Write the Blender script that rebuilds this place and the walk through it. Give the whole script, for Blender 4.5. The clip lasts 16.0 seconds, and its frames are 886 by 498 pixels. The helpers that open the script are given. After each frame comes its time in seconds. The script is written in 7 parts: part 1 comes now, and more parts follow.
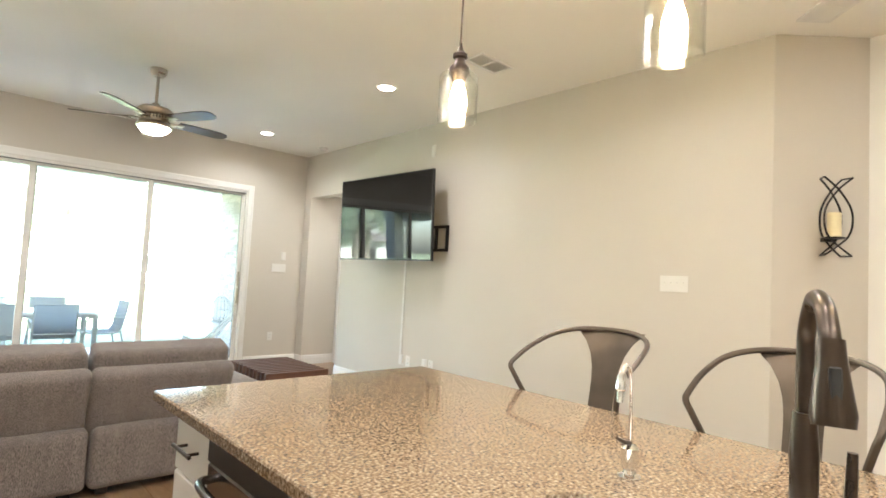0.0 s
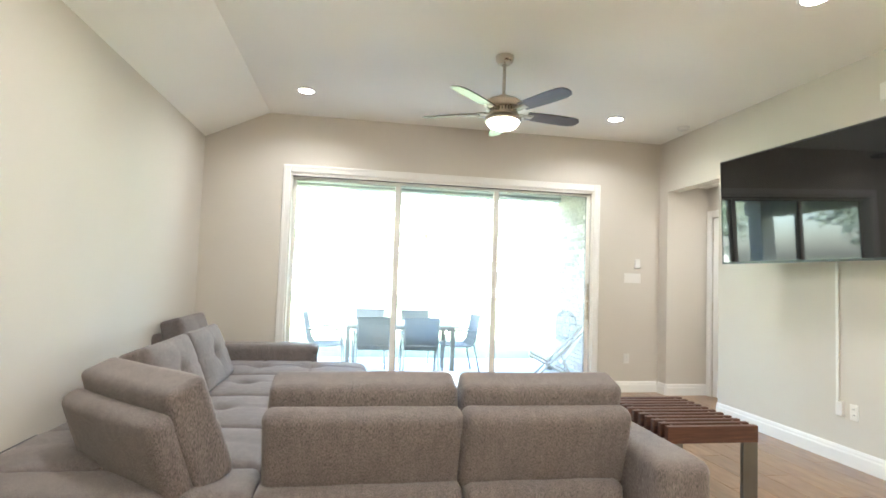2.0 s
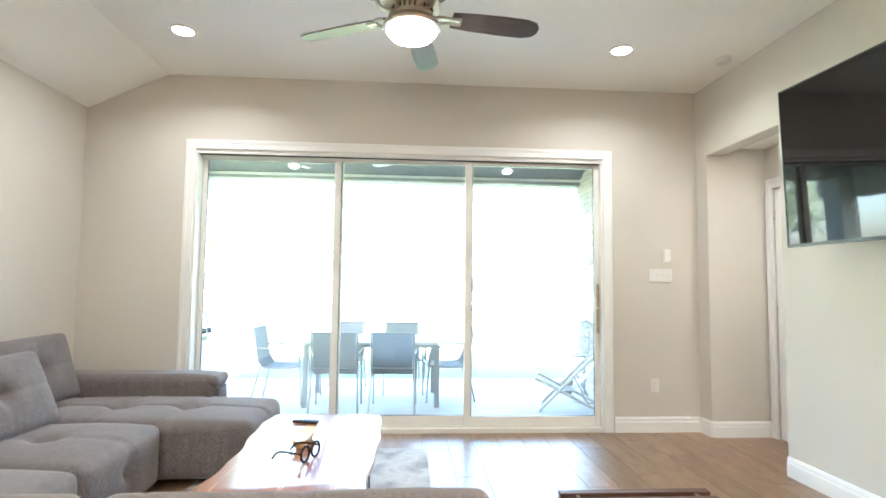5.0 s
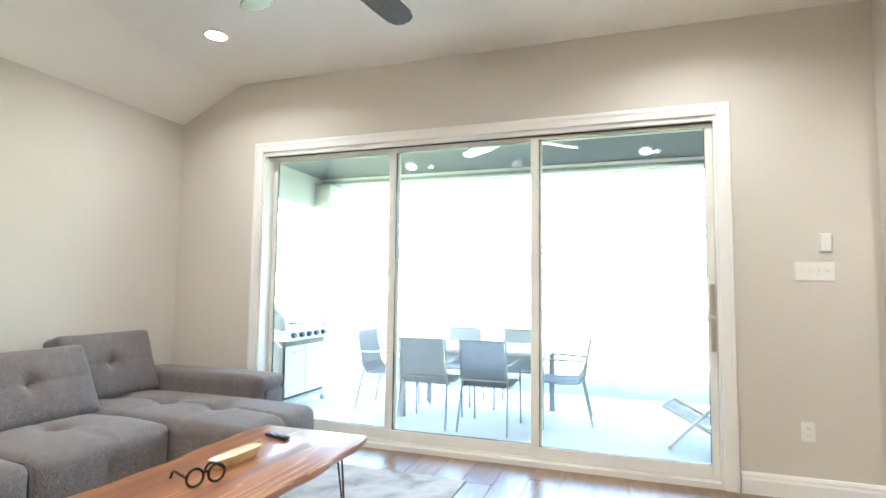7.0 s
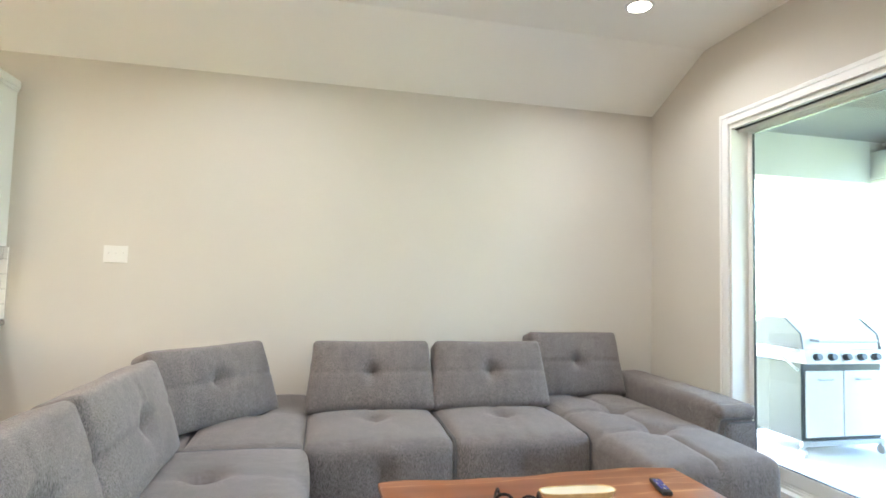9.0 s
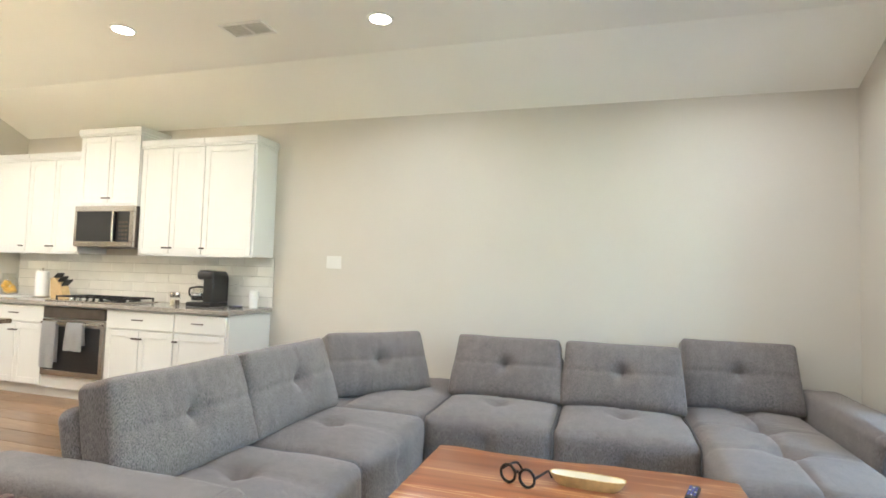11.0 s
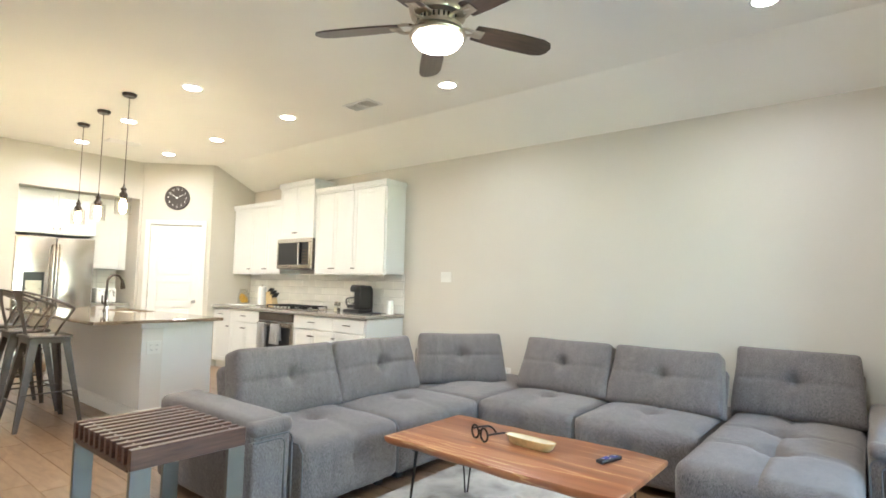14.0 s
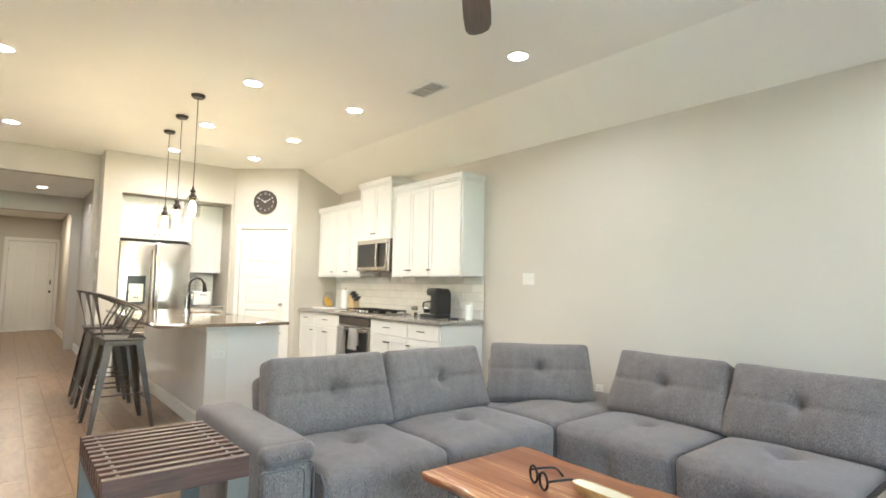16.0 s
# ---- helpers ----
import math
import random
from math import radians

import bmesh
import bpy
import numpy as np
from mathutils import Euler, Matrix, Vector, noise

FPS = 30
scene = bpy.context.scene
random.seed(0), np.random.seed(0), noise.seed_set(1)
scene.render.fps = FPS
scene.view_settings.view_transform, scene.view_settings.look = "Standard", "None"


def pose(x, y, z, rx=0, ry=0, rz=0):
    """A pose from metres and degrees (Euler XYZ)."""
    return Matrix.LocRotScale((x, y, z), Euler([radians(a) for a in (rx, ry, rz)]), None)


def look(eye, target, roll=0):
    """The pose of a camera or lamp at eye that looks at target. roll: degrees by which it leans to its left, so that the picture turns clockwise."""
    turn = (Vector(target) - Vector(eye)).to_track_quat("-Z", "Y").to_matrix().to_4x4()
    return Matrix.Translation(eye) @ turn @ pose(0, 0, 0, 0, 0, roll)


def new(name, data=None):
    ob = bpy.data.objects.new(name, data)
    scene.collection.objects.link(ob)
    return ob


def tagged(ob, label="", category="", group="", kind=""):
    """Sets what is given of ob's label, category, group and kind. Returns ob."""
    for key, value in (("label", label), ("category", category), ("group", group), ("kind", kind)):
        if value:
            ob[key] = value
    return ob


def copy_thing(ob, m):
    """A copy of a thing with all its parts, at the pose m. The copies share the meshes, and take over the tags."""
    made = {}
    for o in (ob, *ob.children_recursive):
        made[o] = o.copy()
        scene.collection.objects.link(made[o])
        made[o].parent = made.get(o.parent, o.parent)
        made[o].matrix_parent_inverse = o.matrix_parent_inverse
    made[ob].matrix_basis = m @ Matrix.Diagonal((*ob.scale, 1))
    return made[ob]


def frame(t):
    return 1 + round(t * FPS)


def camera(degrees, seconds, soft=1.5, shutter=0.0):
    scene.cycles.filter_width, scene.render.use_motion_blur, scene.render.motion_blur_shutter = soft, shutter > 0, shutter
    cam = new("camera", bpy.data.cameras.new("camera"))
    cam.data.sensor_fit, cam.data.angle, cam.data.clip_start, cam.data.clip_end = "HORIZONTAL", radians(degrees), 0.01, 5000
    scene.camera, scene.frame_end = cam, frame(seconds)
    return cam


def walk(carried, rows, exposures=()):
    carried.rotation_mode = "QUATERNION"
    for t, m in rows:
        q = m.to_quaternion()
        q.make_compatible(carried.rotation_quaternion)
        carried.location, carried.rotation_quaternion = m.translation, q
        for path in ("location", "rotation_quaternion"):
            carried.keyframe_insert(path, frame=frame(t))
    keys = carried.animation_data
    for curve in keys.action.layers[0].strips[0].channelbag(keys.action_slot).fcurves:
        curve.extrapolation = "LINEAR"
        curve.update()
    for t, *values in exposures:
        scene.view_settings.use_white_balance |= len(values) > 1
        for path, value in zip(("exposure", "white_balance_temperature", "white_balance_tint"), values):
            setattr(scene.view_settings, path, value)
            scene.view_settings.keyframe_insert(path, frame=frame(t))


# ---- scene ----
# light and exposure, all in one place
EXPO, SUN, CAN_W, PEND_W, FAN_W = 5.3, 5.0, 0.42, 0.08, 0.65
cam = camera(79.5, 16.0, soft=1.7)
PATH = [
    (0, (-0.235, -0.2, 1.302), (1.125, 1.262, 1.419), 3.1),
    (0.5, (-0.225, 0.085, 1.31), (0.891, 1.742, 1.409), 2.7),
    (1, (-0.203, 0.359, 1.285), (0.684, 2.148, 1.399), 2.0),
    (1.5, (-0.175, 0.663, 1.296), (0.407, 2.574, 1.406), 1.8),
    (2, (-0.091, 0.965, 1.269), (0.238, 2.934, 1.379), 2.0),
    (2.5, (-0.131, 1.289, 1.254), (0.13, 3.269, 1.364), 1.7),
    (3, (-0.018, 1.588, 1.257), (0.176, 3.575, 1.37), 1.6),
    (3.5, (0.107, 1.887, 1.247), (0.269, 3.878, 1.361), 1.3),
    (4, (0.358, 2.091, 1.249), (0.506, 4.082, 1.372), 1.1),
    (4.5, (0.706, 2.225, 1.253), (0.843, 4.216, 1.388), 1.0),
    (4.7, (0.82, 2.267, 1.249), (0.957, 4.258, 1.385), 0.8),
    (7, (2.132, 3.128, 1.218), (1.486, 5.015, 1.367), 0.7),
    (7.5, (2.283, 3.356, 1.234), (1.11, 4.971, 1.365), 1.2),
    (8, (2.327, 3.656, 1.248), (0.807, 4.95, 1.363), 1.4),
    (8.5, (2.354, 3.979, 1.254), (0.575, 4.885, 1.37), 1.5),
    (9, (2.33, 4.193, 1.24), (0.381, 4.624, 1.356), 1.5),
    (9.5, (2.426, 4.408, 1.179), (0.431, 4.455, 1.317), 1.7),
    (9.7, (2.461, 4.476, 1.188), (0.466, 4.437, 1.317), 1.9),
    (11.8, (2.8, 5.678, 1.259), (0.996, 4.822, 1.373), 1.2),
    (12, (2.804, 5.785, 1.257), (1.027, 4.873, 1.371), 1.1),
    (12.5, (2.85, 6.008, 1.253), (1.149, 4.963, 1.374), 1.2),
    (13, (2.941, 6.243, 1.265), (1.286, 5.129, 1.397), 1.2),
    (13.5, (2.956, 6.429, 1.261), (1.346, 5.251, 1.397), 1.2),
    (14, (2.96, 6.536, 1.26), (1.412, 5.276, 1.398), 1.2),
    (14.5, (2.921, 6.557, 1.261), (1.422, 5.24, 1.402), 1.2),
    (15, (2.786, 6.529, 1.247), (1.335, 5.16, 1.391), 1.3),
    (15.5, (2.559, 6.445, 1.269), (1.155, 5.028, 1.413), 1.3),
    (16, (2.327, 6.36, 1.256), (1.063, 4.817, 1.4), 1.2),
]
walk(cam, [(t, look(eye, target, roll)) for t, eye, target, roll in PATH],
     exposures=[(0, EXPO - 0.1, 6350, 10), (1.5, EXPO - 0.05, 6250, 10), (3.5, EXPO, 6100, 10), (9, EXPO - 0.02, 6100, 10), (12, EXPO - 0.06, 6000, 8), (16, EXPO - 0.06, 6000, 8)])

# ---- world and sun ----
world = bpy.data.worlds.new("sky")
scene.world = world
world.use_nodes = True
wt = world.node_tree
sky = wt.nodes.new("ShaderNodeTexSky")
sky.sky_type = "NISHITA"
sky.sun_disc = False
sky.sun_elevation = radians(52)
sky.sun_rotation = radians(205)
sky.air_density, sky.dust_density, sky.ozone_density = 1.0, 3.0, 1.0
wt.links.new(sky.outputs[0], wt.nodes["Background"].inputs[0])
wt.nodes["Background"].inputs[1].default_value = 0.15


def lamp(name, kind, m, energy, color, **more):
    data = bpy.data.lights.new(name, kind)
    data.energy, data.color = energy, color
    for key, value in more.items():
        if key == "size":
            data.size = value
        elif key == "angle":
            data.angle = value
        elif key == "spread":
            data.spread = value
        elif key == "shape":
            data.shape = value
        elif key == "size_y":
            data.size_y = value
        elif key == "radius":
            data.shadow_soft_size = value
    ob = new(name, data)
    ob.matrix_basis = m
    return ob


# the sun stands behind the house, so the patio lies in open shade
lamp("sun", "SUN", look((0, 0, 10), (1.8, 4.2, 4.2)), SUN, (1.0, 0.96, 0.9), angle=radians(0.6))

# ---- plan, metres ----
XW, XE, YN, ZC = -1.70, 3.56, 6.90, 3.0      # west, east, north wall, ceiling
XB, ZB = -1.05, 2.69                         # where the west slope of the ceiling starts, its foot
TH = 0.15
WARM, COOL = (1.0, 0.985, 0.965), (1.0, 0.995, 0.985)
CANS = [(-0.60, 6.07), (2.55, 6.09), (-0.54, 3.70), (2.53, 3.63), (-0.26, 1.77), (0.76, 1.79),
        (2.45, 1.20), (-0.27, 0.28), (0.70, 0.20), (-0.26, -1.00), (0.70, -1.28), (2.38, -1.20)]

# ---- materials ----
def mat(name, base=(0.5, 0.5, 0.5), rough=0.5, metal=0.0, **kw):
    """A principled material. spots: (scale, amount) of fine colour noise; broad: the same, large;
    bump: (scale, strength, distance); stretch: the noise's stretch."""
    m = bpy.data.materials.new(name)
    m.use_nodes = True
    nt = m.node_tree
    b = nt.nodes["Principled BSDF"]
    b.inputs["Base Color"].default_value = (*base, 1)
    b.inputs["Roughness"].default_value = rough
    b.inputs["Metallic"].default_value = metal
    if "spec" in kw:
        b.inputs["Specular IOR Level"].default_value = kw["spec"]
    co = nt.nodes.new("ShaderNodeTexCoord")
    mp = nt.nodes.new("ShaderNodeMapping")
    mp.inputs["Scale"].default_value = kw.get("stretch", (1, 1, 1))
    nt.links.new(co.outputs["Object" if kw.get("local", True) else "Generated"], mp.inputs[0])
    col = None

    def noisy(scale, amount, prev, detail=4):
        n = nt.nodes.new("ShaderNodeTexNoise")
        n.inputs["Scale"].default_value = scale
        n.inputs["Detail"].default_value = detail
        nt.links.new(mp.outputs[0], n.inputs["Vector"])
        mr = nt.nodes.new("ShaderNodeMapRange")
        mr.inputs["From Min"].default_value, mr.inputs["From Max"].default_value = 0.3, 0.7
        mr.inputs["To Min"].default_value, mr.inputs["To Max"].default_value = 1 - amount, 1 + amount
        nt.links.new(n.outputs["Fac"], mr.inputs["Value"])
        vm = nt.nodes.new("ShaderNodeVectorMath")
        vm.operation = "SCALE"
        if prev is None:
            vm.inputs[0].default_value = base
        else:
            nt.links.new(prev, vm.inputs[0])
        nt.links.new(mr.outputs[0], vm.inputs["Scale"])
        return vm.outputs[0], n

    if "spots" in kw:
        col, n = noisy(kw["spots"][0], kw["spots"][1], col)
    if "broad" in kw:
        col, n2 = noisy(kw["broad"][0], kw["broad"][1], col, 2)
        mr = nt.nodes.new("ShaderNodeMapRange")
        mr.inputs["To Min"].default_value, mr.inputs["To Max"].default_value = max(0, rough - 0.08), min(1, rough + 0.08)
        nt.links.new(n2.outputs["Fac"], mr.inputs["Value"])
        nt.links.new(mr.outputs[0], b.inputs["Roughness"])
    if "random" in kw:
        oi = nt.nodes.new("ShaderNodeObjectInfo")
        mr = nt.nodes.new("ShaderNodeMapRange")
        mr.inputs["To Min"].default_value, mr.inputs["To Max"].default_value = 1 - kw["random"], 1 + kw["random"]
        nt.links.new(oi.outputs["Random"], mr.inputs["Value"])
        vm = nt.nodes.new("ShaderNodeVectorMath")
        vm.operation = "SCALE"
        if col is None:
            vm.inputs[0].default_value = base
        else:
            nt.links.new(col, vm.inputs[0])
        nt.links.new(mr.outputs[0], vm.inputs["Scale"])
        col = vm.outputs[0]
    if col is not None:
        nt.links.new(col, b.inputs["Base Color"])
    if "bump" in kw:
        sc, st, di = kw["bump"]
        n = nt.nodes.new("ShaderNodeTexNoise")
        n.inputs["Scale"].default_value = sc
        n.inputs["Detail"].default_value = 3
        nt.links.new(mp.outputs[0], n.inputs["Vector"])
        bp = nt.nodes.new("ShaderNodeBump")
        bp.inputs["Strength"].default_value, bp.inputs["Distance"].default_value = st, di
        nt.links.new(n.outputs["Fac"], bp.inputs["Height"])
        nt.links.new(bp.outputs[0], b.inputs["Normal"])
    return m


def glow(name, color, strength):
    m = mat(name, color)
    b = m.node_tree.nodes["Principled BSDF"]
    b.inputs["Emission Color"].default_value = (*color, 1)
    b.inputs["Emission Strength"].default_value = strength
    return m


def glassy(name, tint=(1, 1, 1), gloss=1.0, rough=0.0):
    """Thin clear glass: sees straight through, mirrors by its Fresnel term."""
    m = bpy.data.materials.new(name)
    m.use_nodes = True
    nt = m.node_tree
    nt.nodes.remove(nt.nodes["Principled BSDF"])
    tr, gl, mx, lw = (nt.nodes.new(k) for k in ("ShaderNodeBsdfTransparent", "ShaderNodeBsdfGlossy", "ShaderNodeMixShader", "ShaderNodeLayerWeight"))
    tr.inputs[0].default_value = (*tint, 1)
    gl.inputs["Roughness"].default_value = rough
    pw = nt.nodes.new("ShaderNodeMath")
    pw.operation = "POWER"
    nt.links.new(lw.outputs["Facing"], pw.inputs[0])
    pw.inputs[1].default_value = 4.0
    lw.inputs["Blend"].default_value = 0.5
    mul = nt.nodes.new("ShaderNodeMath")
    mul.operation = "MULTIPLY_ADD"
    mul.inputs[1].default_value = 0.7 * gloss
    mul.inputs[2].default_value = 0.04 * gloss
    mul.use_clamp = True
    nt.links.new(pw.outputs[0], mul.inputs[0])
    nt.links.new(mul.outputs[0], mx.inputs[0])
    nt.links.new(tr.outputs[0], mx.inputs[1])
    nt.links.new(gl.outputs[0], mx.inputs[2])
    nt.links.new(mx.outputs[0], nt.nodes["Material Output"].inputs[0])
    return m


def ramp_mat(name, scale, stops, rough, kind="noise", stretch=(1, 1, 1), detail=6, bump=0.0, random_shift=False, spec=0.5, distortion=0.0, coat=0.0):
    """Principled, coloured by a ramp over noise or voronoi cells."""
    m = bpy.data.materials.new(name)
    m.use_nodes = True
    nt = m.node_tree
    b = nt.nodes["Principled BSDF"]
    b.inputs["Roughness"].default_value = rough
    b.inputs["Specular IOR Level"].default_value = spec
    b.inputs["Coat Weight"].default_value = coat
    b.inputs["Coat Roughness"].default_value = 0.08
    co = nt.nodes.new("ShaderNodeTexCoord")
    mp = nt.nodes.new("ShaderNodeMapping")
    mp.inputs["Scale"].default_value = stretch
    src = co.outputs["Object"]
    if random_shift:
        oi = nt.nodes.new("ShaderNodeObjectInfo")
        vm = nt.nodes.new("ShaderNodeVectorMath")
        vm.operation = "MULTIPLY_ADD"
        vm.inputs[1].default_value = (17, 9, 5)
        nt.links.new(oi.outputs["Random"], vm.inputs[0])
        nt.links.new(src, vm.inputs[2])
        src = vm.outputs[0]
    nt.links.new(src, mp.inputs[0])
    if kind == "noise":
        n = nt.nodes.new("ShaderNodeTexNoise")
        n.inputs["Detail"].default_value = detail
        n.inputs["Distortion"].default_value = distortion
        out = n.outputs["Fac"]
    else:
        n = nt.nodes.new("ShaderNodeTexVoronoi")
        out = n.outputs["Color"]
    n.inputs["Scale"].default_value = scale
    nt.links.new(mp.outputs[0], n.inputs["Vector"])
    r = nt.nodes.new("ShaderNodeValToRGB")
    while len(r.color_ramp.elements) < len(stops):
        r.color_ramp.elements.new(0.5)
    for e, (p, c) in zip(r.color_ramp.elements, stops):
        e.position, e.color = p, (*c, 1)
    nt.links.new(out, r.inputs[0])
    nt.links.new(r.outputs[0], b.inputs["Base Color"])
    if random_shift:
        mr = nt.nodes.new("ShaderNodeMapRange")
        mr.inputs["To Min"].default_value, mr.inputs["To Max"].default_value = 0.82, 1.18
        nt.links.new(oi.outputs["Random"], mr.inputs["Value"])
        sc = nt.nodes.new("ShaderNodeVectorMath")
        sc.operation = "SCALE"
        nt.links.new(r.outputs[0], sc.inputs[0])
        nt.links.new(mr.outputs[0], sc.inputs["Scale"])
        nt.links.new(sc.outputs[0], b.inputs["Base Color"])
    if bump:
        bp = nt.nodes.new("ShaderNodeBump")
        bp.inputs["Strength"].default_value, bp.inputs["Distance"].default_value = bump, 0.002
        nt.links.new(out, bp.inputs["Height"])
        nt.links.new(bp.outputs[0], b.inputs["Normal"])
    return m


M = {}
M["wall"] = mat("greige_paint", (0.56, 0.52, 0.455), 0.75, broad=(0.9, 0.03), bump=(220, 0.12, 0.002))
M["ceil"] = mat("ceiling_paint", (0.86, 0.835, 0.77), 0.85, broad=(0.7, 0.03), bump=(160, 0.2, 0.002))
M["trim"] = mat("trim_paint", (0.75, 0.735, 0.70), 0.4, broad=(3, 0.02))
M["gloss"] = mat("island_gloss_paint", (0.86, 0.85, 0.82), 0.16, broad=(2, 0.02))
M["cab"] = mat("cabinet_paint", (0.70, 0.695, 0.665), 0.38, broad=(2, 0.02))
M["vinyl"] = mat("window_vinyl", (0.72, 0.70, 0.65), 0.45, broad=(3, 0.03))
M["duct"] = mat("duct_shade", (0.56, 0.545, 0.51), 0.8)
# near-black that stands for the shade inside tracks, vents and slots
M["dark"] = mat("hollow_shade", (0.02, 0.02, 0.02), 0.8)
M["plate"] = mat("plate_plastic", (0.70, 0.685, 0.64), 0.35)
M["fabric"] = mat("grey_weave", (0.152, 0.132, 0.124), 0.95, spots=(440, 0.65), broad=(22, 0.09), stretch=(1, 1, 0.16), bump=(700, 0.4, 0.002), spec=0.15)
for key, value in (("Sheen Weight", 0.22), ("Sheen Roughness", 0.5)):
    M["fabric"].node_tree.nodes["Principled BSDF"].inputs[key].default_value = value
M["fabric"].node_tree.nodes["Principled BSDF"].inputs["Sheen Tint"].default_value = (1.0, 0.93, 0.88, 1)
M["thread"] = mat("grey_piping", (0.13, 0.125, 0.125), 0.95, spots=(300, 0.2), spec=0.1)
M["granite"] = ramp_mat("speckled_granite", 135, [(0.0, (0.02, 0.012, 0.008)), (0.34, (0.06, 0.034, 0.020)), (0.42, (0.14, 0.093, 0.059)), (0.55, (0.22, 0.165, 0.110)), (0.68, (0.37, 0.31, 0.23))], 0.07, detail=5, distortion=0.1, spec=0.6)
M["granite2"] = ramp_mat("grey_granite", 120, [(0.3, (0.10, 0.09, 0.08)), (0.5, (0.30, 0.27, 0.24)), (0.7, (0.52, 0.49, 0.44))], 0.15, detail=3)
M["plank"] = ramp_mat("oak_tile", 5.5, [(0.25, (0.135, 0.074, 0.037)), (0.5, (0.205, 0.12, 0.063)), (0.75, (0.27, 0.17, 0.098))], 0.29, stretch=(4, 0.9, 1), random_shift=True, bump=0.12, distortion=0.8, spec=0.8)
M["grout"] = mat("grout", (0.27, 0.18, 0.11), 0.9)
M["steel"] = mat("stainless", (0.60, 0.56, 0.51), 0.2, 1.0, spots=(60, 0.05), stretch=(1, 1, 30))
M["tealsteel"] = mat("dark_bench_steel", (0.19, 0.185, 0.165), 0.38, 0.8, broad=(5, 0.1))
M["dishsteel"] = mat("dark_stainless", (0.20, 0.19, 0.18), 0.16, 1.0, spots=(60, 0.05), stretch=(1, 1, 30))
M["greywood"] = mat("weathered_pale_wood", (0.56, 0.53, 0.48), 0.8, spots=(30, 0.15), stretch=(1, 8, 1))
M["knee"] = mat("island_paint", (0.66, 0.635, 0.585), 0.6, broad=(2, 0.03))
M["gun"] = mat("gunmetal", (0.105, 0.085, 0.07), 0.42, 0.7, broad=(9, 0.2))
M["bronze"] = mat("dark_bronze", (0.06, 0.045, 0.035), 0.3, 0.8, broad=(12, 0.2))
M["black"] = mat("black_plastic", (0.015, 0.015, 0.016), 0.3, spots=(80, 0.2))
M["blackm"] = mat("black_iron", (0.02, 0.018, 0.017), 0.45, 0.6)
M["nickel"] = mat("brushed_nickel", (0.50, 0.44, 0.36), 0.3, 1.0, broad=(14, 0.08))
M["chrome"] = mat("chrome", (0.8, 0.8, 0.8), 0.08, 1.0)
M["blade"] = ramp_mat("walnut_blade", 8, [(0.3, (0.035, 0.022, 0.016)), (0.7, (0.07, 0.045, 0.03))], 0.28, stretch=(1, 10, 1))
M["walnut"] = ramp_mat("walnut", 7, [(0.3, (0.052, 0.022, 0.014)), (0.6, (0.09, 0.040, 0.025)), (0.8, (0.125, 0.060, 0.037))], 0.46, stretch=(1, 12, 12), random_shift=True)
M["slab"] = ramp_mat("acacia", 3.0, [(0.28, (0.17, 0.050, 0.018)), (0.44, (0.26, 0.088, 0.034)), (0.535, (0.31, 0.112, 0.044)), (0.552, (0.52, 0.29, 0.13)), (0.575, (0.32, 0.118, 0.047)), (0.66, (0.35, 0.145, 0.062)), (0.78, (0.25, 0.085, 0.033))], 0.32, stretch=(4.5, 0.25, 3), distortion=0.25, detail=4, coat=0.25)
M["bark"] = ramp_mat("slab_edge", 30, [(0.3, (0.10, 0.03, 0.015)), (0.7, (0.24, 0.085, 0.04))], 0.5, bump=0.5)
M["screen"] = mat("tv_glass", (0.008, 0.008, 0.008), 0.03, spec=0.6)
M["glass"] = glassy("clear_glass", (0.95, 1.0, 0.99))
M["jarglass"] = glassy("jar_glass", (0.97, 0.97, 0.95), 1.4)
M["can"] = glow("can_light", (1.0, 0.93, 0.82), 2.0)
M["bulb"] = glow("filament_bulb", (1.0, 0.78, 0.45), 5.0)
M["bowl"] = glow("fan_bowl", (1.0, 0.93, 0.82), 1.0)
M["tile"] = mat("glazed_tile", (0.78, 0.765, 0.72), 0.16, broad=(4, 0.03), random=0.04)
M["rug"] = ramp_mat("rug_pile", 4.5, [(0.3, (0.20, 0.185, 0.17)), (0.45, (0.38, 0.36, 0.33)), (0.6, (0.50, 0.48, 0.44)), (0.75, (0.33, 0.31, 0.28))], 0.95, detail=12, bump=0.8, distortion=0.35)
M["concrete"] = mat("patio_concrete", (0.47, 0.475, 0.47), 0.8, spots=(40, 0.1), broad=(1.2, 0.1), bump=(60, 0.3, 0.004))
M["grass"] = mat("lawn", (0.105, 0.13, 0.07), 0.95, spots=(30, 0.4), broad=(1.5, 0.25), bump=(50, 0.8, 0.03))
M["brick"] = mat("house_brick", (0.46, 0.40, 0.35), 0.85, spots=(25, 0.25), bump=(70, 0.5, 0.005), random=0.35)
M["mortar"] = mat("mortar", (0.42, 0.40, 0.37), 0.9, spots=(60, 0.1))
M["outwhite"] = mat("exterior_trim", (0.62, 0.61, 0.58), 0.6, broad=(2, 0.03))
# dark grey that carries the soffit's shade in its colour
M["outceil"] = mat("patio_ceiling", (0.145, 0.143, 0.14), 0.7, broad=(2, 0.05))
M["sling"] = mat("grey_mesh_sling", (0.34, 0.335, 0.325), 0.7, spots=(300, 0.2))
M["alu"] = mat("grey_aluminium", (0.33, 0.33, 0.325), 0.4, 0.3)
# shaded copy of the pale exterior paint: the beam's shade is in the colour
M["beamshade"] = mat("beam_paint_shaded", (0.27, 0.27, 0.262), 0.7, broad=(2, 0.04))
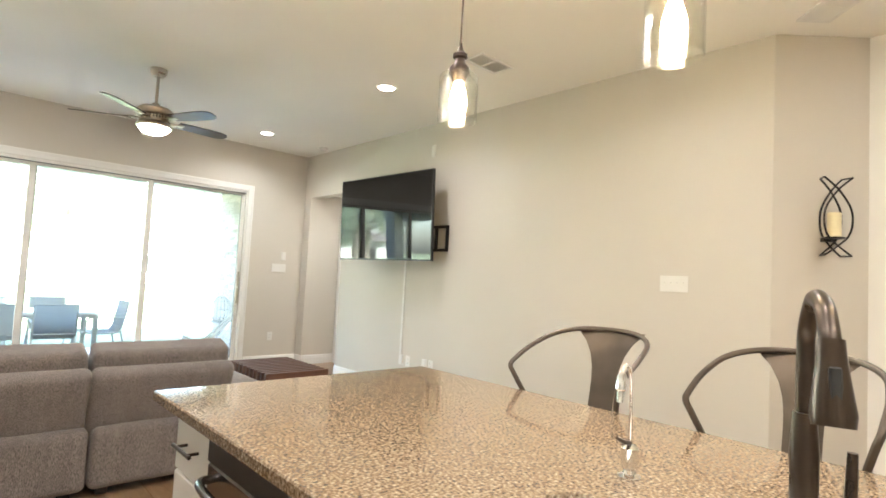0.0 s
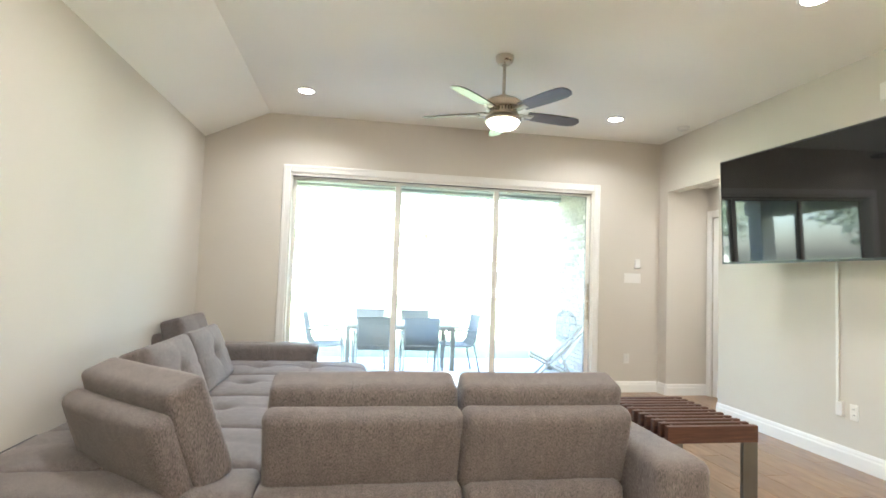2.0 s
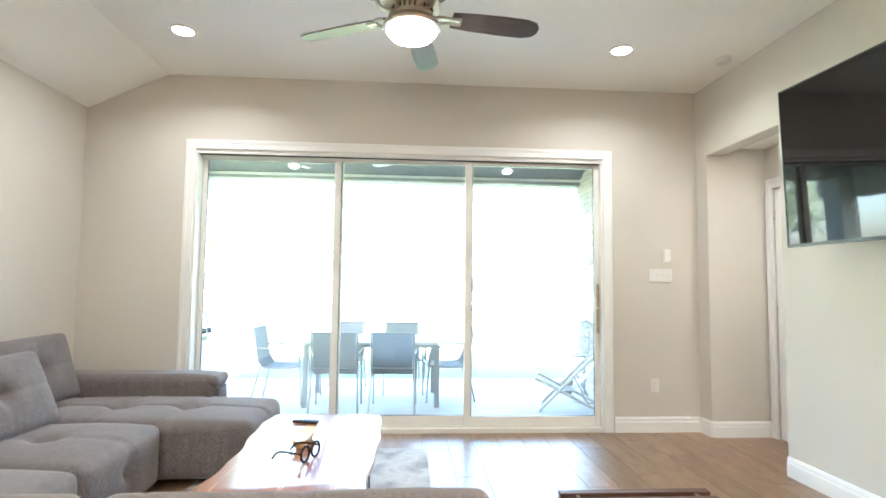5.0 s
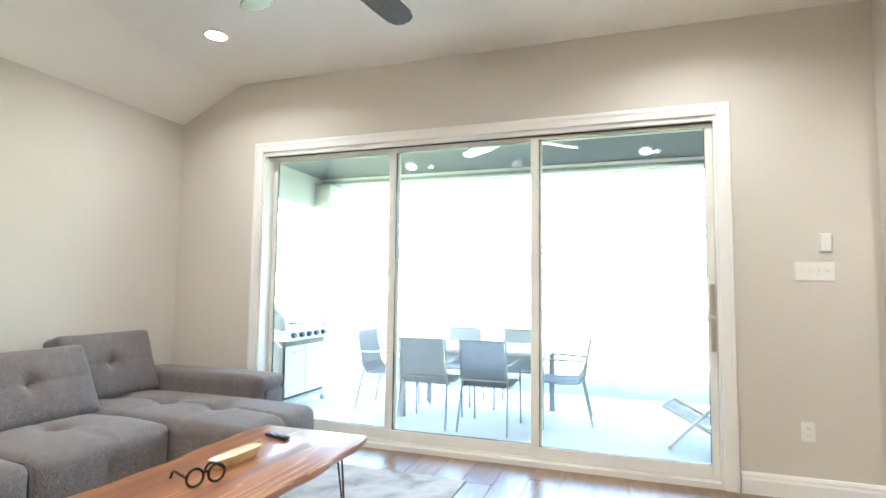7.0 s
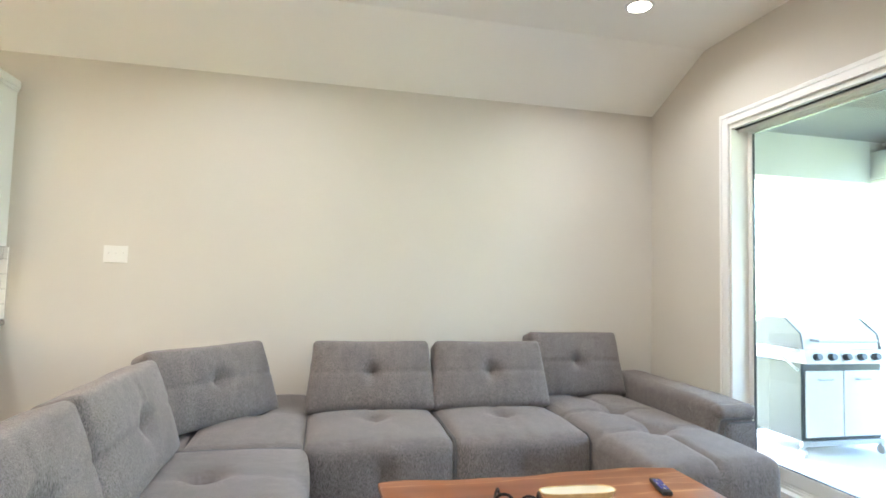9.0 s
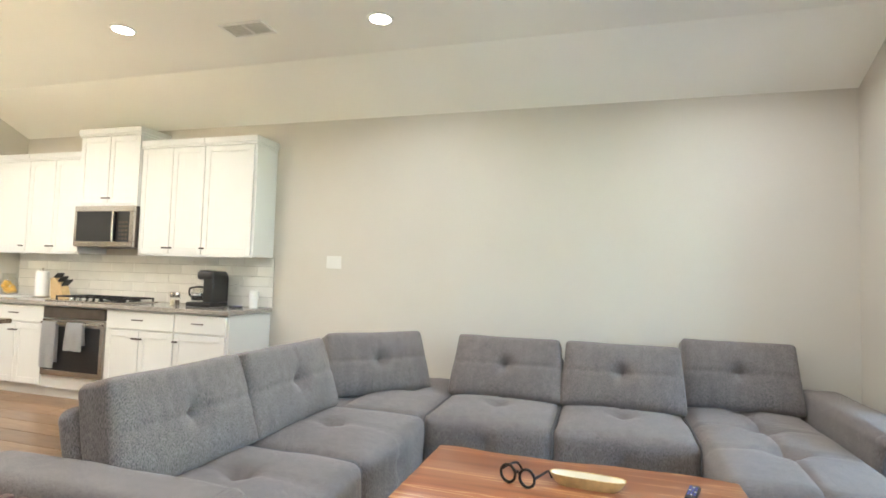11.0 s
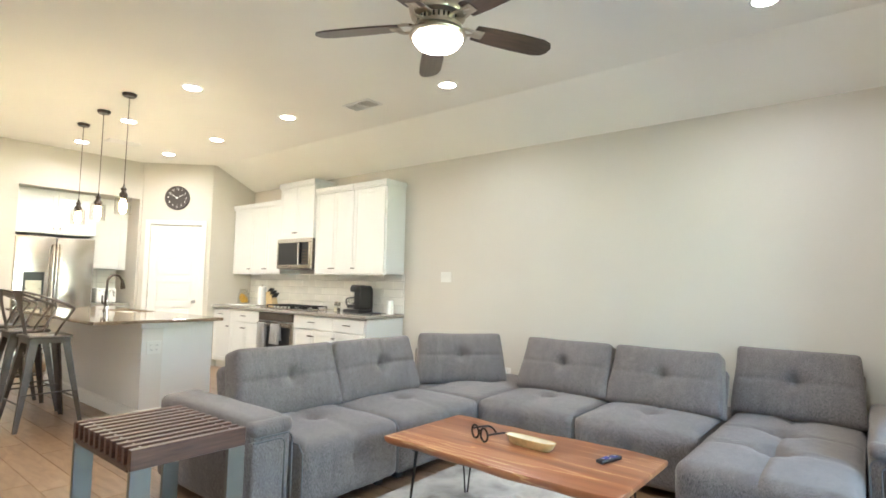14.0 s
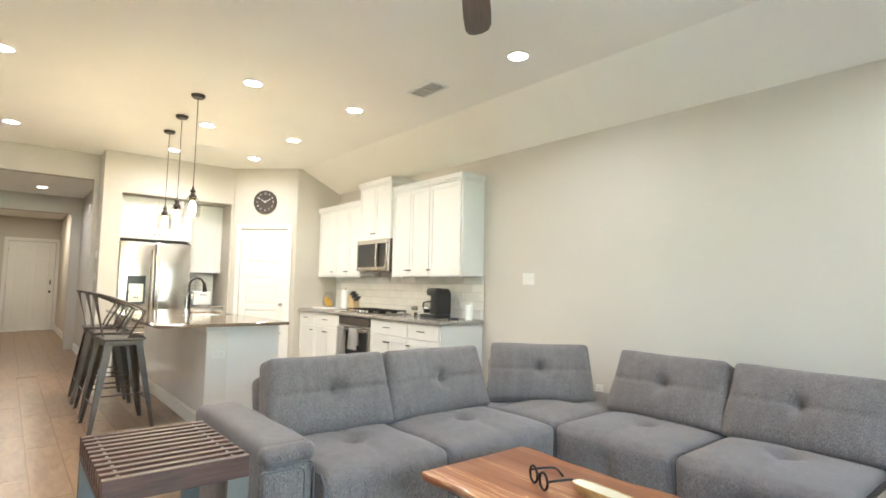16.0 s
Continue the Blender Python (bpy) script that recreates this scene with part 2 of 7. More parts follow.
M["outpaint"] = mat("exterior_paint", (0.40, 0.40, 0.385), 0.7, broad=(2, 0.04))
M["grillside"] = mat("dark_enamel", (0.024, 0.028, 0.03), 0.45, 0.0, broad=(5, 0.15))
M["leaf"] = mat("foliage", (0.17, 0.20, 0.14), 0.8, spots=(3, 0.2), random=0.15)
M["trunk"] = mat("tree_bark", (0.22, 0.19, 0.15), 0.9, spots=(20, 0.3))
M["candle"] = mat("wax", (0.72, 0.63, 0.40), 0.5)
M["towel"] = mat("grey_towel", (0.48, 0.47, 0.46), 0.95, spots=(200, 0.2), bump=(200, 0.5, 0.004))
M["white"] = mat("white_plastic", (0.80, 0.79, 0.76), 0.4)
M["paper"] = mat("paper_towel", (0.80, 0.79, 0.77), 0.95, bump=(100, 0.4, 0.003))
M["lemon"] = mat("lemon_skin", (0.75, 0.42, 0.04), 0.45, bump=(80, 0.3, 0.002))
M["blond"] = mat("pale_wood", (0.52, 0.37, 0.19), 0.5, spots=(25, 0.15), stretch=(1, 8, 1))
M["gilt"] = mat("bowl_wood", (0.55, 0.40, 0.18), 0.4, spots=(18, 0.25))
M["cream"] = mat("cream_glaze", (0.74, 0.68, 0.52), 0.3, broad=(8, 0.08))
M["canvas"] = mat("canvas", (0.72, 0.70, 0.66), 0.9)
M["roof"] = mat("roof_shingle", (0.10, 0.09, 0.085), 0.9, spots=(20, 0.2))


def let_light_through(m, color, share):
    """Leaves glow with the light that falls on their far side."""
    nt = m.node_tree
    tl, mx = nt.nodes.new("ShaderNodeBsdfTranslucent"), nt.nodes.new("ShaderNodeMixShader")
    tl.inputs[0].default_value = (*color, 1)
    mx.inputs[0].default_value = share
    nt.links.new(nt.nodes["Principled BSDF"].outputs[0], mx.inputs[1])
    nt.links.new(tl.outputs[0], mx.inputs[2])
    nt.links.new(mx.outputs[0], nt.nodes["Material Output"].inputs[0])


let_light_through(M["leaf"], (0.55, 0.60, 0.52), 0.5)


# ---- mesh helpers ----
def box(bm, x0, x1, y0, y1, z0, z1, bevel=0.0, seg=1, m=None):
    r = bmesh.ops.create_cube(bm, size=1)
    vs = r["verts"]
    for v in vs:
        v.co = Vector((x0 + (v.co.x + 0.5) * (x1 - x0), y0 + (v.co.y + 0.5) * (y1 - y0), z0 + (v.co.z + 0.5) * (z1 - z0)))
    if bevel:
        es = list({e for v in vs for e in v.link_edges})
        r = bmesh.ops.bevel(bm, geom=es, offset=bevel, segments=seg, profile=0.5, affect="EDGES")
        vs = r["verts"]
    if m is not None:
        bmesh.ops.transform(bm, matrix=m, verts=list({v for v in vs}))
    return vs


def cyl(bm, r0, r1, z0, z1, n=24, x=0, y=0, m=None):
    r = bmesh.ops.create_cone(bm, cap_ends=True, segments=n, radius1=r0, radius2=r1, depth=z1 - z0)
    bmesh.ops.translate(bm, vec=(x, y, (z0 + z1) / 2), verts=r["verts"])
    if m is not None:
        bmesh.ops.transform(bm, matrix=m, verts=r["verts"])
    return r["verts"]


def lathe(bm, profile, n=28, x=0, y=0, z=0, m=None, close=False):
    """Turns (r, z) points about the z axis."""
    rings = []
    for r, h in profile:
        if r < 1e-5:
            rings.append([bm.verts.new((x, y, z + h))])
        else:
            rings.append([bm.verts.new((x + r * math.cos(2 * math.pi * i / n), y + r * math.sin(2 * math.pi * i / n), z + h)) for i in range(n)])
    for a, b in zip(rings, rings[1:]):
        for i in range(n):
            j = (i + 1) % n
            if len(a) == 1 and len(b) == 1:
                continue
            if len(a) == 1:
                bm.faces.new((a[0], b[j], b[i]))
            elif len(b) == 1:
                bm.faces.new((a[i], a[j], b[0]))
            else:
                bm.faces.new((a[i], a[j], b[j], b[i]))
    vs = [v for ring in rings for v in ring]
    if m is not None:
        bmesh.ops.transform(bm, matrix=m, verts=vs)
    return vs


def tube(bm, pts, r, n=8, closed=False, flat=1.0):
    """A round bar through the points; r may be a list, flat squeezes it along its side."""
    pts = [Vector(p) for p in pts]
    k = len(pts)
    rs = r if isinstance(r, (list, tuple)) else [r] * k
    up = Vector((0, 0, 1))
    rings = []
    prev = None
    for i, p in enumerate(pts):
        a = pts[(i - 1) % k] if closed or i > 0 else p
        b = pts[(i + 1) % k] if closed or i < k - 1 else p
        d = (b - a).normalized()
        if prev is None:
            s = d.cross(up)
            if s.length < 0.05:
                s = d.cross(Vector((1, 0, 0)))
        else:
            s = prev - d * prev.dot(d)
        s.normalize()
        prev = s
        u = s.cross(d)
        rings.append([bm.verts.new(p + s * (rs[i] * math.cos(2 * math.pi * j / n)) + u * (rs[i] * flat * math.sin(2 * math.pi * j / n))) for j in range(n)])
    pairs = list(zip(rings, rings[1:])) + ([(rings[-1], rings[0])] if closed else [])
    for a, b in pairs:
        for j in range(n):
            bm.faces.new((a[j], a[(j + 1) % n], b[(j + 1) % n], b[j]))
    if not closed:
        bm.faces.new(rings[0])
        bm.faces.new(list(reversed(rings[-1])))


def curve_pts(pts, steps=8, closed=False):
    """A smooth line through the points."""
    pts = [Vector(p) for p in pts]
    out = []
    k = len(pts)
    for i in range(k if closed else k - 1):
        p0 = pts[(i - 1) % k] if closed or i else pts[0]
        p1, p2 = pts[i], pts[(i + 1) % k]
        p3 = pts[(i + 2) % k] if closed or i < k - 2 else pts[-1]
        for j in range(steps):
            t = j / steps
            out.append(0.5 * ((2 * p1) + (p2 - p0) * t + (2 * p0 - 5 * p1 + 4 * p2 - p3) * t * t + (3 * p1 - p0 - 3 * p2 + p3) * t ** 3))
    if not closed:
        out.append(pts[-1])
    return out


def extrude_poly(bm, pts, z0, z1, m=None):
    lo = [bm.verts.new((x, y, z0)) for x, y in pts]
    hi = [bm.verts.new((x, y, z1)) for x, y in pts]
    n = len(pts)
    bm.faces.new(list(reversed(lo)))
    bm.faces.new(hi)
    for i in range(n):
        bm.faces.new((lo[i], lo[(i + 1) % n], hi[(i + 1) % n], hi[i]))
    if m is not None:
        bmesh.ops.transform(bm, matrix=m, verts=lo + hi)


def part(name, bm, material, parent=None, label="", smooth=False, m=None, kind=""):
    bmesh.ops.recalc_face_normals(bm, faces=bm.faces)
    me = bpy.data.meshes.new(name)
    bm.to_mesh(me)
    bm.free()
    if smooth:
        me.shade_smooth()
        me.set_sharp_from_angle(angle=radians(38))
    me.materials.append(material)
    ob = new(name, me)
    if m is not None:
        ob.matrix_basis = m
    ob.parent = parent
    return tagged(ob, label, kind=kind)


def thing(name, m, label, category, group=""):
    ob = new(name)
    ob.empty_display_size = 0.1
    ob.matrix_basis = m
    return tagged(ob, label, category, group)


def struct(name, bm, material, label, smooth=False, m=None):
    ob = part(name, bm, material, None, label, smooth, m)
    ob["kind"] = "structure"
    return ob


def one(name, bm, material, label, category, smooth=False, m=None, group=""):
    ob = part(name, bm, material, None, label, smooth, m)
    return tagged(ob, category=category, group=group)


def wall_line(bm, a, b, z0, z1, side, holes=(), th=TH):
    """A wall from a to b whose seen face lies on the line, its thickness to `side` (+1 left of the way, -1 right).
    holes: (from, to, low, high) along it."""
    a, b = Vector((*a, 0)), Vector((*b, 0))
    L = (b - a).length
    d = (b - a) / L
    nrm = Vector((-d.y, d.x, 0)) * side
    m = Matrix((( d.x, nrm.x, 0, a.x), (d.y, nrm.y, 0, a.y), (0, 0, 1, 0), (0, 0, 0, 1)))
    cuts = sorted(holes)
    s = 0
    for h0, h1, zl, zh in cuts:
        if h0 > s:
            box(bm, s, h0, 0, th, z0, z1, m=m)
        if zl > z0:
            box(bm, h0, h1, 0, th, z0, zl, m=m)
        if zh < z1:
            box(bm, h0, h1, 0, th, zh, z1, m=m)
        s = h1
    if s < L:
        box(bm, s, L, 0, th, z0, z1, m=m)


# ---- structure ----
WIN = (-0.80, 2.70, 0.0, 2.365)     # the sliding door's opening in the north wall
HY = -2.35                           # the wall with the hall's opening
bm = bmesh.new()
wall_line(bm, (XW - TH, YN), (XE + TH, YN), 0, ZC + 0.2, 1, [(WIN[0] - XW + TH, WIN[1] - XW + TH, WIN[2], WIN[3])], th=0.18)
struct("wall_north", bm, M["wall"], "greige painted wall with a wide sliding door")
bm = bmesh.new()
wall_line(bm, (XW, YN), (XW, -1.17), 0, ZC + 0.2, -1)
struct("wall_west", bm, M["wall"], "long plain greige painted wall behind the sofa")
bm = bmesh.new()
wall_line(bm, (XE, 0.84), (XE, YN), 0, ZC + 0.2, -1, [(5.83 - 0.84, 6.73 - 0.84, 0, 2.39)])
struct("wall_east", bm, M["wall"], "greige painted wall with a cased-less opening")
bm = bmesh.new()
wall_line(bm, (3.98, 0.42), (XE, 0.84), 0, ZC + 0.2, -1)
struct("wall_chamfer", bm, M["wall"], "short slanting greige wall that holds a sconce")
# the trim's paler colour stands for strong light on this wall
bm = bmesh.new()
wall_line(bm, (3.98, HY), (3.98, 0.42), 0, ZC + 0.2, -1)
struct("wall_entry", bm, M["trim"], "wall beside the kitchen, pale to look brightly lit")
bm = bmesh.new()
wall_line(bm, (1.39, HY), (3.98, HY), 0, ZC + 0.2, -1, [(0.06, 1.7, 0, 2.65)])
struct("wall_hall", bm, M["wall"], "greige wall with the wide opening to the hall")
# fridge nook: front wall with the opening, sides, back
bm = bmesh.new()
wall_line(bm, (-0.30, -1.9), (1.39, -1.9), 0, ZC + 0.2, -1, [(0.03, 1.47, 0, 2.45)], th=0.10)
box(bm, 1.171, 1.39, -2.65, -2.001, 0, ZC + 0.2)
box(bm, -0.42, -0.3001, -1.999, -1.871, 0, ZC + 0.2)
box(bm, -0.42, -0.271, -2.65, -2.001, 0, ZC + 0.2)
box(bm, -0.42, 1.39, -2.80, -2.651, 0, ZC + 0.2)
box(bm, -0.271, 1.171, -2.65, -2.001, 2.45, 2.6)
struct("wall_nook", bm, M["wall"], "greige wall with a recess for fridge and cupboards")
# pantry: slanting wall with its door, and the short wall to the west
bm = bmesh.new()
PA, PB = Vector((-1.0, -1.17, 0)), Vector((-0.30, -1.87, 0))
PL = (PB - PA).length
wall_line(bm, PA[:2], PB[:2], 0, ZC + 0.2, -1, [(0.13, 0.86, 0, 2.08)], th=0.12)
struct("wall_pantry", bm, M["wall"], "slanting greige wall round the pantry door")
bm = bmesh.new()
wall_line(bm, (XW, -1.17), (-1.0, -1.17), 0, ZC + 0.2, -1)
struct("wall_south_west", bm, M["wall"], "short greige wall at the end of the counter")
# hall
HX0, HX1, HEND = 1.30, 3.1, -10.1
bm = bmesh.new()
wall_line(bm, (HX0, HY - TH), (HX0, HEND), 0, 2.9, -1)
wall_line(bm, (HX1, HY - TH), (HX1, HEND), 0, 2.9, 1)
box(bm, HX0 - TH, 1.37, HEND - TH, HEND, 0, 2.9)
box(bm, 2.31, HX1 + TH, HEND - TH, HEND, 0, 2.9)
box(bm, 1.37, 2.31, HEND - TH, HEND, 2.17, 2.9)
box(bm, HX0, 1.45, -5.55, -5.35, 0, 2.75)
box(bm, 2.6, HX1, -5.55, -5.35, 0, 2.75)
box(bm, 1.45, 2.6, -5.55, -5.35, 2.45, 2.75)
struct("wall_passage", bm, M["wall"], "greige walls of the long hall")
# little passage behind the opening in the east wall
bm = bmesh.new()
box(bm, XE + TH, 5.2, 6.73, 6.9, 0, 2.6)
box(bm, 4.09, 4.24, 4.9, 5.77, 0, 2.6)
box(bm, 4.09, 4.24, 6.64, 6.73, 0, 2.6)
box(bm, 4.09, 4.24, 5.77, 6.64, 2.10, 2.6)
box(bm, XE + TH, 4.09, 4.9, 5.05, 0, 2.6)
box(bm, 5.2, 5.35, 4.9, 6.9, 0, 2.6)
box(bm, 4.24, 5.2, 4.9, 5.05, 0, 2.6)
struct("wall_vestibule", bm, M["wall"], "greige walls of a small passage")
bm = bmesh.new()
box(bm, XE + TH, 5.35, 4.9, 6.9, 2.46, 2.6)
struct("ceiling_vestibule", bm, M["ceil"], "low ceiling of the small passage")
# ceilings
bm = bmesh.new()
prof = [(XW - TH, ZB - 0.07), (XW, ZB), (XB, ZC), (4.15, ZC), (4.15, ZC + 0.25), (XW - TH, ZC + 0.25)]
lo = [bm.verts.new((x, -2.9, z)) for x, z in prof]
hi = [bm.verts.new((x, YN, z)) for x, z in prof]
bm.faces.new(lo), bm.faces.new(hi)
for i in range(len(prof)):
    j = (i + 1) % len(prof)
    bm.faces.new((lo[i], lo[j], hi[j], hi[i]))
struct("ceiling", bm, M["ceil"], "smooth pale ceiling with a sloping west side")
# unseen blockers, added so that no daylight leaks round the doors
bm = bmesh.new()
box(bm, XW - TH, -0.42, -2.9, -2.75, 0, ZC)
box(bm, XW - TH, XW, -2.75, -1.33, 0, ZC)
box(bm, 1.2, 2.6, HEND - TH - 0.2, HEND - TH - 0.01, 0, 2.9)
struct("wall_outer", bm, M["wall"], "unseen walls that stop light leaking round pantry and entrance door")
bm = bmesh.new()
box(bm, HX0 - TH, HX1 + TH, HEND - TH, HY - TH, 2.75, 2.95)
struct("ceiling_hall", bm, M["ceil"], "flat ceiling of the hall")


# base under the floor tiles
bm = bmesh.new()
box(bm, XW - TH, 5.35, HEND - TH, YN + 0.05, -0.2, -0.004)
floor = struct("floor", bm, M["grout"], "wood-look tile floor with thin joints")


# ---- baseboards and casings ----
def baseboard(name, runs, label="white painted baseboard with a stepped top"):
    bm = bmesh.new()
    for (a, b, side) in runs:
        a, b = Vector((*a, 0)), Vector((*b, 0))
        L = (b - a).length
        d = (b - a) / L
        nrm = Vector((-d.y, d.x, 0)) * side
        m = Matrix(((d.x, nrm.x, 0, a.x), (d.y, nrm.y, 0, a.y), (0, 0, 1, 0), (0, 0, 0, 1)))
        sec = [(0.0, 0.0), (0.016, 0.0), (0.016, 0.085), (0.012, 0.098), (0.012, 0.112), (0.006, 0.128), (0.0, 0.13)]
        lo = [bm.verts.new(m @ Vector((0, y, z))) for y, z in sec]
        hi = [bm.verts.new(m @ Vector((L, y, z))) for y, z in sec]
        bm.faces.new(lo), bm.faces.new(hi)
        for i in range(len(sec)):
            j = (i + 1) % len(sec)
            bm.faces.new((lo[i], lo[j], hi[j], hi[i]))
    return struct(name, bm, M["trim"], label)


baseboard("baseboard_north", [((XW, YN), (-0.86, YN), -1), ((2.79, YN), (XE - 0.016, YN), -1)])
baseboard("baseboard_west", [((XW, 2.2), (XW, YN - 0.016), -1)])
baseboard("baseboard_east", [((XE, 0.84), (XE, 5.83), 1), ((XE, 6.73), (XE, YN - 0.016), 1), ((XE + TH, 6.73), (4.09, 6.73), -1), ((XE, 6.73), (XE + TH, 6.73), -1)])
baseboard("baseboard_chamfer", [((3.98, 0.42), (XE, 0.84), 1), ((3.98, HY + 0.016), (3.98, 0.42), 1)])
baseboard("baseboard_hall", [((HX0, HEND), (HX0, -5.56), -1), ((HX0, -5.34), (HX0, HY - TH), -1), ((1.39, HY), (1.39, -1.9), -1), ((1.39, HY), (1.45, HY), 1)])
baseboard("baseboard_nook", [((1.19, -1.9), (1.39, -1.9), 1), ((PA.x, PA.y), (PA.x + 0.05, PA.y - 0.05), 1)])


def casing(bm, m, x0, x1, z1, w=0.085, d=0.02):
    """A door's casing round x0..x1, z1 high, proud by d toward -y, in the wall's own frame m."""
    for a, b in ((x0 - w, x0), (x1, x1 + w)):
        box(bm, a, b, -d, 0, 0, z1 + w, 0.004, m=m)
        box(bm, a + (0.012 if a < x0 else 0.055), a + (0.03 if a < x0 else 0.073), -d - 0.006, -d + 0.001, 0, z1 + w - 0.02, m=m)
    box(bm, x0, x1, -d, 0, z1, z1 + w, 0.004, m=m)
    box(bm, x0 - 0.05, x1 + 0.05, -d - 0.006, -d + 0.001, z1 + w - 0.03, z1 + w - 0.012, m=m)


bm = bmesh.new()
casing(bm, pose(0, YN, 0), WIN[0], WIN[1], WIN[3], w=0.08)
struct("trim_sliding_door", bm, M["trim"], "white moulded casing round the sliding door")


# ---- ceiling lights, fan, vents, pendants ----
def can_light(x, y, z=ZC, i=0):
    ob = thing("recessed_light", pose(x, y, z), "round recessed ceiling light, lit, with a white trim ring", "ceiling light", "recessed ceiling lights")
    bm = bmesh.new()
    lathe(bm, [(0.068, -0.004), (0.07, -0.010), (0.088, -0.008), (0.092, 0.0)], 32)
    part("trim_ring", bm, M["trim"], ob, smooth=True)
    bm = bmesh.new()
    cyl(bm, 0.070, 0.070, -0.006, -0.003, 32)
    part("diffuser", bm, M["can"], ob, "glowing round diffuser")
    return ob


first = can_light(*CANS[0])
for x, y in CANS[1:]:
    copy_thing(first, pose(x, y, ZC))
hallcan = copy_thing(first, pose(1.95, -4.4, 2.75))
# added fixture and fill, out of view, in place of daylight in the passage
copy_thing(first, pose(3.85, 5.6, 2.46))
lamp("passage_fill", "AREA", pose(3.85, 5.6, 2.445), CAN_W * 0.8, COOL, shape="DISK", size=0.13)
for i, (x, y) in enumerate(CANS + [(1.95, -4.4)]):
    lamp("can_lamp", "AREA", pose(x, y, (ZC if i < 12 else 2.75) - 0.012), CAN_W * (0.76 if y < 2.8 else 1.17), WARM if y < 2.8 else COOL, shape="DISK", size=0.13, spread=radians(150))
# warm fill without a fixture, added to brighten the hall's far end
lamp("hall_fill", "AREA", pose(2.0, -8.0, 2.73), CAN_W * 2.4, (1.0, 0.84, 0.64), shape="DISK", size=0.13)
# unseen fill with no fixture, added to light the kitchen's east side
lamp("entry_fill", "AREA", pose(3.2, -0.6, 2.985), CAN_W, WARM, shape="DISK", size=0.13)


def vent(x, y, rz, lab="white louvred ceiling air vent"):
    ob = thing("ceiling_vent", pose(x, y, ZC, rz=rz), lab, "vent", "ceiling vents")
    bm = bmesh.new()
    for a in ((-0.18, 0.18, -0.10, -0.078), (-0.18, 0.18, 0.078, 0.10), (-0.18, -0.158, -0.078, 0.078), (0.158, 0.18, -0.078, 0.078), (-0.008, 0.008, -0.078, 0.078)):
        box(bm, *a, -0.010, 0.0)
    part("vent_frame", bm, M["trim"], ob)
    # closed sheet; its grey stands for the shade behind the slats
    bm = bmesh.new()
    box(bm, -0.158, 0.158, -0.078, 0.078, -0.0015, -0.0005)
    part("vent_backing", bm, M["duct"], ob, "flat grey sheet in place of the shaded duct")
    for i in range(8):
        bm = bmesh.new()
        box(bm, -0.157, 0.157, -0.008, 0.008, -0.001, 0.001, m=pose(0, -0.068 + i * 0.0195, -0.0065, 32))
        part("vent_slat", bm, M["trim"], ob)
    return ob


vent(-0.46, 2.70, 90)
vent(2.72, 2.57, 0)
vent(0.37, -0.86, 0)
vent(3.38, 0.50, 45)

bm = bmesh.new()
lathe(bm, [(0, -0.035), (0.045, -0.035), (0.06, -0.02), (0.065, 0.0)], 28)
one("smoke_detector", bm, M["plate"], "round white smoke detector on the ceiling", "smoke detector", True, pose(3.38, 6.17, ZC))


def pendant(x, y):
    ob = thing("pendant_light", pose(x, y, 0), "bronze pendant lamp with a clear glass cylinder and lit filament bulb", "pendant light", "pendants over the island")
    bm = bmesh.new()
    lathe(bm, [(0, ZC - 0.03), (0.05, ZC - 0.03), (0.062, ZC - 0.012), (0.062, ZC)], 28)
    part("canopy", bm, M["bronze"], ob, "round dark bronze canopy", True)
    bm = bmesh.new()
    cyl(bm, 0.0035, 0.0035, 2.13, ZC - 0.025, 8)
    part("cord", bm, M["gun"], ob, "thin brown twisted cord")
    bm = bmesh.new()
    lathe(bm, [(0.004, 2.145), (0.010, 2.12), (0.018, 2.105), (0.026, 2.10), (0.026, 2.088), (0.018, 2.083), (0.022, 2.065), (0.036, 2.05), (0.038, 2.028), (0.03, 2.02), (0.022, 2.0), (0.0, 1.995)], 24)
    part("socket_cap", bm, M["bronze"], ob, "ringed bronze socket cap", True)
    bm = bmesh.new()
    lathe(bm, [(0.03, 2.028), (0.062, 2.026), (0.068, 2.016), (0.069, 1.99), (0.069, 1.865), (0.068, 1.858), (0.066, 1.865), (0.066, 1.99), (0.058, 2.012), (0.03, 2.016)], 32)
    g = part("glass_shade", bm, M["jarglass"], ob, "clear seeded glass cylinder shade", True)
    g.visible_shadow = False
    bm = bmesh.new()
    lathe(bm, [(0, 1.872), (0.012, 1.876), (0.026, 1.895), (0.031, 1.925), (0.027, 1.958), (0.014, 2.0)], 20)
    b = part("bulb", bm, M["bulb"], ob, "lit amber filament bulb", True)
    b.visible_shadow = False
    return ob


PX = 1.035
pen = pendant(PX, 1.13)
copy_thing(pen, pose(0.99, 0.35, 0))
copy_thing(pen, pose(0.955, -0.36, 0))
for x, y in ((PX, 1.13), (0.99, 0.35), (0.955, -0.36)):
    lamp("pendant_lamp", "POINT", pose(x, y, 1.93), PEND_W, (1.0, 0.72, 0.42), radius=0.03)


